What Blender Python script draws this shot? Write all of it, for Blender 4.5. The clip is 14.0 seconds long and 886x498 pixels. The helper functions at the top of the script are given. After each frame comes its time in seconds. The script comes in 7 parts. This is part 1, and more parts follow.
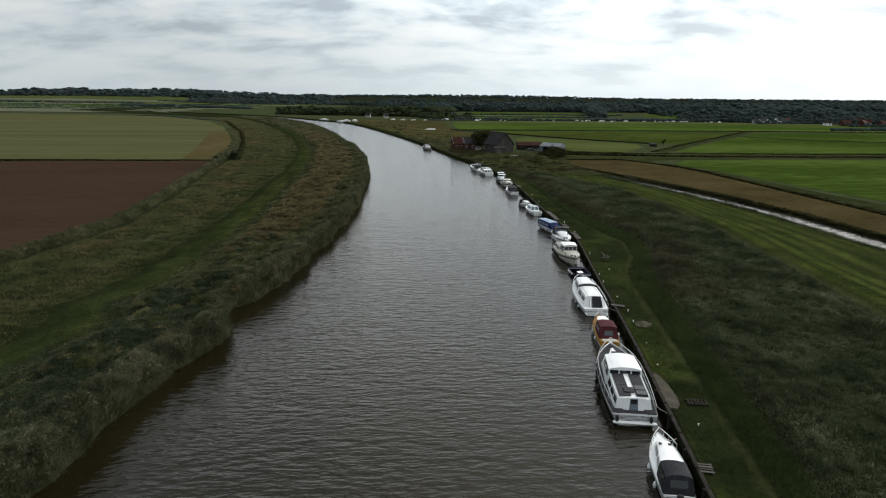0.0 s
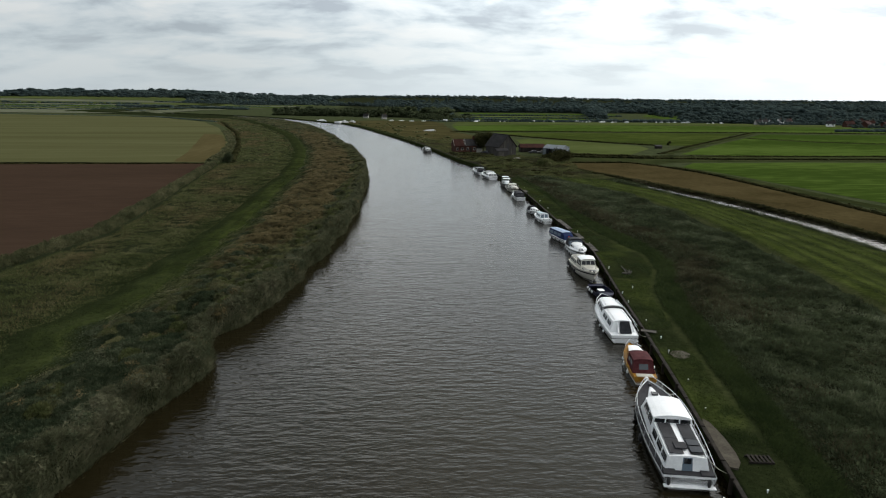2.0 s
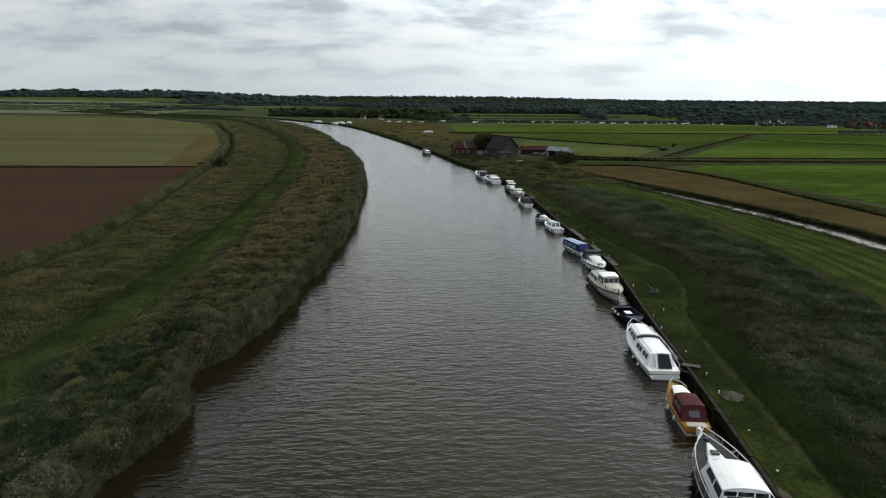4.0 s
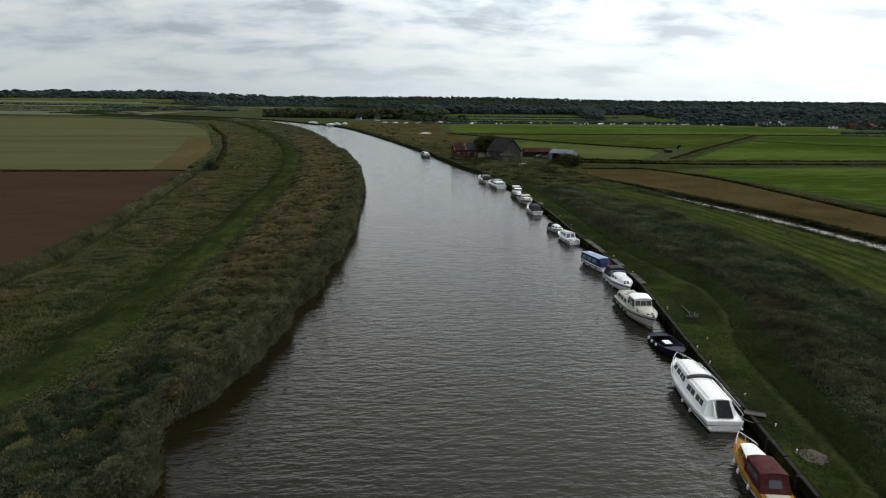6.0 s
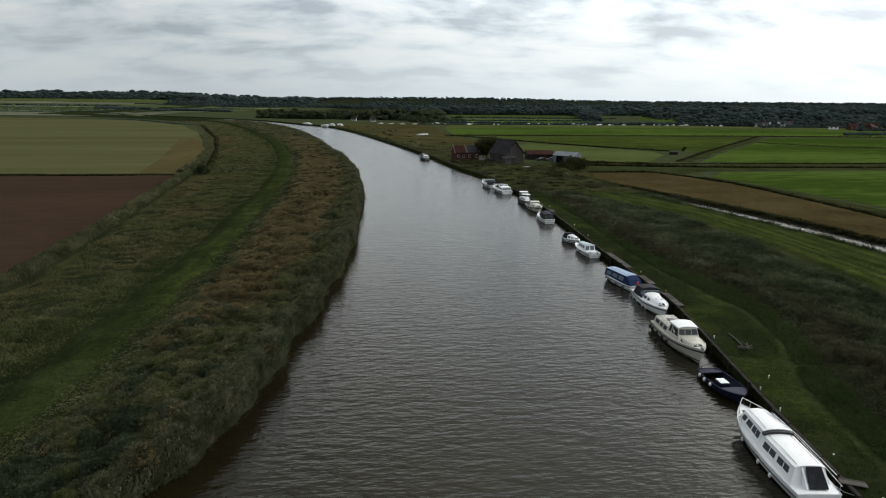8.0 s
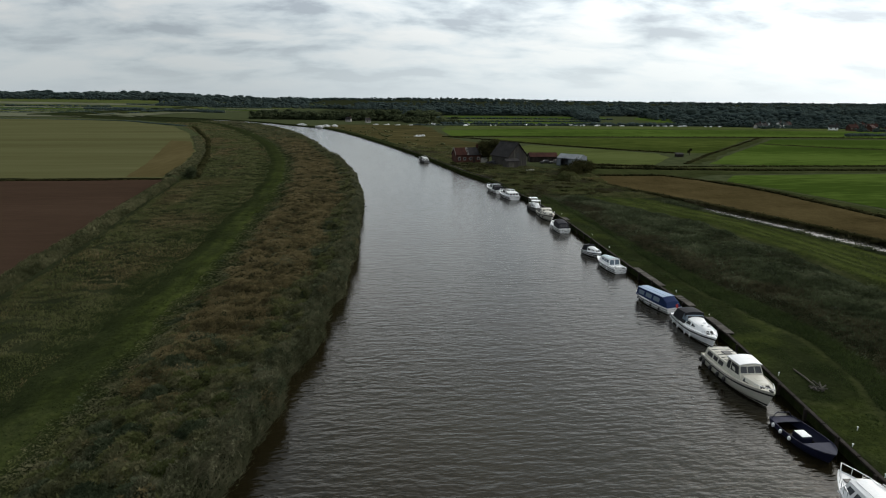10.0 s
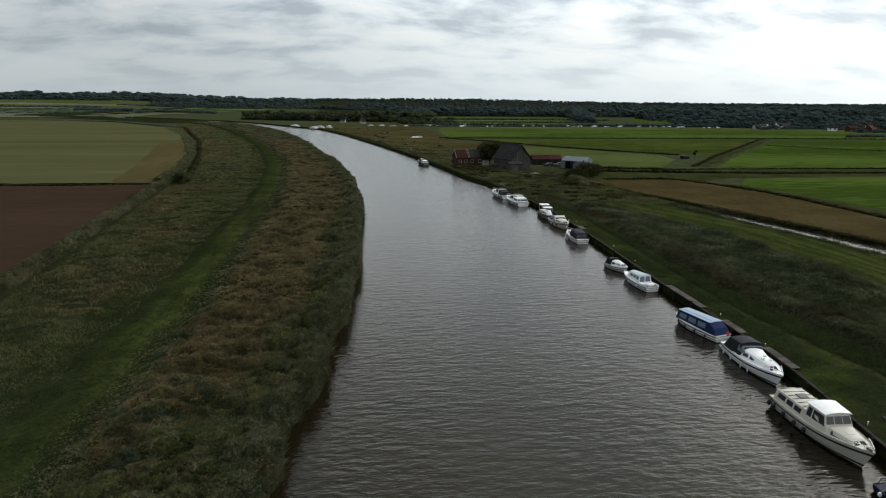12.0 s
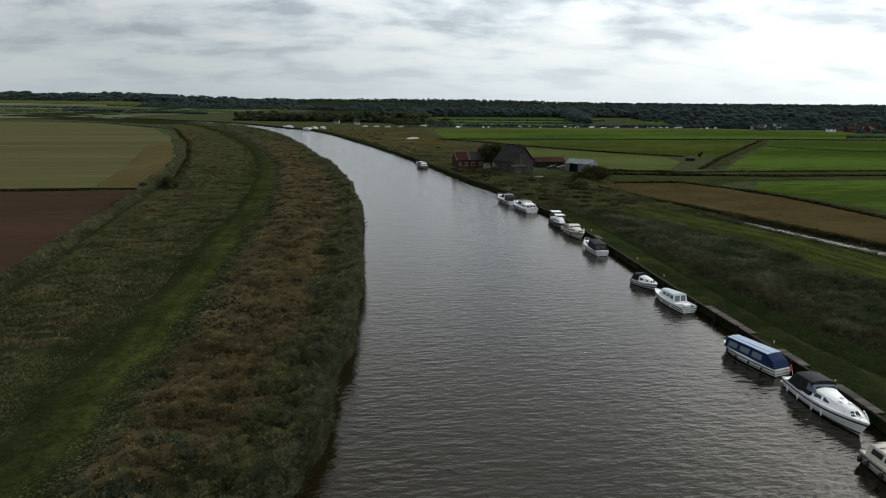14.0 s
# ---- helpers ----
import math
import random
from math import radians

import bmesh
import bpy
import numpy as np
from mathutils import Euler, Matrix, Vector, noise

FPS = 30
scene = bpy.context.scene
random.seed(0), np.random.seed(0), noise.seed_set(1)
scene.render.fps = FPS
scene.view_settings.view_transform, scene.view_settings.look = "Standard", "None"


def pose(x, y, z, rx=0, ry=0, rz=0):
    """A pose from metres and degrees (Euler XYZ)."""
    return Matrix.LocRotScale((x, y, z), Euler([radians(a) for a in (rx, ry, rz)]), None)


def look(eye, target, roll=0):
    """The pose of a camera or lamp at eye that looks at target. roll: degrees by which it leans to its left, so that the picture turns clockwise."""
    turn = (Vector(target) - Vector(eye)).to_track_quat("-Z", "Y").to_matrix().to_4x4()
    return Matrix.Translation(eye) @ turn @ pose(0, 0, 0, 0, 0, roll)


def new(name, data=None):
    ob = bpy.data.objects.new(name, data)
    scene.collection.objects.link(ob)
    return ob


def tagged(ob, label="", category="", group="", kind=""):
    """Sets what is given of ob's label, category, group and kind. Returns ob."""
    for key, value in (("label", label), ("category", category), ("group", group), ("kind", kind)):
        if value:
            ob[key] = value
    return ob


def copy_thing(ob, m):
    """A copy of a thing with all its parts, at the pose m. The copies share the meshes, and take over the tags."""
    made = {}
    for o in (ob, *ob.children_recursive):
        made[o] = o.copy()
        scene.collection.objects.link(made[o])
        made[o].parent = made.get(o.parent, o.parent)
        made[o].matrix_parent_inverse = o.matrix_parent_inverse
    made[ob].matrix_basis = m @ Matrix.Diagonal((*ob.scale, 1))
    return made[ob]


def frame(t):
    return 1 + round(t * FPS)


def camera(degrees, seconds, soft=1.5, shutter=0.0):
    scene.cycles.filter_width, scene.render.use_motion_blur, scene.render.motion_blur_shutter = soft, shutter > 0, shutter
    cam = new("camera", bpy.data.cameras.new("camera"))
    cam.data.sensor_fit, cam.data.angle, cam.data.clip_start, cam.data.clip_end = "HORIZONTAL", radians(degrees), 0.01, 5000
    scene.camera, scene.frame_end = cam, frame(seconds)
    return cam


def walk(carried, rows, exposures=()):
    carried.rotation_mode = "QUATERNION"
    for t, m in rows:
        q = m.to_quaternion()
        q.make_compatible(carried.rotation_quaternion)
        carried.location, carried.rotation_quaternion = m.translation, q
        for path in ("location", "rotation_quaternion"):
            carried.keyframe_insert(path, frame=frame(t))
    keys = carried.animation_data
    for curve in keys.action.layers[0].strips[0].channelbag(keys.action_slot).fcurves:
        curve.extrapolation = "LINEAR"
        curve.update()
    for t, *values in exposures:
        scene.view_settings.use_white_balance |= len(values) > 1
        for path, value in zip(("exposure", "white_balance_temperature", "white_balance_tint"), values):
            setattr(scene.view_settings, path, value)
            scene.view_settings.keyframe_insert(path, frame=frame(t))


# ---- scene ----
cam = camera(73.6, 14.0, soft=1.1)


def aim(x, y, z, yaw, pitch, roll=0.5):
    return pose(x, y, z, 90 - pitch, 0, yaw) @ pose(0, 0, 0, 0, 0, roll)


# seconds, x, y, z, yaw, pitch down
ROWS = [
    (0, -0.378, 1.103, 23.126, -4.420, 14.403),
    (1, -0.702, 4.656, 23.150, -4.508, 14.371),
    (2, -1.041, 8.361, 23.170, -4.631, 14.339),
    (3, -1.420, 12.201, 23.187, -4.787, 14.307),
    (4.25, -1.973, 17.159, 23.202, -5.022, 14.268),
    (5.5, -2.635, 22.257, 23.212, -5.298, 14.230),
    (6.5, -3.246, 26.411, 23.216, -5.545, 14.200),
    (7.5, -3.927, 30.612, 23.217, -5.812, 14.169),
    (8.5, -4.666, 34.840, 23.213, -6.096, 14.140),
    (9.5, -5.448, 39.075, 23.207, -6.396, 14.110),
    (10.5, -6.252, 43.298, 23.196, -6.708, 14.081),
    (11.5, -7.048, 47.490, 23.182, -7.029, 14.052),
    (12.5, -7.802, 51.631, 23.165, -7.358, 14.024),
    (13.25, -8.317, 54.692, 23.149, -7.607, 14.003),
    (14, -8.766, 57.706, 23.132, -7.858, 13.982),
]
walk(cam, [(r[0], aim(*r[1:])) for r in ROWS], exposures=[(0, 0.50), (14, 0.29)])

# ---- light ----
SUN_AZ, SUN_EL = radians(72), radians(42)  # clockwise from +y, above the horizon
SUN_DIR = Vector((math.sin(SUN_AZ) * math.cos(SUN_EL), math.cos(SUN_AZ) * math.cos(SUN_EL), math.sin(SUN_EL)))

world = bpy.data.worlds.new("overcast_sky")
scene.world = world
world.use_nodes = True
wt = world.node_tree
wt.nodes.clear()


def wmath(op, a, b=None, clamp=False):
    n = wt.nodes.new("ShaderNodeMath")
    n.operation, n.use_clamp = op, clamp
    for i, v in enumerate((a, b)):
        if v is None:
            continue
        if isinstance(v, (int, float)):
            n.inputs[i].default_value = v
        else:
            wt.links.new(v, n.inputs[i])
    return n.outputs[0]


def build_sky():
    link = wt.links.new
    tc = wt.nodes.new("ShaderNodeTexCoord")
    sep = wt.nodes.new("ShaderNodeSeparateXYZ")
    link(tc.outputs["Generated"], sep.inputs[0])
    dx, dy, dz = sep.outputs
    up = wmath("ADD", wmath("MAXIMUM", dz, 0.0), 0.25)
    # cloud layer seen in perspective
    flat = wt.nodes.new("ShaderNodeCombineXYZ")
    link(wmath("DIVIDE", dx, up), flat.inputs[0])
    link(wmath("DIVIDE", dy, up), flat.inputs[1])
    def cloud_noise(scale, detail, place, twist):
        n, at = wt.nodes.new("ShaderNodeTexNoise"), wt.nodes.new("ShaderNodeMapping")
        n.inputs["Scale"].default_value, n.inputs["Detail"].default_value = scale, detail
        n.inputs["Roughness"].default_value, n.inputs["Distortion"].default_value = 0.55, twist
        at.inputs["Location"].default_value = place
        at.inputs["Scale"].default_value = (0.85, 1.2, 1)
        at.inputs["Rotation"].default_value = (0, 0, radians(-9))
        link(flat.outputs[0], at.inputs[0])
        link(at.outputs[0], n.inputs["Vector"])
        return n.outputs["Fac"]

    cover = wmath("ADD", wmath("MULTIPLY", cloud_noise(1.1, 5, (3.1, 1.7, 0), 0.3), 0.45), wmath("MULTIPLY", cloud_noise(3.1, 9, (7.3, 2.2, 0), 0.25), 0.55))
    r1 = wt.nodes.new("ShaderNodeValToRGB")
    r1.color_ramp.elements[0].position, r1.color_ramp.elements[0].color = 0.415, (0.43, 0.465, 0.505, 1)
    r1.color_ramp.elements[1].position, r1.color_ramp.elements[1].color = 0.575, (0.92, 0.905, 0.875, 1)
    for place, c in ((0.462, (0.60, 0.65, 0.68, 1)), (0.505, (0.755, 0.79, 0.80, 1))):
        r1.color_ramp.elements.new(place).color = c
    link(cover, r1.inputs[0])
    # brightness of the cloud round the hidden sun, and pale haze low down
    dot = wt.nodes.new("ShaderNodeVectorMath")
    dot.operation = "DOT_PRODUCT"
    link(tc.outputs["Generated"], dot.inputs[0])
    dot.inputs[1].default_value = SUN_DIR
    toward = wmath("MAXIMUM", dot.outputs["Value"], 0.0)
    glow = wmath("POWER", toward, 2.5)
    broad = wt.nodes.new("ShaderNodeMapRange")
    broad.interpolation_type = "SMOOTHSTEP"
    broad.inputs["From Max"].default_value = 0.47
    broad.inputs["To Max"].default_value = 0.31
    link(toward, broad.inputs["Value"])
    gain = wmath("ADD", wmath("ADD", wmath("MULTIPLY", wmath("POWER", toward, 5.2), 2.7), broad.outputs[0]), 0.63)
    # bright lower cloud, thicker and greyer overhead
    over = wt.nodes.new("ShaderNodeValToRGB")
    over.color_ramp.elements[0].position, over.color_ramp.elements[0].color = 0.10, (0.93, 0.93, 0.93, 1)
    over.color_ramp.elements[1].position, over.color_ramp.elements[1].color = 0.6, (0.66, 0.66, 0.66, 1)
    for place, v in ((0.2, 1.18), (0.34, 1.27)):
        over.color_ramp.elements.new(place).color = (v, v, v, 1)
    link(dz, over.inputs[0])
    gain = wmath("MULTIPLY", gain, over.outputs[0])
    haze = wt.nodes.new("ShaderNodeMixRGB")
    haze.inputs[2].default_value = (0.68, 0.745, 0.785, 1)
    link(r1.outputs[0], haze.inputs[1])
    link(wmath("POWER", wmath("SUBTRACT", 1.0, wmath("MULTIPLY", wmath("MAXIMUM", dz, 0.0), 6.0, True), True), 1.5), haze.inputs[0])
    cloud = wt.nodes.new("ShaderNodeBackground")
    tint = wt.nodes.new("ShaderNodeMixRGB")
    tint.inputs[1].default_value, tint.inputs[2].default_value = (0.957, 0.99, 1.008, 1), (1.06, 1.0, 0.94, 1)
    link(glow, tint.inputs[0])
    warm = wt.nodes.new("ShaderNodeMixRGB")
    warm.blend_type = "MULTIPLY"
    warm.inputs[0].default_value = 1.0
    link(haze.outputs[0], warm.inputs[1])
    link(tint.outputs[0], warm.inputs[2])
    link(warm.outputs[0], cloud.inputs["Color"])
    link(gain, cloud.inputs["Strength"])
    sky = wt.nodes.new("ShaderNodeTexSky")
    sky.sky_type, sky.sun_disc = "NISHITA", False
    sky.sun_elevation, sky.sun_rotation = SUN_EL, SUN_AZ
    clear = wt.nodes.new("ShaderNodeBackground")
    clear.inputs["Strength"].default_value = 0.09
    link(sky.outputs[0], clear.inputs["Color"])
    mix = wt.nodes.new("ShaderNodeMixShader")
    mix.inputs[0].default_value = 0.91
    link(clear.outputs[0], mix.inputs[1])
    link(cloud.outputs[0], mix.inputs[2])
    out = wt.nodes.new("ShaderNodeOutputWorld")
    link(mix.outputs[0], out.inputs["Surface"])


build_sky()
sun = new("sun", bpy.data.lights.new("sun", "SUN"))
sun.data.energy, sun.data.angle, sun.data.color = 0.7, radians(32), (1.0, 0.96, 0.9)
sun.matrix_world = look(SUN_DIR * 100, (0, 0, 0))


# ---- materials ----
def material(name, colours, scale=1.0, fine=None, rough=0.85, bump=0.0, bump_scale=None, metal=0.0, spread=(0.35, 0.65),
             island=0.0, per_object=0.0, spec=0.1, stretch=(1, 1, 1), dist=0.02, thin=0.0):
    """Colour ramp over two scales of noise (metres), with bump; island: weight of the random value of each loose piece; thin: share of light let through, as by a leaf."""
    m = bpy.data.materials.new(name)
    m.use_nodes = True
    t = m.node_tree
    bs = t.nodes["Principled BSDF"]
    bs.inputs["Roughness"].default_value = rough
    bs.inputs["Metallic"].default_value = metal
    bs.inputs["Specular IOR Level"].default_value = spec
    tc = t.nodes.new("ShaderNodeTexCoord")
    mp = t.nodes.new("ShaderNodeMapping")
    mp.inputs["Scale"].default_value = stretch
    t.links.new(tc.outputs["Object"], mp.inputs[0])

    def noise_at(s, detail=4.0):
        n = t.nodes.new("ShaderNodeTexNoise")
        n.inputs["Scale"].default_value, n.inputs["Detail"].default_value = s, detail
        t.links.new(mp.outputs[0], n.inputs["Vector"])
        return n.outputs["Fac"]

    def mixed(a, b, w):
        n = t.nodes.new("ShaderNodeMix")
        n.inputs[0].default_value = w
        t.links.new(a, n.inputs[2]), t.links.new(b, n.inputs[3])
        return n.outputs[0]

    value = mixed(noise_at(scale), noise_at(fine or scale * 9, 6.0), 0.4)
    if island:
        g = t.nodes.new("ShaderNodeNewGeometry")
        value = mixed(value, g.outputs["Random Per Island"], island)
    if per_object:
        o = t.nodes.new("ShaderNodeObjectInfo")
        value = mixed(value, o.outputs["Random"], per_object)
    ramp = t.nodes.new("ShaderNodeValToRGB")
    els = ramp.color_ramp.elements
    lo, hi = spread
    for i, c in enumerate(colours):
        p = lo + (hi - lo) * i / max(1, len(colours) - 1)
        el = els[i] if i < 2 else els.new(p)
        el.position, el.color = p, (*c, 1)
    if len(colours) == 1:
        els.remove(els[1])
    t.links.new(value, ramp.inputs[0])
    t.links.new(ramp.outputs[0], bs.inputs["Base Color"])
    if bump:
        b = t.nodes.new("ShaderNodeBump")
        b.inputs["Strength"].default_value, b.inputs["Distance"].default_value = bump, dist
        t.links.new(noise_at(bump_scale or scale * 6, 5.0), b.inputs["Height"])
        t.links.new(b.outputs[0], bs.inputs["Normal"])
    if thin:
        tr, mx = t.nodes.new("ShaderNodeBsdfTranslucent"), t.nodes.new("ShaderNodeMixShader")
        mx.inputs[0].default_value = thin
        t.links.new(ramp.outputs[0], tr.inputs["Color"])
        t.links.new(bs.outputs[0], mx.inputs[1]), t.links.new(tr.outputs[0], mx.inputs[2])
        t.links.new(mx.outputs[0], t.nodes["Material Output"].inputs["Surface"])
    return m


def ordered(colours):
    return sorted(colours, key=lambda c: sum(c))


def gloss(name, c, rough=0.3, wear=0.12, metal=0.0, spec=0.5):
    d = tuple(v * (1 - wear) for v in c)
    return material(name, [d, c, tuple(min(1, v * (1 + wear * 0.4)) for v in c)], scale=0.8, fine=9, rough=rough, spec=spec, metal=metal)


def water_material(name, base, ripple, long_waves=0.2):
    m = bpy.data.materials.new(name)
    m.use_nodes = True
    t = m.node_tree
    bs = t.nodes["Principled BSDF"]
    bs.inputs["Roughness"].default_value = 0.13
    bs.inputs["IOR"].default_value = 1.36
    bs.inputs["Specular Tint"].default_value = (1.0, 0.965, 0.86, 1)
    tc = t.nodes.new("ShaderNodeTexCoord")
    sums = []
    for s, st, ang, w in ((0.42, (0.5, 1.3, 1), 14, 0.11), (0.9, (0.45, 1.3, 1), -4, 0.25), (1.8, (0.5, 1.25, 1), 14, 0.21), (4.3, (0.6, 1.2, 1), 6, 0.045), (0.10, (0.7, 1, 1), 20, long_waves)):
        mp = t.nodes.new("ShaderNodeMapping")
        mp.inputs["Scale"].default_value = st
        mp.inputs["Rotation"].default_value = (0, 0, radians(ang))
        t.links.new(tc.outputs["Object"], mp.inputs[0])
        n = t.nodes.new("ShaderNodeTexNoise")
        n.inputs["Scale"].default_value, n.inputs["Detail"].default_value = s, 2
        t.links.new(mp.outputs[0], n.inputs["Vector"])
        k = t.nodes.new("ShaderNodeMath")
        k.operation = "MULTIPLY"
        k.inputs[1].default_value = w
        t.links.new(n.outputs["Fac"], k.inputs[0])
        sums.append(k.outputs[0])
    total = sums[0]
    for s in sums[1:]:
        a = t.nodes.new("ShaderNodeMath")
        a.operation = "ADD"
        t.links.new(total, a.inputs[0]), t.links.new(s, a.inputs[1])
        total = a.outputs[0]
    b = t.nodes.new("ShaderNodeBump")
    b.inputs["Strength"].default_value, b.inputs["Distance"].default_value = ripple, 1.0
    k = t.nodes.new("ShaderNodeMath")
    k.operation = "MULTIPLY"
    at = t.nodes.new("ShaderNodeAttribute")
    at.attribute_name = "ripple"
    t.links.new(total, k.inputs[0]), t.links.new(at.outputs["Fac"], k.inputs[1])
    t.links.new(k.outputs[0], b.inputs["Height"])
    t.links.new(b.outputs[0], bs.inputs["Normal"])
    n = t.nodes.new("ShaderNodeTexNoise")
    n.inputs["Scale"].default_value = 0.06
    t.links.new(tc.outputs["Object"], n.inputs["Vector"])
    r = t.nodes.new("ShaderNodeValToRGB")
    r.color_ramp.elements[0].position, r.color_ramp.elements[0].color = 0.35, (*[v * 0.85 for v in base], 1)
    r.color_ramp.elements[1].position, r.color_ramp.elements[1].color = 0.65, (*[v * 1.12 for v in base], 1)
    t.links.new(n.outputs["Fac"], r.inputs[0])
    t.links.new(r.outputs[0], bs.inputs["Base Color"])
    return m


RIVER = water_material("river_water", (0.0095, 0.0075, 0.0031), 0.46)
CANAL = water_material("ditch_water", (0.03, 0.03, 0.025), 0.45)
PASTURE = material("pasture", [(0.0265, 0.0375, 0.0088), (0.0410, 0.0562, 0.0125), (0.0583, 0.0750, 0.0175)], scale=0.012, fine=0.35, bump=0.5, bump_scale=1.5, dist=0.2, spec=0.0, spread=(0.43, 0.57), stretch=(0.3, 1, 1))
PASTURE_B = material("pasture_bright", [(0.0290, 0.0488, 0.0092), (0.0436, 0.0701, 0.0130), (0.0592, 0.0903, 0.0183)], scale=0.02, fine=0.4, bump=0.5, bump_scale=1.5, dist=0.2, spec=0.0, spread=(0.43, 0.57), stretch=(0.3, 1, 1))
PASTURE_D = material("pasture_dull", [(0.0405, 0.0504, 0.0174), (0.0560, 0.0706, 0.0220), (0.0715, 0.0869, 0.0299)], scale=0.02, fine=0.4, bump=0.5, bump_scale=1.5, dist=0.2, spec=0.0, spread=(0.4, 0.6), stretch=(0.3, 1, 1))
PLOUGH = material("ploughed_soil", [(0.0294, 0.0194, 0.0137), (0.0402, 0.0262, 0.0181), (0.0520, 0.0342, 0.0238)], scale=0.04, fine=0.6, bump=0.9, bump_scale=1.2, dist=0.2, stretch=(0.25, 1, 1), spec=0.0, spread=(0.2, 0.8))
HEADLAND = material("brown_stubble", [(0.058, 0.049, 0.021), (0.070, 0.058, 0.026), (0.084, 0.070, 0.033)], scale=0.05, fine=0.5, bump=0.6, bump_scale=1.5, dist=0.15, stretch=(1, 0.15, 1), spec=0.0)
STUBBLE = material("stubble", [(0.0566, 0.0578, 0.0239), (0.0718, 0.0731, 0.0328), (0.0881, 0.0896, 0.0428)], scale=0.05, fine=0.5, bump=0.6, bump_scale=1.5, dist=0.15, stretch=(0.08, 1, 1), spec=0.0, spread=(0.3, 0.7))
TANREED = material("dry_reed_field", [(0.0356, 0.0281, 0.0122), (0.0516, 0.0406, 0.0178), (0.0684, 0.0541, 0.0244)], scale=0.08, fine=0.9, bump=0.9, bump_scale=1.5, dist=0.4, spec=0.0)


def ground_material():
    """Soil and turf of the flood banks; what grows where comes from the plan, with ragged edges."""
    m = bpy.data.materials.new("marsh_ground")
    m.use_nodes = True
    t = m.node_tree
    bs = t.nodes["Principled BSDF"]
    bs.inputs["Roughness"].default_value, bs.inputs["Specular IOR Level"].default_value = 0.95, 0.0
    tc = t.nodes.new("ShaderNodeTexCoord")

    def noise_at(s, detail=5.0):
        n = t.nodes.new("ShaderNodeTexNoise")
        n.inputs["Scale"].default_value, n.inputs["Detail"].default_value = s, detail
        t.links.new(tc.outputs["Object"], n.inputs["Vector"])
        return n.outputs["Fac"]

    def calc(op, a, b, clamp=False):
        n = t.nodes.new("ShaderNodeMath")
        n.operation, n.use_clamp = op, clamp
        for i, v in enumerate((a, b)):
            if isinstance(v, (int, float)):
                n.inputs[i].default_value = v
            else:
                t.links.new(v, n.inputs[i])
        return n.outputs[0]

    big, small = noise_at(0.22), noise_at(2.2)
    value = calc("ADD", calc("MULTIPLY", big, 0.5), calc("MULTIPLY", small, 0.5))
    ragged = calc("MULTIPLY", calc("SUBTRACT", noise_at(0.9), 0.5), 0.9)

    def tone(colours):
        r = t.nodes.new("ShaderNodeValToRGB")
        r.color_ramp.elements[0].position, r.color_ramp.elements[0].color = 0.36, (*colours[0], 1)
        r.color_ramp.elements[1].position, r.color_ramp.elements[1].color = 0.64, (*colours[2], 1)
        e = r.color_ramp.elements.new(0.5)
        e.color = (*colours[1], 1)
        t.links.new(value, r.inputs[0])
        return r.outputs[0]

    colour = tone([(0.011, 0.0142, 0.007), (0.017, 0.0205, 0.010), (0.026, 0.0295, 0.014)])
    for name, cols in (("cover_pasture", [(0.030, 0.038, 0.018), (0.042, 0.051, 0.024), (0.055, 0.064, 0.032)]),
                       ("cover_turf", [(0.0100, 0.0138, 0.0056), (0.016, 0.0210, 0.0082), (0.025, 0.0310, 0.0125)]),
                       ("cover_mown", [(0.023, 0.031, 0.0075), (0.042, 0.055, 0.0135), (0.064, 0.079, 0.022)]),
                       ("cover_worn", [(0.022, 0.027, 0.010), (0.035, 0.040, 0.016), (0.052, 0.056, 0.025)])):
        at = t.nodes.new("ShaderNodeAttribute")
        at.attribute_name = name
        mix = t.nodes.new("ShaderNodeMixRGB")
        t.links.new(calc("ADD", at.outputs["Fac"], calc("MULTIPLY", ragged, calc("MULTIPLY", calc("MULTIPLY", at.outputs["Fac"], calc("SUBTRACT", 1.0, at.outputs["Fac"])), 4.0)), True), mix.inputs[0])
        t.links.new(colour, mix.inputs[1]), t.links.new(tone(cols), mix.inputs[2])
        colour = mix.outputs[0]
    t.links.new(colour, bs.inputs["Base Color"])
    b = t.nodes.new("ShaderNodeBump")
    b.inputs["Strength"].default_value, b.inputs["Distance"].default_value = 0.8, 0.15
    t.links.new(noise_at(4.0), b.inputs["Height"])
    t.links.new(b.outputs[0], bs.inputs["Normal"])
    return m


GROUND = ground_material()
REED_L = material("bank_reed", ordered([(0.0389, 0.0440, 0.0199), (0.0672, 0.0721, 0.0346), (0.0990, 0.1002, 0.0510), (0.1415, 0.1371, 0.0764)]), scale=0.28, fine=1.1, island=0.08, spread=(0.37, 0.63), rough=0.8, spec=0.05, thin=0.45)
REED_B = material("brown_reed", ordered([(0.0511, 0.0438, 0.0226), (0.0937, 0.0791, 0.0377), (0.1392, 0.1142, 0.0556), (0.1846, 0.1538, 0.0841)]), scale=0.28, fine=1.1, island=0.08, spread=(0.37, 0.63), rough=0.8, spec=0.05, thin=0.45)
REED_R = material("green_reed", ordered([(0.0266, 0.0352, 0.0172), (0.0460, 0.0590, 0.0284), (0.0684, 0.0821, 0.0427), (0.1186, 0.1338, 0.0825)]), scale=0.2, fine=1.2, island=0.10, spread=(0.40, 0.64), rough=0.7, thin=0.45)
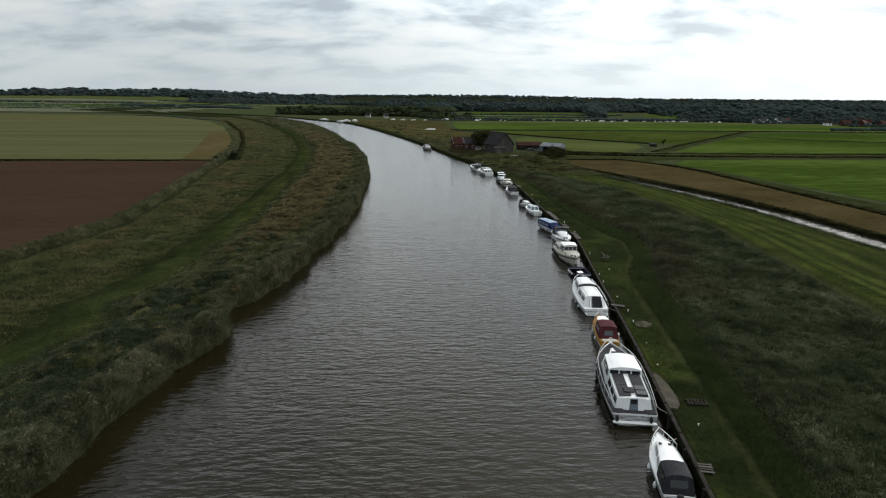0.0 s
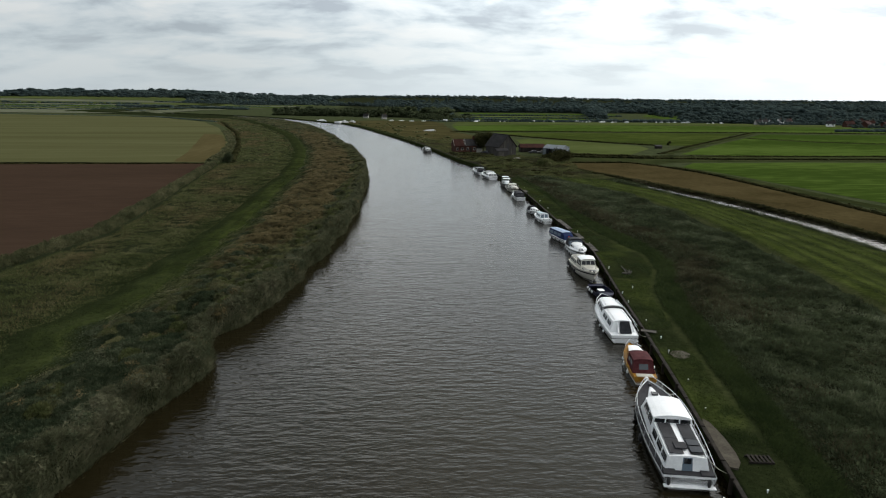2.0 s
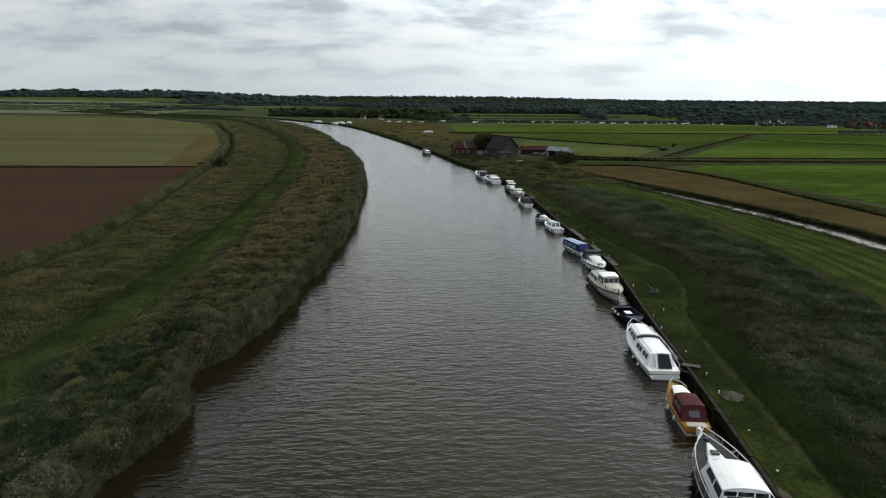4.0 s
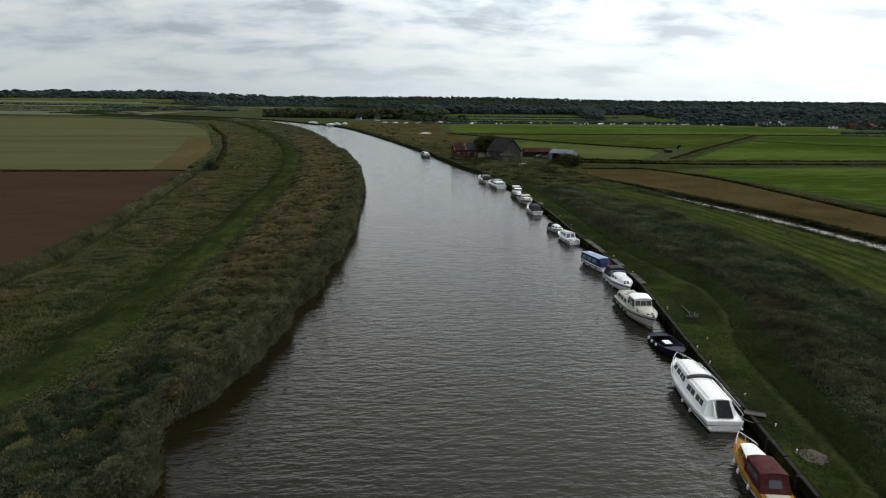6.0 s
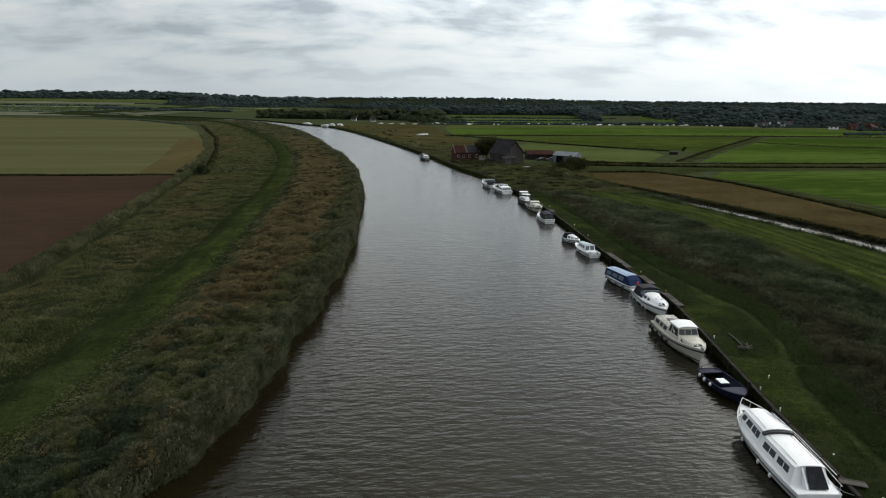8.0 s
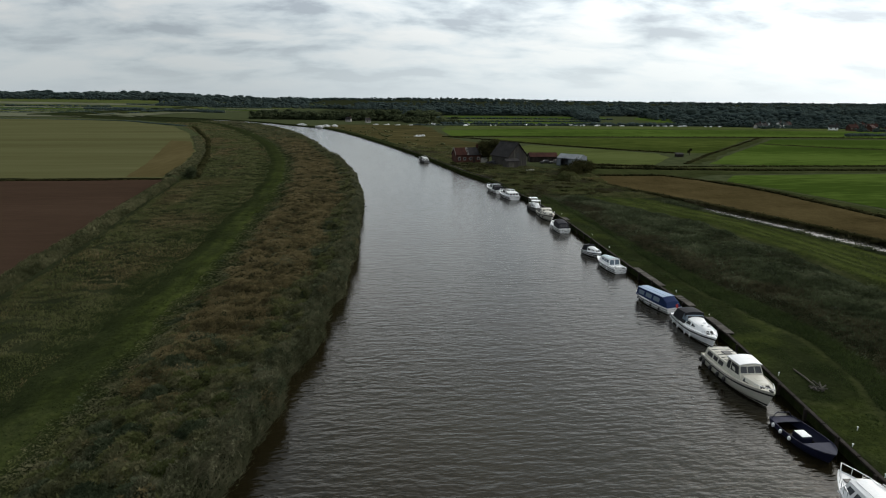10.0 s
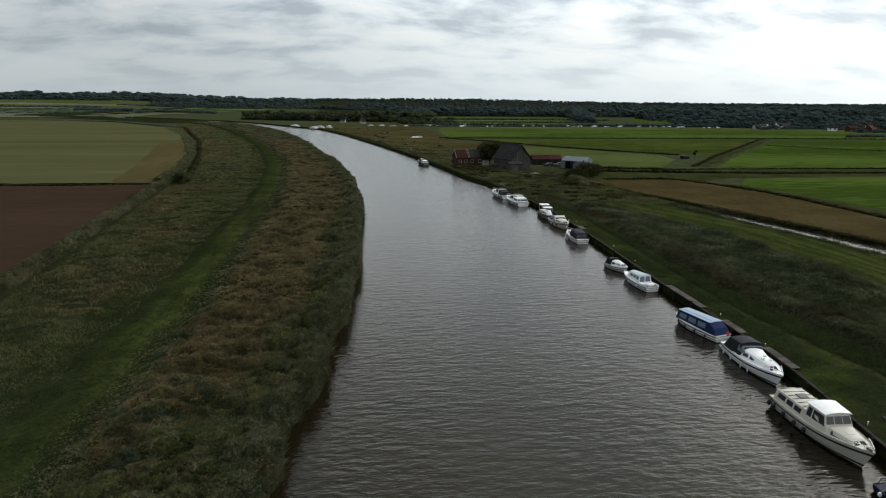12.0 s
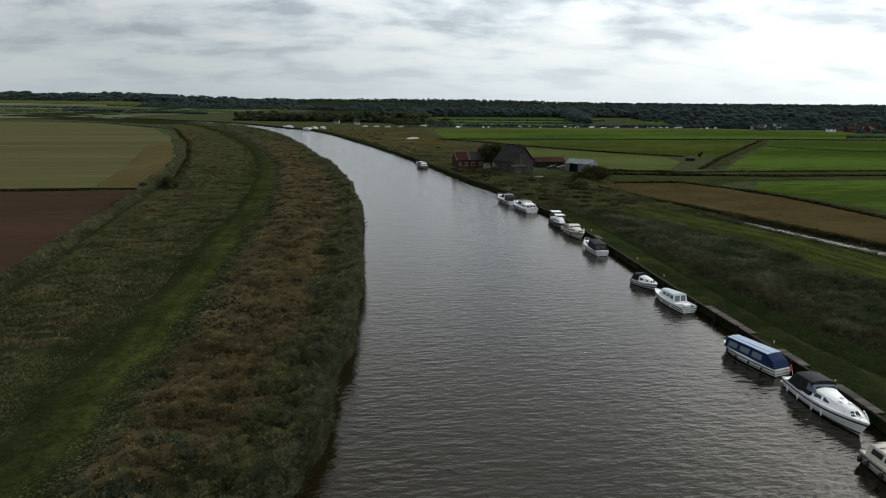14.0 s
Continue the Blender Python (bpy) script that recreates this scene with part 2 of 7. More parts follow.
REED_D = material("dry_marsh_reed", ordered([(0.0270, 0.0268, 0.0155), (0.0443, 0.0422, 0.0225), (0.0640, 0.0605, 0.0324), (0.0922, 0.0915, 0.0563)]), scale=0.2, fine=1.2, island=0.10, spread=(0.38, 0.66), rough=0.75, thin=0.45)
REED_E = material("edge_reed", ordered([(0.0404, 0.0446, 0.0231), (0.0658, 0.0714, 0.0385), (0.0973, 0.0997, 0.0585), (0.1421, 0.1414, 0.0892)]), scale=0.3, fine=1.2, island=0.10, spread=(0.36, 0.64), rough=0.8, spec=0.05, thin=0.45)
HERB = material("dark_herbs", ordered([(0.0217, 0.0306, 0.0166), (0.0368, 0.0493, 0.0258), (0.0586, 0.0714, 0.0388), (0.1004, 0.1088, 0.0683)]), scale=0.3, fine=1.2, island=0.15, spread=(0.36, 0.64), rough=0.8, spec=0.05, thin=0.45)
SCRUB = material("meadow_tussock", ordered([(0.0366, 0.0477, 0.0168), (0.0642, 0.0752, 0.0260), (0.0969, 0.1027, 0.0410), (0.1351, 0.1340, 0.0633)]), scale=0.22, fine=1.0, island=0.09, spread=(0.36, 0.64), rough=0.75, thin=0.45)
SHORT = material("short_grass", ordered([(0.0105, 0.0159, 0.0052), (0.0171, 0.0240, 0.0076), (0.0270, 0.0351, 0.0116)]), scale=0.2, fine=1.0, island=0.23, rough=0.75, thin=0.45)
VERGE = material("verge_grass", ordered([(0.0206, 0.0326, 0.0106), (0.0335, 0.0495, 0.0158), (0.0528, 0.0726, 0.0240)]), scale=0.2, fine=1.0, island=0.23, rough=0.75, thin=0.45)
MEADOW = material("strip_grass", ordered([(0.0377, 0.0522, 0.0130), (0.0638, 0.0841, 0.0203), (0.0957, 0.1160, 0.0319)]), scale=0.2, fine=1.0, island=0.15, rough=0.75, thin=0.45)
LEAF = material("leaf", ordered([(0.0165, 0.0182, 0.0079), (0.0315, 0.0322, 0.0132), (0.0539, 0.0518, 0.0224)]), scale=0.05, fine=0.4, island=0.25, rough=0.7, spec=0.0, thin=0.45)
PALEFIELD = material("pale_far_field", [(0.0756, 0.0822, 0.0514), (0.0983, 0.1054, 0.0696), (0.1210, 0.1260, 0.0907)], scale=0.006, fine=0.05, spec=0.0)
MARGIN = material("rough_margin", [(0.0180, 0.0224, 0.0085), (0.0288, 0.0347, 0.0133), (0.0414, 0.0469, 0.0190)], scale=0.1, fine=0.6, bump=0.8, bump_scale=1.2, dist=0.25, spec=0.0)
ROUGH = material("rough_tan_ground", [(0.026, 0.026, 0.011), (0.045, 0.041, 0.017), (0.078, 0.066, 0.030)], scale=0.05, fine=0.45, bump=0.9, bump_scale=0.9, dist=0.3, spec=0.0, stretch=(0.6, 1, 1))
LEAF_MID = material("bend_tree_leaf", ordered([(0.0312, 0.0414, 0.0231), (0.0519, 0.0648, 0.0338), (0.0797, 0.0936, 0.0498)]), scale=0.03, fine=0.3, island=0.15, rough=0.8, spec=0.0, thin=0.45)
# far leaf: distance haze is painted in as a bluer, paler green
LEAF_FAR_HAZED = material("hazed_far_leaf", ordered([(0.0434, 0.0631, 0.0653), (0.0593, 0.0833, 0.0784), (0.0821, 0.1086, 0.0980)]), scale=0.01, fine=0.06, island=0.3, spread=(0.30, 0.70), rough=0.8, spec=0.0, thin=0.45)
BARK = material("bark", [(0.04, 0.03, 0.02), (0.09, 0.07, 0.05)], scale=3, bump=0.6)
TIMBER = material("wet_timber", [(0.010, 0.009, 0.0075), (0.020, 0.017, 0.014), (0.036, 0.031, 0.025)], scale=1.2, fine=9, bump=0.6, stretch=(1, 1, 0.2))
BOARD = material("weathered_board", [(0.042, 0.039, 0.034), (0.070, 0.065, 0.057), (0.105, 0.098, 0.087)], scale=0.7, fine=8, bump=0.4, per_object=0.3)
WHITE = gloss("white_gelcoat", (0.80, 0.815, 0.825), 0.28)
CREAM = gloss("cream_gelcoat", (0.50, 0.485, 0.42), 0.35)
GREYDECK = material("grey_deck_paint", [(0.026, 0.026, 0.028), (0.037, 0.037, 0.040), (0.052, 0.052, 0.056)], scale=1.2, fine=12, rough=0.65)
BLACK = gloss("black_rubber", (0.012, 0.012, 0.013), 0.5)
NAVY = gloss("navy_paint", (0.009, 0.011, 0.032), 0.6, spec=0.25)
BLUE = gloss("blue_canvas", (0.008, 0.020, 0.070), 0.8, spec=0.15)
PALEBLUE = gloss("pale_blue_roof", (0.24, 0.33, 0.46), 0.45)
SKYBLUE = gloss("grey_blue_roof", (0.40, 0.50, 0.53), 0.45)
DARKCANVAS = material("dark_canvas", [(0.010, 0.011, 0.014), (0.018, 0.019, 0.023), (0.03, 0.03, 0.036)], scale=2, fine=14, rough=0.6, bump=0.3)
MAROON = material("maroon_canvas", [(0.040, 0.010, 0.012), (0.062, 0.016, 0.018), (0.085, 0.026, 0.028)], scale=1.6, fine=10, rough=0.75, bump=0.3)
VARNISH = material("varnished_wood", [(0.20, 0.095, 0.015), (0.33, 0.165, 0.026), (0.42, 0.23, 0.045)], scale=1.2, fine=7, rough=0.3, stretch=(2, 0.3, 1))
GREYCOVER = material("grey_tarpaulin", [(0.12, 0.12, 0.12), (0.17, 0.17, 0.165), (0.22, 0.22, 0.21)], scale=1.2, fine=8, rough=0.7, bump=0.3)
GLASS = gloss("dark_window_glass", (0.012, 0.014, 0.016), 0.06)
GREYGLASS = gloss("grey_window_glass", (0.05, 0.06, 0.07), 0.1)
PALEGLASS = gloss("pale_window_vinyl", (0.13, 0.17, 0.21), 0.15)
STEEL = gloss("stainless_rail", (0.55, 0.56, 0.57), 0.3, metal=0.8)
RED = gloss("red_cloth", (0.35, 0.02, 0.02), 0.8)
BRICK = material("red_brick", [(0.034, 0.015, 0.011), (0.052, 0.023, 0.017), (0.078, 0.038, 0.028)], scale=0.6, fine=6, bump=0.4)
CLAD = material("weathered_cladding", [(0.0324, 0.0295, 0.0274), (0.0518, 0.0482, 0.0439), (0.0720, 0.0684, 0.0619)], scale=0.4, fine=5, bump=0.5, stretch=(3, 3, 0.3))
SLATE = material("slate_roof", [(0.0158, 0.0151, 0.0158), (0.0245, 0.0238, 0.0245), (0.0360, 0.0346, 0.0346)], scale=0.5, fine=6, bump=0.5)
PANTILE = material("red_pantile", [(0.0217, 0.0076, 0.0057), (0.0331, 0.0115, 0.0082), (0.0478, 0.0191, 0.0140)], scale=0.5, fine=6, bump=0.5)
TIN = material("galvanised_sheet", [(0.10, 0.115, 0.13), (0.145, 0.165, 0.185), (0.19, 0.21, 0.23)], scale=0.5, fine=6, rough=0.45, metal=0.3)
PALEWALL = material("pale_render", [(0.22, 0.21, 0.19), (0.30, 0.29, 0.27), (0.40, 0.39, 0.37)], scale=0.4, fine=5)


# ---- ground plan ----
def smooth_line(ys, xs, width=9):
    """x of a bank line for any y, rounded off between its knots."""
    dense = np.arange(-400.0, 901.0)
    v = np.interp(dense, ys, xs)
    k = np.ones(width) / width
    v = np.convolve(np.pad(v, width // 2, mode="edge"), k, mode="valid")
    return lambda y: np.interp(y, dense, v)


LEFT_LINE = smooth_line([-400, -60, 0, 30, 34, 39, 42, 45, 48, 51.5, 54, 55.7, 57.5, 60, 62.5, 64.5, 66.3, 68.6, 71, 74, 78, 82, 84, 88, 90.5, 92, 94.5, 99, 102, 109, 116, 124, 130, 151, 170, 190, 211, 258, 300, 360, 420, 497, 600, 660, 720, 780, 900],
                        [-60, -33, -27, -22.2, -21.7, -21.1, -20.9, -20.2, -19.7, -18.6, -17.8, -17, -17.5, -17.5, -19.4, -19.4, -17.6, -16, -16, -15, -14.2, -13.3, -12.8, -13.5, -13.2, -12.2, -11.8, -11.3, -11.1, -10.2, -9.3, -9.0, -8.7, -8.6, -8.4, -9.2, -10.6, -16.6, -25.6, -35.6, -48.6, -69.6, -108, -145, -200, -275, -420], 3)


def LEFT(y):
    """The left water's edge, with small bays."""
    y = np.asarray(y, float)
    rough = (0.85 * (lumps(y, 9.3, 2.9) - 0.5) + 0.5 * (lumps(y, 5.1, 1.3) - 0.5)) * (0.6 + 0.4 * ease(y, 80, 100)) - 0.35 * (1 - ease(y, 80, 100)) + 1.2 * (lumps(y, 3.3, 7.0) - 0.5) * ease(y, 120, 150)
    return LEFT_LINE(y) - 0.45 * ease(y, 88, 110) + rough * np.clip((400 - y) / 200, 0, 1)


RIGHT = smooth_line([-400, -60, 0, 20, 30, 38.5, 50, 61, 72, 80, 88, 93, 100, 116, 125, 142, 160, 172, 184, 200, 213, 230, 280, 325, 366, 420, 480, 545, 600, 660, 720, 780, 900],
                    [-70, -2, 11, 15.4, 17.6, 19.2, 21.4, 23.3, 25.0, 26.4, 27.8, 28.6, 29.0, 29.2, 29.5, 30.2, 30.6, 30.5, 29.4, 27.8, 26, 22, 14.5, 6.5, -2, -14, -28, -48, -82, -115, -160, -225, -370], 7)
CANAL_Y = [-80, 30, 60, 88, 105, 113, 128, 140, 153, 164, 173, 185]
CANAL_X = [95, 82.5, 80.5, 78.9, 78.3, 77.9, 75.8, 73.3, 70, 67.2, 64.5, 58]


def hashed(ix, iy):
    h = np.sin(ix * 127.1 + iy * 311.7) * 43758.5453
    return h - np.floor(h)


def lumps(x, y, size):
    """Smooth value noise, 0 to 1, of that size in metres."""
    x, y = np.asarray(x, float) / size, np.asarray(y, float) / size
    ix, iy = np.floor(x), np.floor(y)
    fx, fy = x - ix, y - iy
    fx, fy = fx * fx * (3 - 2 * fx), fy * fy * (3 - 2 * fy)
    a, b = hashed(ix, iy), hashed(ix + 1, iy)
    c, d = hashed(ix, iy + 1), hashed(ix + 1, iy + 1)
    return (a + (b - a) * fx) * (1 - fy) + (c + (d - c) * fx) * fy


def domes(x, y, size):
    """Rounded tussocks side by side, 0 in the creases and 1 on top."""
    x, y = np.asarray(x, float) / size, np.asarray(y, float) / size
    ix, iy = np.floor(x), np.floor(y)
    best = np.full(np.broadcast(x, y).shape, 9.0)
    for i in (-1, 0, 1):
        for j in (-1, 0, 1):
            cx, cy = ix + i, iy + j
            d = np.hypot(x - cx - hashed(cx, cy + 0.37), y - cy - hashed(cx + 0.71, cy))
            best = np.minimum(best, d / (0.65 + 0.5 * hashed(cx + 5.3, cy + 2.9)))
    return np.sqrt(np.clip(1 - best * best, 0, 1))


def tussock(x, y, size):
    """A random number that is the same all over one tussock."""
    x, y = np.asarray(x, float) / size, np.asarray(y, float) / size
    ix, iy = np.floor(x), np.floor(y)
    best, out = np.full(x.shape, 9.0), np.zeros(x.shape)
    for i in (-1, 0, 1):
        for j in (-1, 0, 1):
            cx, cy = ix + i, iy + j
            d = np.hypot(x - cx - hashed(cx, cy + 0.37), y - cy - hashed(cx + 0.71, cy)) / (0.65 + 0.5 * hashed(cx + 5.3, cy + 2.9))
            out = np.where(d < best, hashed(cx + 3.1, cy + 8.7), out)
            best = np.minimum(best, d)
    return out


def ease(v, lo, hi):
    t = np.clip((v - lo) / (hi - lo), 0, 1)
    return t * t * (3 - 2 * t)


def path_left(y):
    """Distance of the mown bank path from the left water's edge."""
    return np.interp(y, [-60, 30, 50, 64, 96, 130, 165, 230, 300, 328, 472, 900], [13, 13.5, 15, 14.5, 18, 21, 22.5, 22.5, 22, 23, 34, 40])


def reed_left_edge(y):
    """Distance of the right-hand reed bed from the quay."""
    return np.interp(y, [-60, 20, 50, 62, 68, 76, 85, 97, 108, 125, 143, 170, 200], [6.0, 6.2, 6.2, 6.6, 6.8, 7.8, 10, 9.4, 7.2, 5.6, 5.0, 4.8, 5])


def plough_edge(y):
    """x of the overgrown ditch at the edge of the left-hand fields."""
    return np.interp(y, [-60, 20, 60, 87, 108, 140, 170, 212, 222, 265, 313, 380, 453, 560, 655], [-92, -74, -63, -56, -52, -55, -59, -64, -67, -73, -83, -103, -126, -168, -236])


def worn_path(y):
    """Distance of the trodden path from the quay."""
    return np.interp(y, [-60, 20, 50, 68, 74, 82, 90, 97, 106, 200], [3.8, 3.7, 3.5, 3.6, 4.1, 6.6, 7.1, 5.2, 3.8, 3.4])


def reed_right_edge(y):
    return np.interp(y, [-60, 20, 52, 69, 86, 119, 147, 169, 185], [47, 46.5, 50.0, 52.2, 54.4, 56.4, 55.0, 46.0, 42])


def reed_mass(x, y):
    """Height of the matted reeds over the soil."""
    a, b = LEFT(y) - x, x - RIGHT(y)
    p = path_left(y)
    lump = 0.32 * ease(lumps(x, y, 3.4), 0.15, 0.85) + 0.46 * domes(x, y, 1.7) + 0.22 * domes(x + 31, y * 0.9, 0.95)
    left = ease(a, -0.05, 0.5) * (1 - ease(a, p - 7.5, p - 2.0)) * (0.05 + 2.5 * lump + 0.5 * np.exp(-(a / 2.0) ** 2)) * (0.75 + 0.4 * np.exp(-(a / 3.5) ** 2)) * (1 - 0.4 * ease(y, 200, 420))
    s = x - plough_edge(y)
    left = left + (ease(s, -0.2, 0.6) * (1 - ease(s, 2.6, 3.8)) * (0.35 + 0.75 * domes(x, y, 1.6)) + 0.6 * ease(s, 4, 6) * ease(a, p + 4.0, p + 8) * domes(x * 0.6, y * 1.3, 1.7)) * (1 - 0.5 * ease(y, 200, 420))
    off = b - reed_left_edge(y)
    lump2 = 0.4 * ease(lumps(x, y, 5.0), 0.15, 0.85) + 0.6 * domes(x, y, 1.25)
    right = ease(off, 0.0, 2.2) * (1 - ease(x, reed_right_edge(y) - 1.5, reed_right_edge(y))) * (0.2 + 0.85 * lump2) * (1 - ease(y, 172, 182))
    return np.where(a > 0, left, np.where(b > 0, right, 0.0))


def soil_z(x, y):
    x, y = np.asarray(x, float), np.asarray(y, float)
    a, b = LEFT(y) - x, x - RIGHT(y)
    z = np.full(np.broadcast(x, y).shape, 0.5)
    p = path_left(y)
    left = -0.35 + 0.85 * ease(a, 0, 2.5) + 0.9 * np.exp(-((a - p) / 5.0) ** 2) + 0.35 * (lumps(x, y, 2.3) - 0.5) * ease(a, 0, 3) * (1 - ease(a, p + 22, p + 30)) * ease(np.abs(a - p), 1.5, 4)
    left = left - 0.25 * ease(a, p + 22, p + 30)
    z = np.where(a > 0, left, z)
    right = 0.85 - 0.35 * ease(b, reed_left_edge(y) - 0.5, reed_left_edge(y) + 2.5) + 0.10 * (lumps(x, y, 1.7) - 0.5) * ease(b, 0.3, 2) * (1 - ease(b, 60, 75))
    right = right + 0.55 * np.exp(-((x - reed_right_edge(y) - 4) / 3.0) ** 2) * (1 - ease(y, 170, 190))
    z = np.where(b > 0, right, z)
    d = np.abs(x - np.interp(y, CANAL_Y, CANAL_X))
    z = np.where((b > 0) & (y < 188), z - 0.9 * (1 - ease(d, 2.0, 3.6)) * (1 - ease(y, 158, 172)), z)
    z = np.where((a <= 0) & (b <= 0), -2.0, z)
    r = np.hypot(x, y)
    return z + 16 * ease(r, 1300, 3200) + 14 * np.exp(-((x + 900) / 500) ** 2 - ((y - 2250) / 420) ** 2) + 6 * ease(r, 1300, 3200) * (lumps(x, y, 700) - 0.4) + 13 * np.exp(-((x - 250) / 700) ** 2 - ((y - 2650) / 450) ** 2)


def ground_z(x, y):
    return soil_z(x, y) + reed_mass(np.asarray(x, float), np.asarray(y, float))


def mesh_object(name, verts, faces, mats, parent=None, smooth=True):
    me = bpy.data.meshes.new(name)
    me.from_pydata(verts, [], faces)
    for m in mats if isinstance(mats, (list, tuple)) else [mats]:
        me.materials.append(m)
    if smooth:
        me.polygons.foreach_set("use_smooth", [True] * len(me.polygons))
    me.update()
    ob = new(name, me)
    if parent:
        ob.parent = parent
    return ob


def tri_object(name, verts, tris, mat, parent=None):
    """A large triangle mesh from arrays."""
    me = bpy.data.meshes.new(name)
    verts, tris = np.asarray(verts, np.float32).reshape(-1, 3), np.asarray(tris, np.int32).reshape(-1, 3)
    me.vertices.add(len(verts))
    me.vertices.foreach_set("co", verts.ravel())
    me.loops.add(len(tris) * 3)
    me.loops.foreach_set("vertex_index", tris.ravel())
    me.polygons.add(len(tris))
    me.polygons.foreach_set("loop_start", np.arange(len(tris), dtype=np.int32) * 3)
    me.materials.append(mat)
    me.update(calc_edges=True)
    me.validate()
    ob = new(name, me)
    if parent:
        ob.parent = parent
    return ob


def grown(start, step, stop, factor=1.12):
    out = []
    while start < stop:
        start += step
        step *= factor
        out.append(start)
    return out


def build_ground():
    la = [0, 0.3, 0.6, 1.0, 1.6, 2.3, 3] + list(np.arange(3.4, 26, 0.42)) + list(np.arange(26, 52, 0.8)) + grown(51, 1.5, 4800)
    ra = [0.12, 0.16, 0.5, 1] + list(np.arange(1.4, 38, 0.5)) + list(np.arange(38, 66, 0.6)) + grown(65, 1.2, 4800)
    ys = [-v for v in reversed(grown(30, 6, 4600, 1.3))] + list(np.arange(-30, 24, 4.0)) + list(np.arange(24, 116, 0.42)) + list(np.arange(116, 200, 0.8)) + list(np.arange(200, 320, 2.0)) + grown(318, 4, 4850, 1.045)
    ys = np.array(ys)
    L, R = LEFT(ys), RIGHT(ys)
    cols = [L - v for v in reversed(la)] + [L + (R - L) * f for f in (0.02, 0.5, 0.98)] + [R + v for v in ra]
    nl = len(la)
    X = np.array(cols).T
    Y = np.repeat(ys[:, None], X.shape[1], 1)
    Z = ground_z(X, Y)
    rows, n = X.shape
    Z[:, nl:nl + 4] = -2.0
    verts = np.stack([X, Y, Z], -1).reshape(-1, 3)
    i = np.arange((rows - 1) * n).reshape(rows - 1, n)[:, :-1].ravel()
    faces = np.stack([i, i + 1, i + 1 + n, i + n], 1)
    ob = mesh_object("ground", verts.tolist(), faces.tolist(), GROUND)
    x, y = verts[:, 0], verts[:, 1]
    a, b = LEFT(y) - x, x - RIGHT(y)
    p, e1, e2, wp = path_left(y), reed_left_edge(y), reed_right_edge(y), worn_path(y)
    dyke = np.interp(y, CANAL_Y, CANAL_X)
    right, near = b > -0.05, y < 178
    pasture = np.maximum(ease(a, p + 26, p + 32), np.where(right, np.maximum(ease(b, 56, 64), ease(y, 236, 262)), 0))
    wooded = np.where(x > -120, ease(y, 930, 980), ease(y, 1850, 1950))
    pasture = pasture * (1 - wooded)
    strip = right & near & (x > e2 + 0.5) & (x < dyke - 2.5)
    pasture = np.where(strip, 0.0, pasture)
    turf = np.maximum(1 - ease(np.abs(a - p - 1.5), 4.0, 7.5), np.where(right, 1 - ease(b - e1, -0.4, 0.6), 0))
    turf = np.maximum(turf, np.where((a > 0) & (y > 640), 0.7 * (1 - ease(a, 60, 80)), 0))
    lane = (0.7 * np.exp(-((a - p + 1.4) / 0.75) ** 2) + 0.5 * np.exp(-((a - p - 0.6) / 0.6) ** 2) + 0.2 * np.exp(-((a - p + 0.5) / 2.4) ** 2)) * (0.2 + 0.8 * lumps(x, y, 5.0)) * (0.4 + 0.45 * ease(y, 55, 95)) * (1 - 0.65 * ease(y, 170, 300))
    short = np.where(right & near, (1 - ease(b, wp - 0.3, wp + 0.2)) * 0.45 * ease(lumps(x, y, 3.5), 0.4, 0.8), 0)
    short = np.maximum(short, np.where(right & near, ease(x - e2, 0.8, 2.5) * (1 - ease(x - dyke, -5, -3)) * (0.6 + 0.4 * np.sin((x - e2) * 2.0 + 4 * lumps(x * 0.1, y * 0.05, 1.0))) * (0.4 + 0.85 * lumps(x, y * 0.4, 3.0)), 0))
    worn = np.where(right, np.exp(-((b - wp) / 0.32) ** 2) * (y < 110) * (0.15 + 0.6 * lumps(x, y, 4)), 0)
    spur = np.abs(y - np.interp(x, [26, 27.5, 29.3, 30.9, 33.5], [80.0, 78.9, 77.9, 77.1, 77.0]))
    worn = np.maximum(worn, np.where(right & (x > 26) & (x < 32.5), 0.8 * np.exp(-(spur / 0.3) ** 2), 0))
    worn = np.maximum(worn, np.where(right & near, np.exp(-((x - e2 - 1.2) / 0.7) ** 2) * 0.9, 0))
    turf = np.where(strip, np.maximum(turf, 0.85), turf)
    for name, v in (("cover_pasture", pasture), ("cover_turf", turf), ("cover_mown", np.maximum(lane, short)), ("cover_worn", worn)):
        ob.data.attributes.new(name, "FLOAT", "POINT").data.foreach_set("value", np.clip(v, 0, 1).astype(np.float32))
    return tagged(ob, "flat green marsh with grassy flood banks beside a river", "ground", kind="structure")


ground = build_ground()


def ribbon(name, mat, ys, left, right, z, label, category="water", calm=0.0):
    """A flat water sheet between two lines; calm: how much the ripples die away at the left bank."""
    cols = (0, 0.04, 0.09, 0.15, 0.22, 0.35, 0.6, 0.85, 0.95, 1)
    verts, faces, ripple = [], [], []
    for y in ys:
        l, r = float(left(y)), float(right(y))
        for f in cols:
            verts.append((l + (r - l) * f, float(y), z))
            d, e = (r - l) * f, (r - l) * (1 - f)
            ripple.append((1 - 0.55 * float(ease(float(y), 45, 160))) * (1 - calm * max(0.0, 1 - d / 5.0) ** 1.3 - 0.6 * calm * max(0.0, 1 - e / 8.0)))
    n = len(cols)
    for i in range(len(ys) - 1):
        for k in range(n - 1):
            faces.append((i * n + k, i * n + k + 1, i * n + n + k + 1, i * n + n + k))
    ob = mesh_object(name, verts, faces, mat)
    ob.data.attributes.new("ripple", "FLOAT", "POINT").data.foreach_set("value", ripple)
    return tagged(ob, label, category, kind="structure")


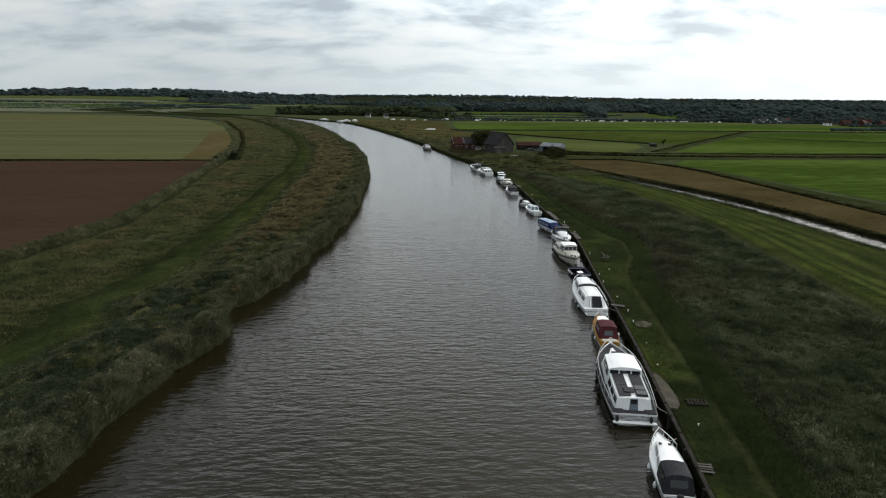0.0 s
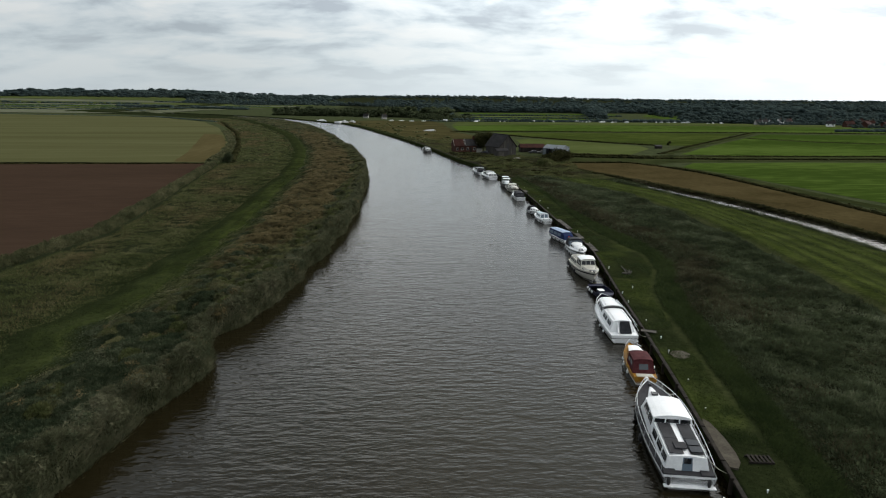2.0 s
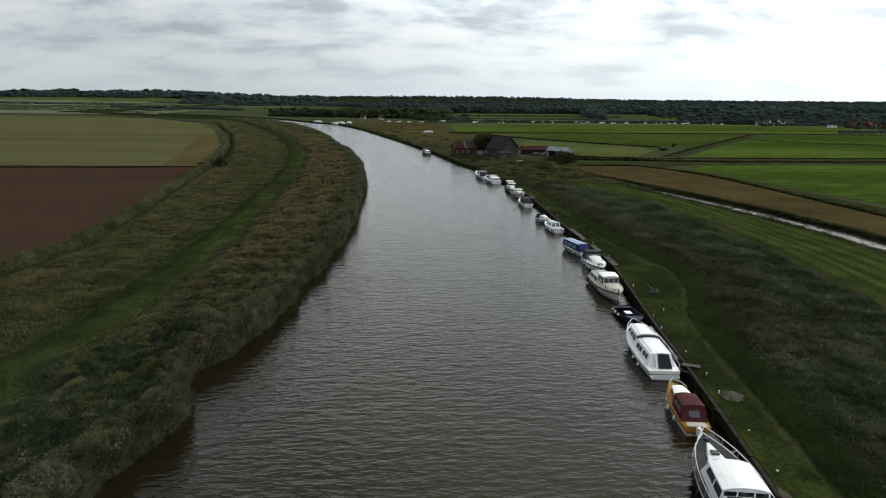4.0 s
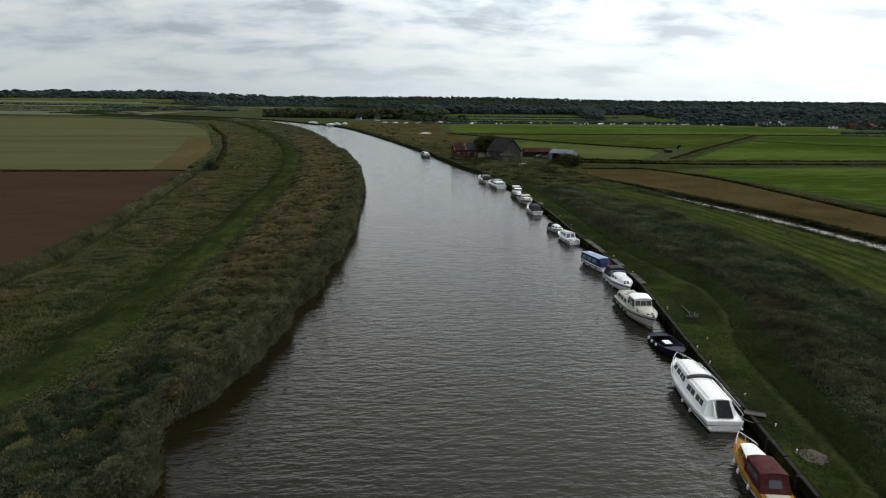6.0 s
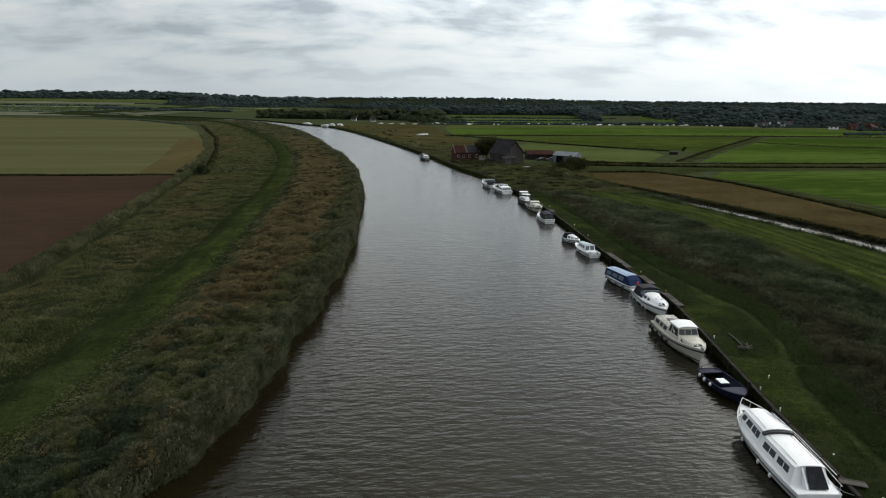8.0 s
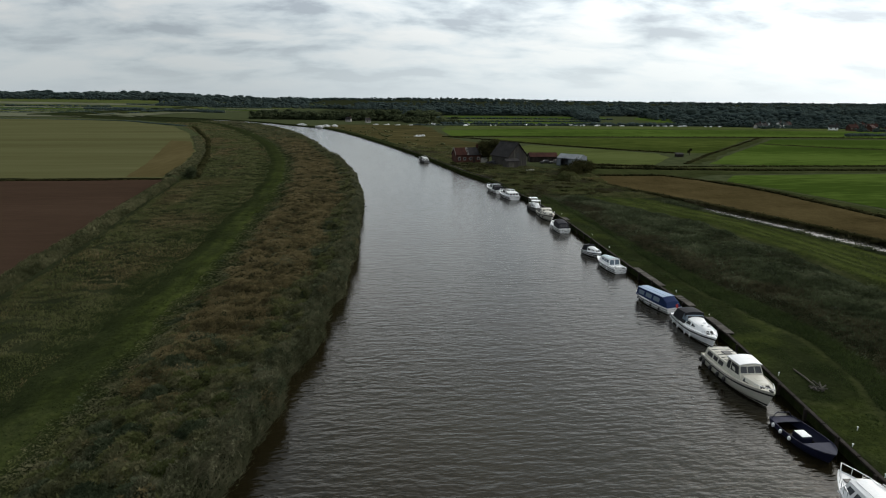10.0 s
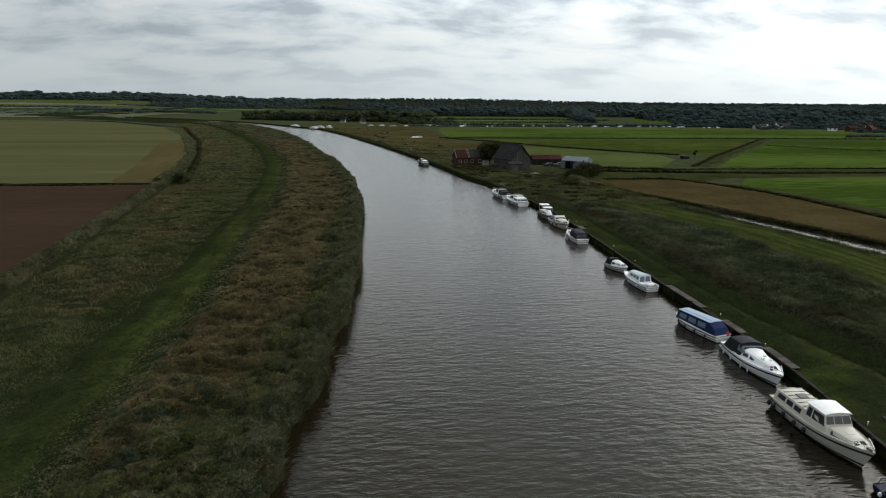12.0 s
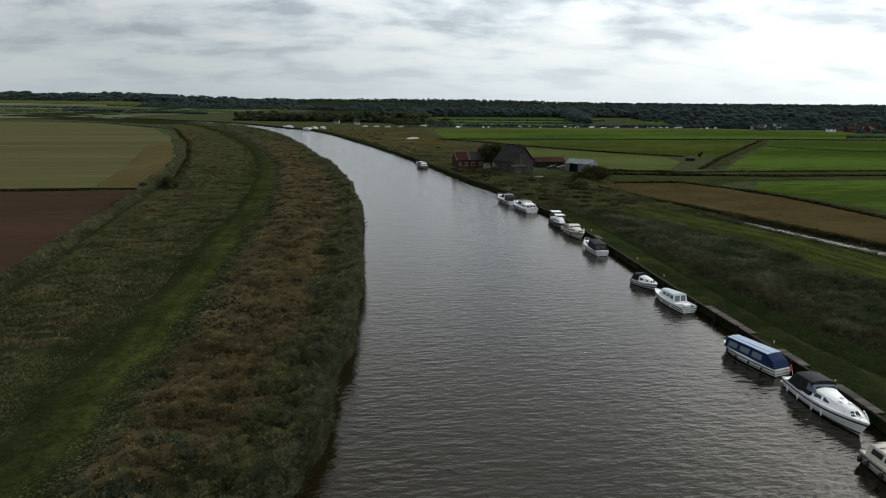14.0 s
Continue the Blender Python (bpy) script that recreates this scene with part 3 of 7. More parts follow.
RIVER_YS = list(range(-400, 0, 20)) + list(range(0, 300, 4)) + list(range(300, 900, 10))
ribbon("water", RIVER, RIVER_YS, lambda y: LEFT(y) - 1.5, lambda y: RIGHT(y) + 0.09, 0.0, "wide brown rippled tidal river water", "river", calm=0.7)
ribbon("water_ditch", CANAL, list(range(-78, 174, 3)), lambda y: np.interp(y, CANAL_Y, CANAL_X) - 2.6 + 1.6 * ease(y, 120, 168), lambda y: np.interp(y, CANAL_Y, CANAL_X) + 2.6 - 1.2 * ease(y, 120, 168), 0.12, "narrow straight drainage ditch reflecting the sky", "ditch")


def field(name, mat, corners, label, z=0.56, jitter=1.0, category="field"):
    """One field as a sheet with slightly uneven edges."""
    pts = []
    for (x0, y0), (x1, y1) in zip(corners, corners[1:] + corners[:1]):
        n = max(2, int(math.hypot(x1 - x0, y1 - y0) / 8))
        for i in range(n):
            f = i / n
            x, y = x0 + (x1 - x0) * f, y0 + (y1 - y0) * f
            pts.append((x + (float(lumps(x, y, 6)) - 0.5) * jitter, y + (float(lumps(y, x, 6)) - 0.5) * jitter, z))
    bm = bmesh.new()
    bmesh.ops.triangulate(bm, faces=[bm.faces.new([bm.verts.new(p) for p in pts])])
    me = bpy.data.meshes.new(name)
    bm.to_mesh(me)
    bm.free()
    me.materials.append(mat)
    return tagged(new(name, me), label, category, kind="structure")


field("field_ploughed", PLOUGH, [(-300, 214), (-66, 217), (-60, 170), (-56, 140), (-53, 108), (-57, 87), (-64, 60), (-75, 20), (-300, 20)], "bare brown ploughed field", jitter=2)
field("field_stubble", STUBBLE, [(-320, 224), (-142, 223), (-68, 222), (-74, 265), (-84, 313), (-104, 380), (-127, 453), (-170, 560), (-239, 655), (-330, 720), (-520, 770), (-700, 600)], "pale yellow-green stubble field with faint lines", jitter=2)
field("field_headland", HEADLAND, [(-68.5, 224), (-74.5, 265), (-84.5, 313), (-104, 377), (-117, 385), (-99, 313), (-87, 265), (-79, 224.5)], "brown trampled headland of the stubble field", z=0.59, jitter=0.8)
field("field_dry_reed", TANREED, [(85, 60), (83, 95), (81, 118), (77.4, 140), (70.5, 166), (63, 188), (57, 205), (56, 217), (66, 219.5), (83, 219), (90, 213.5), (94, 199), (96.5, 180), (97.5, 139), (98, 111), (104, 60)], "strip of dry tan reeds beside the ditch", z=0.6)
field("field_green_east", PASTURE_B, [(112, 60), (112, 128), (107, 160), (103.5, 188), (98, 206), (108, 219.5), (150, 222), (195, 220), (330, 212), (330, 60)], "bright green grazing meadow")
field("field_green_mid", PASTURE_B, [(120, 254), (146, 286), (250, 404), (330, 398), (440, 392), (440, 236), (200, 247), (140, 249)], "bright green grazing meadow")
field("field_green_farm", PASTURE_D, [(72, 256), (96, 250), (118, 282), (121, 300), (108, 318), (90, 338), (76, 352), (66, 340), (62, 300)], "dull green meadow behind the farm")
field("field_green_back", PASTURE, [(72, 372), (96, 346), (116, 324), (130, 308), (146, 300), (240, 412), (118, 414), (66, 414)], "green meadow between ditches")
field("field_green_far", PASTURE_B, [(44, 432), (120, 430), (250, 428), (340, 420), (440, 412), (432, 500), (318, 524), (228, 536), (100, 534), (46, 508)], "long bright green meadow")
field("field_road_side", PASTURE_D, [(46, 514), (100, 538), (228, 540), (320, 528), (432, 505), (430, 545), (330, 580), (200, 588), (60, 594)], "dull green strip before a far road")
field("field_beyond", PASTURE_B, [(86, 640), (210, 640), (230, 700), (90, 705)], "green field strip before a wood")
field("field_beyond", PASTURE_D, [(80, 715), (240, 712), (290, 790), (90, 800)], "dull green field strip before a wood")
field("field_beyond", PASTURE_B, [(92, 812), (300, 800), (330, 905), (98, 960)], "green field strip before a wood")
field("field_clearing", PASTURE_B, [(318, 690), (352, 690), (436, 850), (380, 900), (330, 800)], "green clearing among dark trees")


def margin(name, points, width, label):
    """A strip of rough growth along a ditch."""
    side = [(Vector(q) - Vector(p)).normalized().orthogonal() * width / 2 for p, q in zip(points, points[1:])]
    side.append(side[-1])
    a = [(p[0] + s.x, p[1] + s.y) for p, s in zip(points, side)]
    b = [(p[0] - s.x, p[1] - s.y) for p, s in zip(points, side)]
    field(name, MARGIN, a + b[::-1], label, z=0.6, jitter=3.0, category="verge")


field("rough_ground_bend", ROUGH, [(17.5, 276), (9, 322), (0.5, 366), (-11, 420), (-25, 480), (-44, 545), (-62, 580), (-30, 612), (34, 600), (42, 548), (40, 430), (46, 380), (58, 345), (58, 300), (40, 287), (24, 287)], "rough brown ground along the river bend", z=0.6, jitter=4, category="verge")
field("rough_ground_ditch", MARGIN, [(62, 222), (84, 222.5), (93, 215), (100, 221), (150, 226), (200, 224), (330, 216), (420, 212), (420, 221), (200, 231), (130, 233), (100, 235), (64, 243)], "rough dark brown ground along the long ditch", z=0.58, jitter=3, category="verge")
margin("verge_long", [(70, 246), (100, 241), (140, 240), (210, 239), (440, 228)], 8, "rough dull margin along the long ditch")
margin("verge_track", [(114, 254), (145, 292), (250, 413)], 5, "rough dull margin beside the farm track")
margin("verge_cross", [(38, 424), (255, 420), (440, 404)], 5, "rough dull margin across the meadows")
margin("verge_meadow", [(107, 62), (105, 128), (101.5, 165), (99, 188), (94, 208)], 6, "rough brown margin beside the meadow")
margin("verge_farm", [(60, 396), (84, 358), (108, 326), (128, 304)], 5, "rough dull margin behind the farm")
margin("verge_east", [(213, 360), (235, 330), (258, 312), (330, 290)], 6, "rough dull line across the meadow")


def band(mat, x0, x1, y0, y1, slope, label):
    """A far field laid over the rise of the land."""
    xs, fs = np.linspace(x0, x1, 26), np.linspace(0, 1, 7)
    X, F = np.meshgrid(xs, fs)
    Y = y0 + (y1 - y0) * F + (X - x1) * slope
    verts = np.stack([X, Y, soil_z(X, Y) + 0.5], -1).reshape(-1, 3)
    n = len(xs)
    faces = [(i * n + k, i * n + k + 1, i * n + n + k + 1, i * n + n + k) for i in range(len(fs) - 1) for k in range(n - 1)]
    tagged(mesh_object("field_band", verts.tolist(), faces, mat), label, "field", kind="structure")


FAR_ROWS = []
for k, (y0, y1, mat, word) in enumerate(((800, 985, PALEFIELD, "pale"), (1000, 1060, PALEFIELD, "pale"), (1072, 1140, PASTURE_D, "dull green"), (1150, 1215, PALEFIELD, "pale"), (1235, 1330, PASTURE_B, "green"),
                                         (1350, 1440, PALEFIELD, "pale"), (1460, 1590, PASTURE_D, "dull green"), (1610, 1740, PALEFIELD, "pale"), (1760, 1980, PASTURE_D, "dull green"))):
    if k in (1, 3, 5):
        FAR_ROWS.append((-1500, y0 - 8 + 0.05 * 1140, -380 + 22 * k, y0 - 8))
    band(mat, -1700, -300 + 18 * k, y0, y1, -0.05, "far %s field in a flat landscape" % word)


# ---- reeds and grass ----
rng = np.random.default_rng(7)


def blades(name, x, y, height, width, mat, label, category, lean=0.35, leafy=0.0):
    """Thin tapering leaves rising from the mat of growth, one loose piece each; leafy: the share that lies loose on top."""
    n = len(x)
    z = ground_z(x, y)
    ang, way = rng.uniform(0, math.tau, n), rng.uniform(0, math.tau, n)
    bend = lean * height * rng.uniform(0.2, 1.4, n)
    ux, uy = np.cos(ang) * width / 2, np.sin(ang) * width / 2
    v = np.stack([np.stack([x - ux, y - uy, z - 0.1], 1), np.stack([x + ux, y + uy, z - rng.uniform(0, 0.1, n)], 1),
                  np.stack([x + np.cos(way) * bend, y + np.sin(way) * bend, z - 0.1 + height], 1)], 1)
    loose = rng.uniform(0, 1, n) < leafy
    size = np.stack([width * 0.85, width * 0.85, height * 0.36], 1)[:, None, :]
    spread = rng.normal(size=(n, 3, 3)) * size + np.stack([x, y, z + height * 0.35], 1)[:, None, :]
    v = np.where(loose[:, None, None], spread, v)
    return tagged(tri_object(name, v, np.arange(n * 3), mat), label, category, kind="stuff")


def scatter(count, y0, y1, x_of):
    """Random places between two y; x_of(y, u) gives x for u in 0..1."""
    y = rng.uniform(y0, y1, count)
    return x_of(y, rng.uniform(0, 1, count)), y


def bank_reeds():
    # grey-green reeds at the water, browner ones up to the path
    for y0, y1, n, w in ((30, 68, 420000, 0.05), (68, 112, 430000, 0.065), (112, 170, 150000, 0.11), (170, 260, 80000, 0.2), (260, 420, 36000, 0.36), (420, 660, 26000, 0.7)):
        x, y = scatter(n, y0, y1, lambda y, u: LEFT(y) + 0.1 - u ** 1.15 * (path_left(y) - 1.6))
        a = LEFT(y) - x
        lump = lumps(x, y, 1.1)
        tuft = 0.5 * domes(x, y, 1.7) + 0.5 * domes(x + 31, y * 0.9, 0.95)
        keep = (tuft > rng.uniform(0.05, 0.95, n)) | (a < 0.5)
        keep &= rng.uniform(0, 1, n) > 0.8 * ease(a, path_left(y) - 6, path_left(y) - 2)
        x, y, a, lump = x[keep], y[keep], a[keep], lump[keep]
        n = len(x)
        h = (0.14 + 0.22 * lump) * (1 - 0.65 * ease(a, path_left(y) - 8, path_left(y) - 2)) * rng.uniform(0.6, 1.3, n) + 0.3 * (a < 0.8)
        brown = (ease(y, 66, 105) * (1 - 0.7 * ease(y, 330, 450)) * ease(a, 3.0, 7) * (1 - 0.8 * ease(a, path_left(y) - 7, path_left(y) - 3)) * 0.75 + 0.1) > lumps(x, y, 5.0) * 0.35 + 0.4 * tussock(x, y, 1.7) + rng.uniform(0, 0.25, n)
        herb = ~brown & (tussock(x, y, 1.7) > 0.15 + 0.75 * ease(y, 52, 84)) & (a > 0.6)
        edge = ~brown & (a < 0.5 + 2.2 * tussock(x, y, 1.7))
        herb &= ~edge
        grey = ~brown & ~herb & ~edge & (tussock(x + 31, y * 0.9, 0.95) > 0.55)
        for name, m, sel, lab in (("bank_reeds", REED_L, ~brown & ~grey & ~herb & ~edge, "thick grey-green reeds on the river bank"), ("edge_reeds", REED_E, edge, "pale grey-green reeds at the water's edge"), ("dark_herbs", HERB, herb, "dark green herbs and nettles on the bank"), ("bank_herbs", SCRUB, grey, "green tussocks among the bank reeds"), ("brown_reeds", REED_B, brown, "tall brown reeds behind the water's edge")):
            blades(name, x[sel], y[sel], h[sel], w * rng.uniform(0.7, 1.9, sel.sum()), m, lab, "reeds", lean=1.0, leafy=0.5)
    # taller pale reeds in the ditch along the fields
    for y0, y1, n, w in ((28, 130, 70000, 0.09), (130, 215, 30000, 0.15), (224, 420, 24000, 0.3)):
        x, y = scatter(n, y0, y1, lambda y, u: plough_edge(y) + 0.1 + u * 3.2)
        blades("ditch_reeds", x, y, (0.2 + 0.4 * lumps(x, y, 0.8)) * rng.uniform(0.6, 1.3, n), w * rng.uniform(0.7, 1.8, n), REED_L, "pale reeds in the ditch beside the fields", "reeds", lean=1.0, leafy=0.7)
    for y0, y1, n, w in ((28, 120, 190000, 0.048), (120, 220, 90000, 0.105), (220, 420, 34000, 0.35), (420, 640, 14000, 0.7)):
        x, y = scatter(n, y0, y1, lambda y, u: LEFT(y) - path_left(y) - 3.0 - u * 30)
        lump = lumps(x * 0.5, y * 1.6, 2.6) * 0.6 + lumps(x, y, 0.9) * 0.4
        keep = (lump > 0.3) & (x > plough_edge(y) + 3.8)
        x, y, lump = x[keep], y[keep], lump[keep]
        a = LEFT(y) - x - path_left(y)
        h = (0.1 + 0.5 * lump) * (0.45 + 0.55 * ease(a, 3, 9)) * rng.uniform(0.6, 1.3, len(x))
        dry = lumps(x * 1.4, y * 0.7, 9.0) * 0.7 + rng.uniform(0, 0.3, len(x)) > 0.62
        for m, sel, lab in ((SCRUB, ~dry, "rough green tussocky grass between bank and fields"), (REED_B, dry, "dry brown tussocky grass between bank and fields")):
            blades("meadow_tussocks", x[sel], y[sel], h[sel], w * rng.uniform(0.6, 1.4, sel.sum()), m, lab, "grass", lean=1.0, leafy=0.45)
    x, y = scatter(110000, 25, 200, lambda y, u: LEFT(y) - path_left(y) - 1.0 + (u - 0.5) * 13)
    keep = lumps(x, y, 1.6) + 0.25 * np.abs(LEFT(y) - path_left(y) - x) / 5 > 0.42
    blades("path_grass", x[keep], y[keep], rng.uniform(0.1, 0.26, keep.sum()), np.full(keep.sum(), 0.05), SHORT, "short green grass along the flood bank path", "grass", lean=0.9)


bank_reeds()


def marsh_reeds():
    for y0, y1, n, w in ((22, 60, 170000, 0.075), (60, 110, 190000, 0.09), (110, 178, 110000, 0.13)):
        x, y = scatter(n, y0, y1, lambda y, u: RIGHT(y) + reed_left_edge(y) + u * (reed_right_edge(y) - RIGHT(y) - reed_left_edge(y)))
        off = x - RIGHT(y) - reed_left_edge(y)
        h = (0.16 + 0.85 * lumps(x, y, 0.9) * lumps(x, y, 2.1)) * (0.5 + 0.5 * ease(off, 0, 3)) * rng.uniform(0.6, 1.3, n)
        brown = (0.5 * (1 - ease(off, 3, 9)) * (0.25 + 0.75 * ease(y, 58, 72)) + 0.26 * lumps(x, y, 9)) > rng.uniform(0, 0.5, n) + 0.5 * lumps(x, y, 4)
        for name, m, sel, lab in (("marsh_reeds", REED_R, ~brown, "dense dark green reed bed with pale leaf tips"), ("dry_marsh_reeds", REED_D, brown, "dry brown reeds in the marsh")):
            blades(name, x[sel], y[sel], h[sel], w * rng.uniform(0.6, 1.4, sel.sum()), m, lab, "reeds", lean=0.9, leafy=0.3)
    for y0, y1, n, w in ((22, 70, 90000, 0.05), (70, 125, 70000, 0.07), (125, 190, 26000, 0.11)):
        x, y = scatter(n, y0, y1, lambda y, u: RIGHT(y) + 0.6 + u * (reed_left_edge(y) - 0.2))
        keep = (np.abs(x - RIGHT(y) - worn_path(y)) > 0.45 * lumps(x, y, 1.2)) & (np.abs(y - np.interp(x, [26, 27.5, 29.3, 30.9, 33.5], [80.0, 78.9, 77.9, 77.1, 77.0])) > 0.25)
        x, y = x[keep], y[keep]
        tall = ease(x - RIGHT(y) - worn_path(y), 0.2, 0.9)
        rough = tall * 0.8 + 0.75 * ease(lumps(x, y, 1.7), 0.5, 0.75) > rng.uniform(0.1, 1.0, len(x))
        for m, sel, up in ((SHORT, ~rough, 1.0), (VERGE, rough, 1.7)):
            k = sel.sum()
            blades("verge_grass", x[sel], y[sel], up * rng.uniform(0.07, 0.16, k) * (1 + 0.8 * tall[sel]), w * rng.uniform(0.6, 1.5, k), m, "patchy short green grass beside the moorings" if up == 1.0 else "taller rough tufts in the mooring verge", "grass", lean=0.9)
    for y0, y1, n, w in ((30, 100, 50000, 0.1), (100, 175, 30000, 0.16)):
        x, y = scatter(n, y0, y1, lambda y, u: reed_right_edge(y) + 0.5 + u * (np.interp(y, CANAL_Y, CANAL_X) - 4 - reed_right_edge(y)))
        line = (0.5 + 0.5 * np.sin((x - reed_right_edge(y)) * 2.0 + 4 * lumps(x * 0.1, y * 0.05, 1.0))) * 0.5 + lumps(x, y * 0.4, 1.6) * 0.28 + lumps(x, y * 0.5, 4.0) * 0.22
        keep = (line < 0.5) & (np.abs(x - reed_right_edge(y) - 1.2) > 0.6)
        x, y, n = x[keep], y[keep], keep.sum()
        blades("strip_grass", x, y, rng.uniform(0.1, 0.3, n), w * rng.uniform(0.6, 1.5, n), MEADOW, "rough grass in long lines beside the ditch", "grass", lean=1.0)
    # ragged growth along both edges of the ditch
    for y0, y1, n, w in ((40, 110, 26000, 0.09), (110, 172, 16000, 0.14)):
        x, y = scatter(n, y0, y1, lambda y, u: np.interp(y, CANAL_Y, CANAL_X) + np.where(u < 0.5, -1.4 - 6.4 * (0.5 - u), 1.2 + 7.0 * (u - 0.5)))
        off = x - np.interp(y, CANAL_Y, CANAL_X)
        edge = 3.55 - 1.3 * lumps(x * 0.4, y, 3.2) - 0.6 * lumps(x, y, 1.1) - 1.0 * ease(y, 120, 168)
        keep = np.abs(off) > edge
        for m, sel, lab in ((REED_R, keep & (off < 0), "tufts of green rushes along the ditch edge"), (REED_D, keep & (off > 0), "dry rushes along the ditch edge")):
            k = sel.sum()
            blades("ditch_rushes", x[sel], y[sel], rng.uniform(0.25, 0.75, k) * (0.5 + lumps(x[sel], y[sel], 1.6)) + 0.35 * (np.abs(off[sel]) < 2.6), w * rng.uniform(0.6, 1.4, k), m, lab, "rushes", lean=0.7)
    # waste ground between moorings and farm
    for sy0, sy1, n, w in ((178, 215, 40000, 0.2), (215, 252, 30000, 0.26), (252, 345, 36000, 0.4)):
        x, y = scatter(n, sy0, sy1, lambda y, u: RIGHT(y) + 1.0 + u * np.interp(y, [178, 200, 215, 235, 252, 262, 345], [34, 30, 36, 42, 20, 12, 30]))
        lump = lumps(x * 0.6, y * 1.5, 4.0) * 0.6 + lumps(x, y, 1.5) * 0.4
        keep = lump > 0.34
        x, y, lump = x[keep], y[keep], lump[keep]
        green = lumps(x, y, 9.0) + rng.uniform(-0.2, 0.2, len(x)) > 0.34
        for m, sel in ((SCRUB, green), (REED_D, ~green)):
            blades("waste_grass", x[sel], y[sel], (0.15 + 0.9 * lump[sel] ** 2) * rng.uniform(0.6, 1.3, sel.sum()), w * rng.uniform(0.6, 1.4, sel.sum()), m, "rough tangled grass and weeds by the farm", "grass", lean=0.8)


marsh_reeds()


# ---- trees ----
def ico(level):
    bm = bmesh.new()
    bmesh.ops.create_icosphere(bm, subdivisions=level, radius=1)
    v = np.array([p.co[:] for p in bm.verts])
    f = np.array([[q.index for q in p.verts] for p in bm.faces])
    bm.free()
    return v, f


CORES = {1: ico(1), 2: ico(2)}


def foliage(blobs, leaves, size, core=0.68, level=1):
    """Vertices and triangles of uneven leafy clumps; blobs: x, y, z and three radii."""
    V, T, at = [], [], 0
    ICO_V, ICO_F = CORES[level]
    for x, y, z, rx, ry, rz in blobs:
        lump = ICO_V * (rx, ry, rz) * core * rng.uniform(0.8, 1.15, (len(ICO_V), 1)) + (x, y, z)
        V.append(lump), T.append(ICO_F + at)
        at += len(lump)
        d = rng.normal(size=(leaves, 3))
        d /= np.linalg.norm(d, axis=1)[:, None]
        c = d * (rx, ry, rz) * rng.uniform(0.66, 1.06, (leaves, 1)) + (x, y, z)
        s = size * rng.uniform(0.3, 0.8, (leaves, 1))
        tri = np.stack([c + rng.normal(size=(leaves, 3)) * s for _ in range(3)], 1)
        V.append(tri.reshape(-1, 3)), T.append(np.arange(leaves * 3).reshape(-1, 3) + at)
        at += leaves * 3
    return np.concatenate(V), np.concatenate(T)


def bushes(name, places, leaves, size, label, mat=LEAF, category="hedge"):
    """places: x, y, radius, height, with the ground taken from the plan."""
    blobs = []
    for x, y, r, h in places:
        z = float(ground_z(x, y))
        blobs.append((x, y, z + h * 0.3, r, r, h * 0.6))
    v, t = foliage(blobs, leaves, size * 0.7, 0.8)
    return tagged(tri_object(name, v, t, mat), label, category, kind="stuff")


def row(x0, y0, x1, y1, step, r, h, wild=0.5):
    """A run of overlapping bushes."""
    step, h, wild = step * 0.34, h * 0.62, wild * 0.55
    n = max(2, int(math.hypot(x1 - x0, y1 - y0) / step))
    out = []
    for i in range(n):
        f = (i + rng.uniform(-0.3, 0.3)) / (n - 1)
        k = 1 + wild * rng.uniform(-0.6, 0.9)
        out.append((x0 + (x1 - x0) * f + rng.uniform(-0.4, 0.4) * r, y0 + (y1 - y0) * f + rng.uniform(-0.4, 0.4) * r, r * k, h * k))
    return out


def tree(name, x, y, height, spread, label, leaves=420, size=0.22, blobs=12, mat=LEAF):
    base = float(ground_z(x, y))
    ob = new(name)
    ob.location = (x, y, base)
    bm = bmesh.new()
    limbs = [((0, 0, -0.2), (0, 0, height * 0.5), height * 0.035, height * 0.02)]
    for k in range(5):
        a = k * 1.26 + 0.4
        limbs.append(((0, 0, height * (0.2 + 0.05 * k)), (math.cos(a) * spread * 0.6, math.sin(a) * spread * 0.6, height * (0.5 + 0.06 * k)), height * 0.014, height * 0.006))
    for p, q, r0, r1 in limbs:
        p, q = Vector(p), Vector(q)
        m = Matrix.Translation((p + q) / 2) @ (q - p).to_track_quat("Z", "Y").to_matrix().to_4x4()
        bmesh.ops.create_cone(bm, segments=7, radius1=r0, radius2=r1, depth=(q - p).length, matrix=m, cap_ends=True)
    me = bpy.data.meshes.new("trunk")
    bm.to_mesh(me)
    bm.free()
    me.materials.append(BARK)
    new("trunk", me).parent = ob
    bl = []
    for k in range(blobs):
        a, f = rng.uniform(0, math.tau), rng.uniform(0, 1)
        d = spread * (0.15 + 0.55 * rng.uniform(0, 1)) * (1 - 0.4 * f)
        r = spread * rng.uniform(0.32, 0.5)
        bl.append((math.cos(a) * d, math.sin(a) * d, height * (0.32 + 0.5 * f), r, r, r * 0.85))
    v, t = foliage(bl, leaves, size, 0.5, level=2)
    tri_object("crown", v, t, mat, ob)
    return tagged(ob, label, "tree")


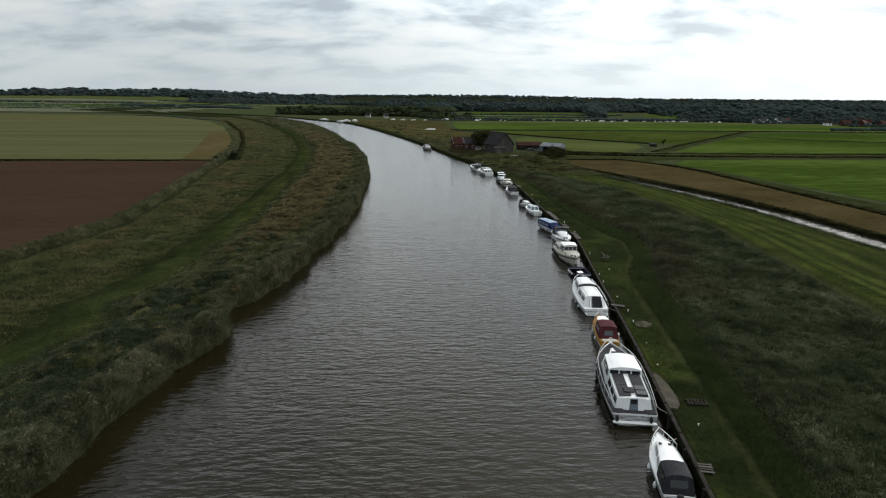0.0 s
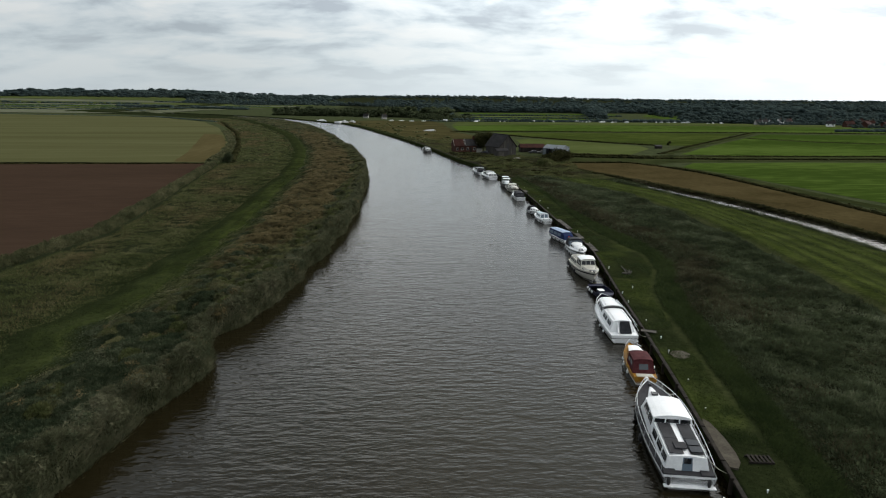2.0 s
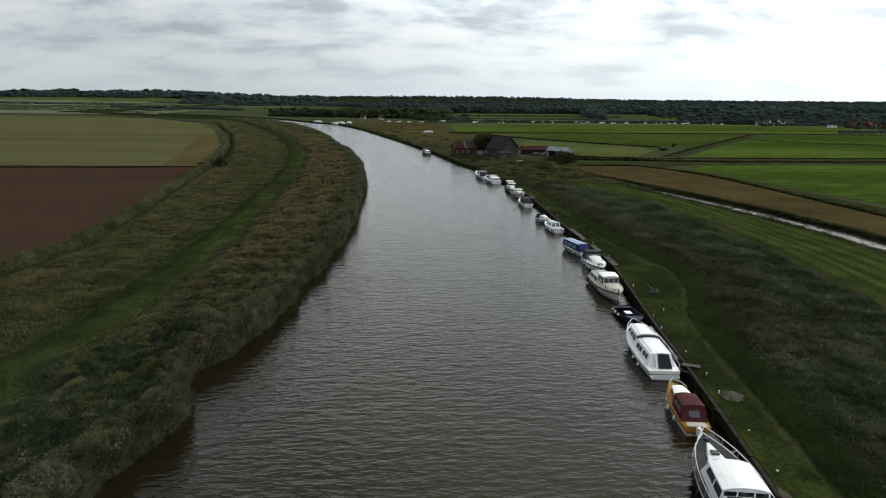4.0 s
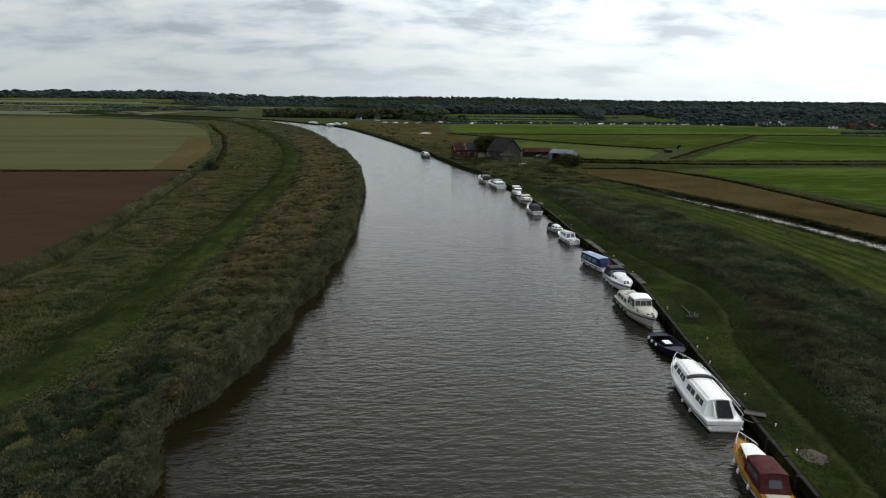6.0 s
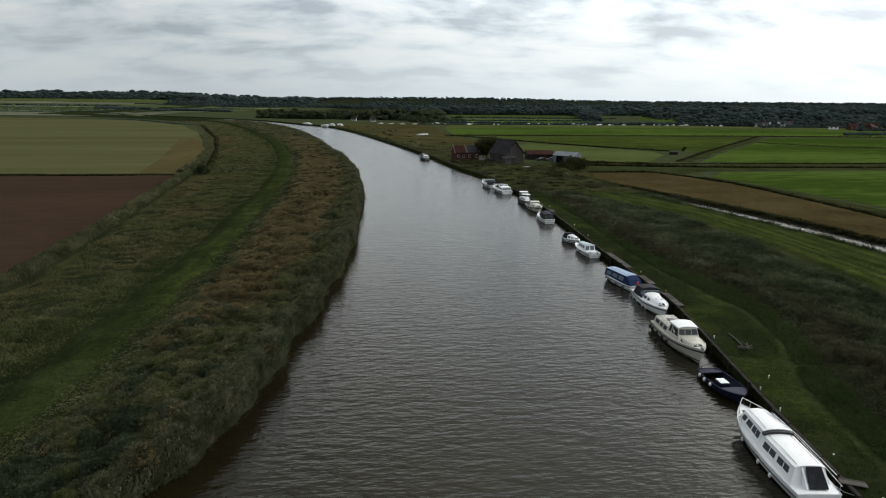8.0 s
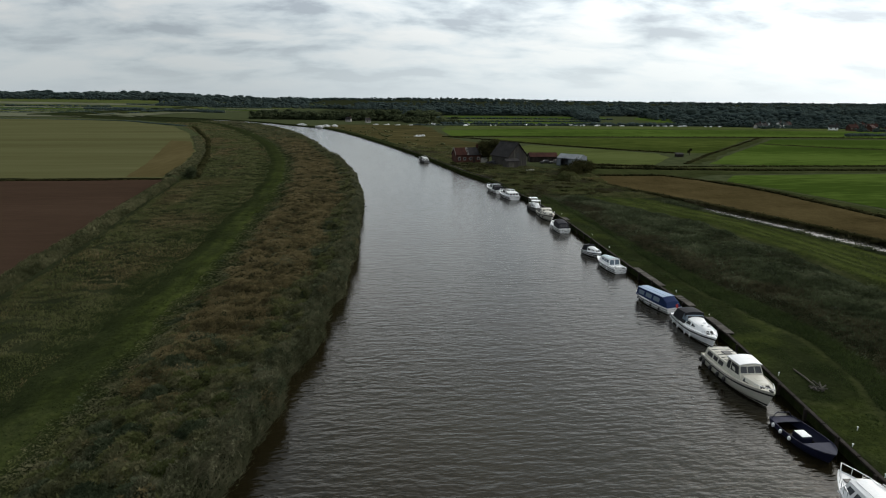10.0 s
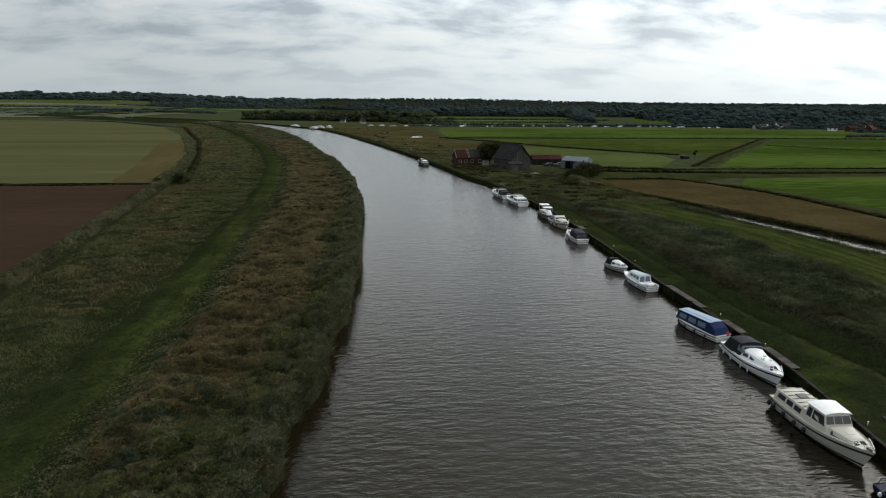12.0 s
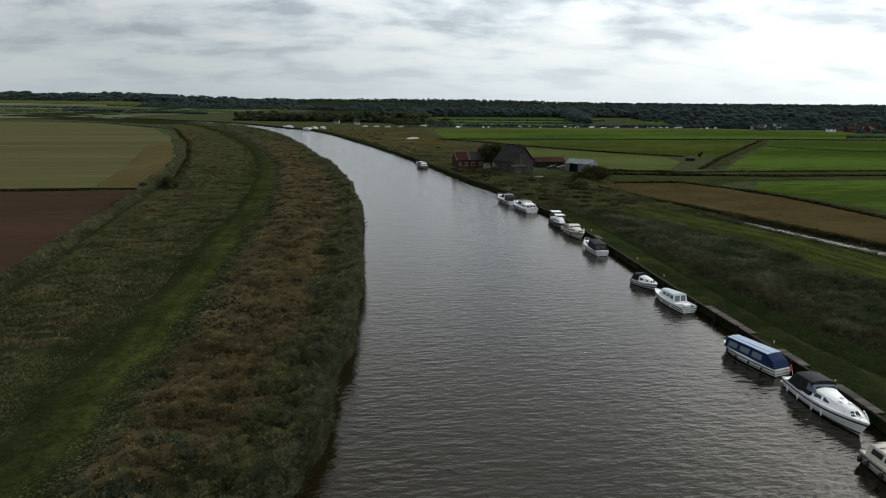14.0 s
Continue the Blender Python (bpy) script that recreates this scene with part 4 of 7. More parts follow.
def bank_clumps():
    """Bushy heads of reed and herb that break the bank's outline."""
    for name, mat, n, lab in (("reed_clumps", REED_E, 640, "bushy grey-green reed clumps at the water's edge"), ("herb_clumps", HERB, 260, "dark green herb clumps on the river bank"), ("brown_clumps", REED_B, 120, "bushy brown reed clumps on the bank")):
        blobs = []
        for _ in range(n):
            y = rng.uniform(28, 150) if rng.uniform() < 0.8 else rng.uniform(150, 300)
            edge = rng.uniform() < (0.75 if mat is REED_E else 0.5 if mat is HERB else 0.15)
            a = rng.uniform(0.35, 1.4) if edge else rng.uniform(1.0, float(path_left(y)) - 5)
            x = float(LEFT(y)) - a
            r = rng.uniform(0.45, 0.95) * (1.1 if edge else 1.0)
            z = float(ground_z(x, y))
            blobs.append((x, y, z + (-0.1 if edge else -0.3 * r), r, r * rng.uniform(0.8, 1.2), r * rng.uniform(0.6, 0.9)))
        v, t = foliage(blobs, 330, 0.105, 0.35)
        tagged(tri_object(name, v, t, mat), lab, "reeds", kind="stuff")


bank_clumps()
tree("tree", 37.4, 267, 9.0, 6.6, "dark rounded tree beside the barn", leaves=520, blobs=18)
tree("tree", -56.5, 212, 3.6, 2.6, "olive round bush at the end of the ditch", blobs=9, mat=LEAF_MID)
tree("tree", 50, 210, 1.9, 4.2, "sprawling low bush on rough ground", blobs=16, mat=SCRUB)
tree("tree", 61, 229, 3.4, 5.8, "sprawling dark bush before the tin shed", blobs=22, mat=LEAF)
tree("tree", 55, 224, 2.2, 4.6, "low spreading bush before the tin shed", blobs=18, mat=LEAF)

bushes("hedge_ditch_west", row(-57, 216, -70, 279, 3, 1.2, 1.5, 0.9) + row(-70, 279, -97, 385, 4, 1.2, 1.4, 0.9) + row(-97, 385, -152, 552, 6, 1.4, 1.5, 0.9), 16, 0.35, "dark overgrown ditch curving round the field")
bushes("hedge_field_edge", row(-300, 219, -68, 219.5, 1.8, 1.1, 0.9, 0.3), 14, 0.25, "low dark hedge between two fields")
bushes("hedge_canal", row(84.6, 60, 82.6, 88, 1.3, 1.0, 0.95, 0.3) + row(82.6, 88, 81.7, 113, 1.3, 1.0, 0.95, 0.3) + row(81.7, 113, 77.2, 140, 1.3, 1.0, 0.95, 0.3) + row(77.2, 140, 70.4, 164, 1.3, 1.0, 0.95, 0.3) + row(70.4, 164, 62, 188, 1.3, 1.0, 1.1, 0.4) + row(62, 188, 56, 214, 1.6, 0.8, 0.8, 0.4), 26, 0.26, "dark reeds along the ditch", LEAF)
bushes("hedge_meadow", row(104, 60, 99, 112, 2, 1.1, 1.1, 0.3) + row(99, 112, 97.5, 180, 2, 1.1, 1.1, 0.3) + row(97.5, 180, 95, 200, 2, 1.1, 1.1, 0.3) + row(95, 200, 84, 221, 2, 1.0, 1.0, 0.3) + row(84, 221, 62, 222, 2, 0.9, 1.0, 0.4), 16, 0.3, "dark ditch growth beside the meadow")
bushes("hedge_long", row(66, 243, 100, 236, 2, 1.5, 1.7, 0.5) + row(100, 236, 130, 232.5, 2, 1.3, 1.3, 0.4) + row(130, 232.5, 200, 231, 2.5, 1.1, 1.1, 0.4) + row(200, 231, 430, 221, 4, 1.2, 1.1, 0.4) + row(72, 253, 94, 246, 2, 1.2, 1.4, 0.5) + row(94, 246, 210, 245, 3, 1.0, 0.8, 0.5) + row(210, 245, 430, 234, 4, 1.0, 0.9, 0.4), 22, 0.32, "long dark hedge across the marsh")
bushes("hedge_track", row(112, 256, 142, 293, 2.5, 1.1, 0.8, 0.7) + row(142, 293, 247, 414, 4, 1.1, 0.9, 0.7), 16, 0.35, "low dark growth beside a straight farm track")
bushes("hedge_behind_farm", row(40, 424, 62, 394, 4, 1.4, 1.2) + row(62, 394, 84, 357, 3, 1.4, 1.2, 0.4) + row(84, 357, 108, 325, 3, 1.4, 1.2, 0.4) + row(108, 325, 130, 303, 3, 1.3, 1.2, 0.4), 16, 0.4, "dark ditch hedge behind the farm")
bushes("hedge_cross", row(38, 425, 255, 422, 4, 1.3, 1.1, 0.4) + row(255, 422, 440, 406, 5, 1.4, 1.2, 0.4) + row(213, 362, 236, 330, 4, 0.9, 0.6, 0.5) + row(236, 330, 330, 291, 4, 0.9, 0.6, 0.5), 14, 0.45, "dark ditch hedge across the meadows")
bushes("hedge_far_road", row(30, 600, 190, 602, 4, 1.5, 2.2, 1.2) + row(190, 612, 340, 602, 4, 2.6, 5.0, 1.1) + row(340, 602, 430, 556, 4, 2.4, 4.0, 0.8) + row(84, 708, 240, 706, 5, 1.8, 2.6, 1.2) + row(86, 806, 300, 795, 6, 2.0, 3.0, 1.2) + row(60, 640, 200, 620, 6, 2.0, 3.4, 1.3), 26, 0.6, "bushes and trees along a far road", LEAF_FAR_HAZED)
bushes("hedge_village", row(330, 438, 440, 442, 5, 2.6, 4.2, 0.9), 30, 0.6, "dark bushes before the far houses", LEAF_FAR_HAZED)
bushes("hedge_west_far", row(-560, 1290, -250, 1060, 9, 6.5, 8, 0.6) + row(-1100, 1500, -600, 1500, 22, 5, 7, 0.7) + row(-1300, 1230, -640, 1240, 12, 2.5, 3, 0.5) + row(-640, 1700, -250, 1500, 20, 5, 7, 0.6), 26, 1.8, "far dark hedgerow trees", LEAF_FAR_HAZED)
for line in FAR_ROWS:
    bushes("hedge_band", row(*line, 14, 4, 3.4, 0.9), 12, 1.2, "low hedge between far fields", LEAF_FAR_HAZED)
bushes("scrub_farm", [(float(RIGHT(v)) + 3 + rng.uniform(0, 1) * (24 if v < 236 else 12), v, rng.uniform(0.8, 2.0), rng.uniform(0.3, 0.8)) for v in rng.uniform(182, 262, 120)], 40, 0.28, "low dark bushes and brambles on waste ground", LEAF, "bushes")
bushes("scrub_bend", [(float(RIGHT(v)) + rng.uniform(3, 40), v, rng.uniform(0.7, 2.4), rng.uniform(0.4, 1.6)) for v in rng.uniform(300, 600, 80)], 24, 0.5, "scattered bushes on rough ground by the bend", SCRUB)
bushes("hedge_bank_far", row(-160, 560, -260, 690, 5, 1.6, 1.6) + row(-260, 690, -620, 800, 8, 2, 1.6), 10, 0.7, "dark reeds on the far bank", LEAF_FAR_HAZED)


def wood(name, spots, label, leaves=30, size=1.2, gaps=0.3, mat=LEAF_FAR_HAZED, wide=1.15):
    """Trees of three uneven leafy clumps each, no two alike."""
    blobs = []
    for x, y, h in spots:
        if float(lumps(x, y, 90)) * 0.6 + float(lumps(x + 999, y, 35)) * 0.4 < gaps:
            continue
        z = float(soil_z(x, y))
        h = h * (0.45 + 0.9 * float(lumps(x, y + 500, 60)))
        r = h * rng.uniform(0.36, 0.6)
        for k in range(3):
            dx, dy = rng.uniform(-0.8, 0.8, 2) * r
            f = (0.26, 0.5, 0.74)[k] + rng.uniform(-0.08, 0.08)
            q = r * (1.15 - 0.4 * f) * rng.uniform(0.7, 1.2)
            blobs.append((x + dx, y + dy, z + h * f, q * wide, q, h * (0.34 - 0.14 * f)))
    v, t = foliage(blobs, leaves, size * 0.6, 0.7)
    return tagged(tri_object(name, v, t, mat), label, "wood", kind="stuff")


def block(n, x0, y0, x1, y1, depth, h0, h1):
    """Trees along a line, in a belt of that depth behind it."""
    f, d = rng.uniform(0, 1, n), rng.uniform(0, 1, n) ** 1.4 * depth
    return [(x0 + (x1 - x0) * a, y0 + (y1 - y0) * a + b, rng.uniform(h0, h1)) for a, b in zip(f, d)]


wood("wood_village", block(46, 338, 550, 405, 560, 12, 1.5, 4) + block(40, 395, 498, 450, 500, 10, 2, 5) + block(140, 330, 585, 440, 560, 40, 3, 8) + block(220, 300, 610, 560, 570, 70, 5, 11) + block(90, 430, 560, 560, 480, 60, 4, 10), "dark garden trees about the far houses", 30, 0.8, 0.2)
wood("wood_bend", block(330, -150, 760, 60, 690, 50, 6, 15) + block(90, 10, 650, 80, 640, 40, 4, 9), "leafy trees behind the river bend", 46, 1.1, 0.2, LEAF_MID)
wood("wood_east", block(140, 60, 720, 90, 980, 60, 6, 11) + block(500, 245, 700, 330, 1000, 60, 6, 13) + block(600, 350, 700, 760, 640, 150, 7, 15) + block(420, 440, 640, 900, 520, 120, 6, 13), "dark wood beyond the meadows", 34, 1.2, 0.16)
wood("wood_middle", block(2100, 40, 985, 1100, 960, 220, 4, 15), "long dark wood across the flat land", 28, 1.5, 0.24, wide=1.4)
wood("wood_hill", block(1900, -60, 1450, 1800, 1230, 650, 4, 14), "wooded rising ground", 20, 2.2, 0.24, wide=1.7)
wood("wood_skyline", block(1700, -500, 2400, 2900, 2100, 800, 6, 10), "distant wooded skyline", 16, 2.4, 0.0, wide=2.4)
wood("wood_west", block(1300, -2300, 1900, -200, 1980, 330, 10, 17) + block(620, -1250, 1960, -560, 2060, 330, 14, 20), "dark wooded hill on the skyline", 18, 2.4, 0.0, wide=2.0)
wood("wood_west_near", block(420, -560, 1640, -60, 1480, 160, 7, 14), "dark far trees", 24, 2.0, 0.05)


# ---- boats ----
def part(name, bm, mat, parent, label="", smooth=False):
    me = bpy.data.meshes.new(name)
    bmesh.ops.recalc_face_normals(bm, faces=bm.faces)
    bm.to_mesh(me)
    bm.free()
    me.materials.append(mat)
    if smooth:
        me.polygons.foreach_set("use_smooth", [True] * len(me.polygons))
    ob = new(name, me)
    ob.parent = parent
    if label:
        ob["label"] = label
    return ob


def slab(bm, quad, thick):
    """A thin plate on four corners, raised along its normal."""
    q = [Vector(p) for p in quad]
    n = (q[1] - q[0]).cross(q[3] - q[0]).normalized()
    lo = [bm.verts.new(p - n * 0.01) for p in q]
    hi = [bm.verts.new(p + n * thick) for p in q]
    bm.faces.new(lo[::-1]), bm.faces.new(hi)
    for i in range(4):
        j = (i + 1) % 4
        bm.faces.new((lo[i], lo[j], hi[j], hi[i]))
    return bm


def box(bm, x0, x1, y0, y1, z0, z1, bevel=0.0):
    r = bmesh.ops.create_cube(bm, size=1, matrix=Matrix.Translation(((x0 + x1) / 2, (y0 + y1) / 2, (z0 + z1) / 2)) @ Matrix.Diagonal((x1 - x0, y1 - y0, z1 - z0, 1)))
    if bevel:
        es = list({e for v in r["verts"] for e in v.link_edges})
        bmesh.ops.bevel(bm, geom=es, offset=bevel, segments=2, affect="EDGES")
    return bm


def tube(bm, pts, r, seg=6):
    """A round bar along a line of points."""
    pts = [Vector(p) for p in pts]
    rings = []
    for i, p in enumerate(pts):
        d = (pts[min(i + 1, len(pts) - 1)] - pts[max(i - 1, 0)]).normalized()
        a = d.cross(Vector((0, 0, 1)) if abs(d.z) < 0.9 else Vector((1, 0, 0))).normalized()
        b = d.cross(a)
        rings.append([bm.verts.new(p + (a * math.cos(k * math.tau / seg) + b * math.sin(k * math.tau / seg)) * r) for k in range(seg)])
    for s, t in zip(rings, rings[1:]):
        for k in range(seg):
            j = (k + 1) % seg
            bm.faces.new((s[k], s[j], t[j], t[k]))
    bm.faces.new(rings[0][::-1]), bm.faces.new(rings[-1])
    return bm


class Hull:
    """Shape of a planing or displacement hull; y runs from the transom (0) to the stem (length)."""

    def __init__(self, length, beam, stern_z, bow_z, transom=0.85, full=2.4, rake=0.10):
        self.l, self.b, self.zs, self.zb, self.t, self.p, self.rake = length, beam, stern_z, bow_z, transom, full, rake

    def half(self, s):
        w = 1.0
        if s < 0.4:
            w = self.t + (1 - self.t) * math.sin(s / 0.4 * math.pi / 2)
        elif s > 0.45:
            w = max(0.0, 1 - ((s - 0.45) / 0.55) ** self.p)
        return self.b / 2 * w

    def sheer(self, s):
        return self.zs + (self.zb - self.zs) * s ** 1.8

    def point(self, s, v, side, out=0.0):
        """v: 0 keel, 1 sheer."""
        z = -0.3 + (self.sheer(s) + 0.3) * v
        fine = s ** 3
        w = self.half(s) * (1 - max(0.0, 1 - v) ** 2.2 * (0.45 + 0.45 * fine)) if v > 0 else 0.0
        y = s * self.l * (1 - self.rake * (1 - v)) + 0.0
        return Vector((side * (w + (out if w > 0 else 0)), y + (out if s >= 1 else 0), z))

    def mesh(self, bm, v0=0.0, v1=1.0, out=0.0, levels=6, stations=18, transom=True):
        grid = []
        for i in range(stations + 1):
            s = i / stations
            line = [self.point(s, v1 + (v0 - v1) * k / levels, -1, out) for k in range(levels + 1)]
            line += [self.point(s, v0 + (v1 - v0) * k / levels, 1, out) for k in range(1 if v0 == 0 else 0, levels + 1)]
            grid.append([bm.verts.new(p) for p in line])
        n, gap = len(grid[0]), (levels if v0 > 0 else -1)
        for a, b in zip(grid, grid[1:]):
            for k in range(n - 1):
                if k != gap:
                    bm.faces.new((a[k], a[k + 1], b[k + 1], b[k]))
        if transom:
            if v0 == 0:
                bm.faces.new(grid[0])
            else:
                for k in range(levels):
                    bm.faces.new((grid[0][k], grid[0][k + 1], grid[0][n - 2 - k], grid[0][n - 1 - k]))
        bmesh.ops.remove_doubles(bm, verts=bm.verts, dist=0.0005)
        return bm

    def deck(self, bm, s0=0.0, s1=1.0, drop=0.04, stations=14):
        a = []
        for i in range(stations + 1):
            s = s0 + (s1 - s0) * i / stations
            p, q = self.point(s, 1, -1), self.point(s, 1, 1)
            a.append([bm.verts.new(p + Vector((0, 0, -drop))), bm.verts.new(Vector((0, p.y, p.z - drop + 0.03))), bm.verts.new(q + Vector((0, 0, -drop)))])
        for u, v in zip(a, a[1:]):
            bm.faces.new((u[0], u[1], v[1], v[0])), bm.faces.new((u[1], u[2], v[2], v[1]))
        bmesh.ops.remove_doubles(bm, verts=bm.verts, dist=0.0005)
        return bm


class House:
    """A cabin, wheelhouse or canopy: straight sides leaning in, an arched roof and raked ends."""

    def __init__(self, y0, y1, w0, w1, z0, h0, h1, lean=0.85, arch=0.12, back=0.0, front=0.0, zf=None):
        self.a = (y0, y1, w0, w1, z0, h0, h1, lean, arch, back, front, z0 if zf is None else zf)

    def corner(self, end, side, top):
        y0, y1, w0, w1, z0, h0, h1, lean, arch, back, front, zf = self.a
        y, w, h = (y1, w1, h1) if end else (y0, w0, h0)
        base = zf if end else z0
        if top:
            return Vector((side * w * lean, y + (front if end else back), base + h))
        return Vector((side * w, y, base))

    def mesh(self, bm, seg=6, closed=True, over=0.0):
        rings = []
        arch = self.a[8]
        for end in (0, 1):
            pts = [self.corner(end, -1, 0)]
            l, r = self.corner(end, -1, 1), self.corner(end, 1, 1)
            for k in range(seg + 1):
                f = k / seg
                p = l.lerp(r, f)
                up = arch * max(0.0, math.sin(f * math.pi)) ** 0.7
                p.z += up
                p.y += up * ((self.a[10] / self.a[6]) if end else (self.a[9] / self.a[5]))
                pts.append(p)
            pts.append(self.corner(end, 1, 0))
            rings.append([bm.verts.new(p) for p in pts])
        a, b = rings
        for k in range(len(a) - 1):
            bm.faces.new((a[k], a[k + 1], b[k + 1], b[k]))
        if closed:
            bm.faces.new(a), bm.faces.new(b[::-1])
        es = [e for e in bm.edges if len(e.link_faces) == 2 and e.calc_face_angle(0) > 0.5]
        if es:
            bmesh.ops.bevel(bm, geom=es, offset=0.05, segments=2, affect="EDGES")
        return bm

    def roof(self, bm, over=0.06, thick=0.05, seg=6, u0=0.0, u1=1.0, lift=0.02, wide=1.0):
        """A roof panel that follows the arch."""
        arch = self.a[8]
        lo, hi = [], []
        l = [self.corner(0, -1, 1).lerp(self.corner(1, -1, 1), u) for u in (u0, u1)]
        r = [self.corner(0, 1, 1).lerp(self.corner(1, 1, 1), u) for u in (u0, u1)]
        for e in (0, 1):
            a, b = [], []
            for k in range(seg + 1):
                f = 0.5 + (k / seg - 0.5) * wide
                p = l[e].lerp(r[e], f)
                p.z += arch * max(0.0, math.sin(f * math.pi)) ** 0.7 + lift
                p.x *= 1 + over / max(0.3, abs(r[e].x))
                p.y += over if e else -over
                a.append(bm.verts.new(p)), b.append(bm.verts.new(p + Vector((0, 0, thick))))
            lo.append(a), hi.append(b)
        for k in range(seg):
            bm.faces.new((hi[0][k], hi[0][k + 1], hi[1][k + 1], hi[1][k]))
            bm.faces.new((lo[0][k + 1], lo[0][k], lo[1][k], lo[1][k + 1]))
            for e in (0, 1):
                bm.faces.new((lo[e][k], lo[e][k + 1], hi[e][k + 1], hi[e][k]))
        for k in (0, seg):
            bm.faces.new((lo[0][k], lo[1][k], hi[1][k], hi[0][k]))
        return bm

    def pane(self, bm, where, u0, u1, v0, v1, thick=0.012):
        if where in ("left", "right"):
            s = -1 if where == "left" else 1
            c = [self.corner(0, s, 0), self.corner(1, s, 0), self.corner(1, s, 1), self.corner(0, s, 1)]
        else:
            e = 1 if where == "front" else 0
            c = [self.corner(e, -1, 0), self.corner(e, 1, 0), self.corner(e, 1, 1), self.corner(e, -1, 1)]
        at = lambda u, v: c[0].lerp(c[1], u).lerp(c[3].lerp(c[2], u), v)
        q = [at(u0, v0), at(u1, v0), at(u1, v1), at(u0, v1)]
        if where in ("left", "front"):
            q = q[::-1]
        return slab(bm, q, thick)


def add_house(boat, name, h, mat, panes=(), roof=None, glass=GLASS, label=""):
    """panes: (side, list of (u0, u1), v0, v1); 'sides' does both."""
    body = part(name, h.mesh(bmesh.new()), mat, boat, label)
    for where, spans, v0, v1 in panes:
        for w in (("left", "right") if where == "sides" else (where,)):
            for u0, u1 in spans:
                part("window", h.pane(bmesh.new(), w, u0, u1, v0, v1), glass, body)
    if roof:
        part("roof", h.roof(bmesh.new(), over=0.03, thick=0.035), roof, body)
    return body


def rail(boat, hull, s0, s1, height, posts, inset=0.06, name="guard_rail", low=True):
    """A steel rail round the bow, with its posts."""
    line = []
    for side in (-1, 1):
        seq = [hull.point(s0 + (s1 - s0) * k / 10, 1, side) for k in range(11)]
        seq = [Vector((p.x - side * min(inset, abs(p.x)), p.y - inset, p.z + height)) for p in seq]
        line += seq if side < 0 else seq[::-1]
    part(name, tube(bmesh.new(), line, 0.028), STEEL, boat, "bright steel rail")
    for side in (-1, 1):
        for k in range(posts):
            s = s0 + (s1 - s0) * k / posts
            p = hull.point(s, 1, side)
            q = Vector((p.x - side * inset, p.y - inset, p.z))
            part("rail_post", tube(bmesh.new(), [q, q + Vector((0, 0, height))], 0.018), STEEL, boat)


def fender(boat, hull, s, side, mat=WHITE, r=0.11, l=0.5, v=0.62):
    p = hull.point(s, v, side, r)
    bm = bmesh.new()
    bmesh.ops.create_uvsphere(bm, u_segments=10, v_segments=8, radius=1, matrix=Matrix.Translation(p) @ Matrix.Diagonal((r, r, l / 2, 1)))
    f = part("fender", bm, mat, boat, smooth=True)
    q = hull.point(s, 1, side)
    part("fender_rope", tube(bmesh.new(), [p + Vector((0, 0, l * 0.45)), q], 0.012, 5), WHITE, f)


def mooring(boat, hull, s, side, reach):
    """A rope from the deck edge to the quay."""
    p = hull.point(s, 1, side)
    q = p + Vector(reach)
    m = (p + q) / 2 - Vector((0, 0, 0.12))
    part("mooring_rope", tube(bmesh.new(), [p, m, q], 0.02, 5), CREAM, boat)


def new_boat(name, label, stern, bow, beam, stern_z, bow_z, hull_mat=WHITE, band=BLACK, deck=WHITE, boot=BLACK, transom=0.85, full=2.4, rake=0.1, deck_range=(0, 1), group=""):
    dx, dy = bow[0] - stern[0], bow[1] - stern[1]
    length = math.hypot(dx, dy)
    ob = new(name)
    ob.matrix_world = pose(stern[0], stern[1], 0, 0, 0, -math.degrees(math.atan2(dx, dy)))
    h = Hull(length, beam, stern_z, bow_z, transom, full, rake)
    part("hull", h.mesh(bmesh.new()), hull_mat, ob, smooth=False)
    part("deck", h.deck(bmesh.new(), *deck_range), deck, ob)
    vb = lambda z: (z + 0.3) / (stern_z + 0.3)
    if band:
        part("rubbing_strake", h.mesh(bmesh.new(), 0.80, 0.90, 0.04, 1), band, ob)
    part("gunwale", h.mesh(bmesh.new(), 0.975, 1.03, 0.02, 1), hull_mat, ob)
    if boot:
        part("boot_stripe", h.mesh(bmesh.new(), vb(-0.03), vb(0.09), 0.012, 1), boot, ob)
    tagged(ob, label, "boat", group or "moored boats")
    return ob, h


def hatch(boat, x0, x1, y0, y1, z, mat=GLASS, name="hatch", thick=0.05):
    part(name, box(bmesh.new(), x0, x1, y0, y1, z - 0.03, z + thick, 0.015), mat, boat)


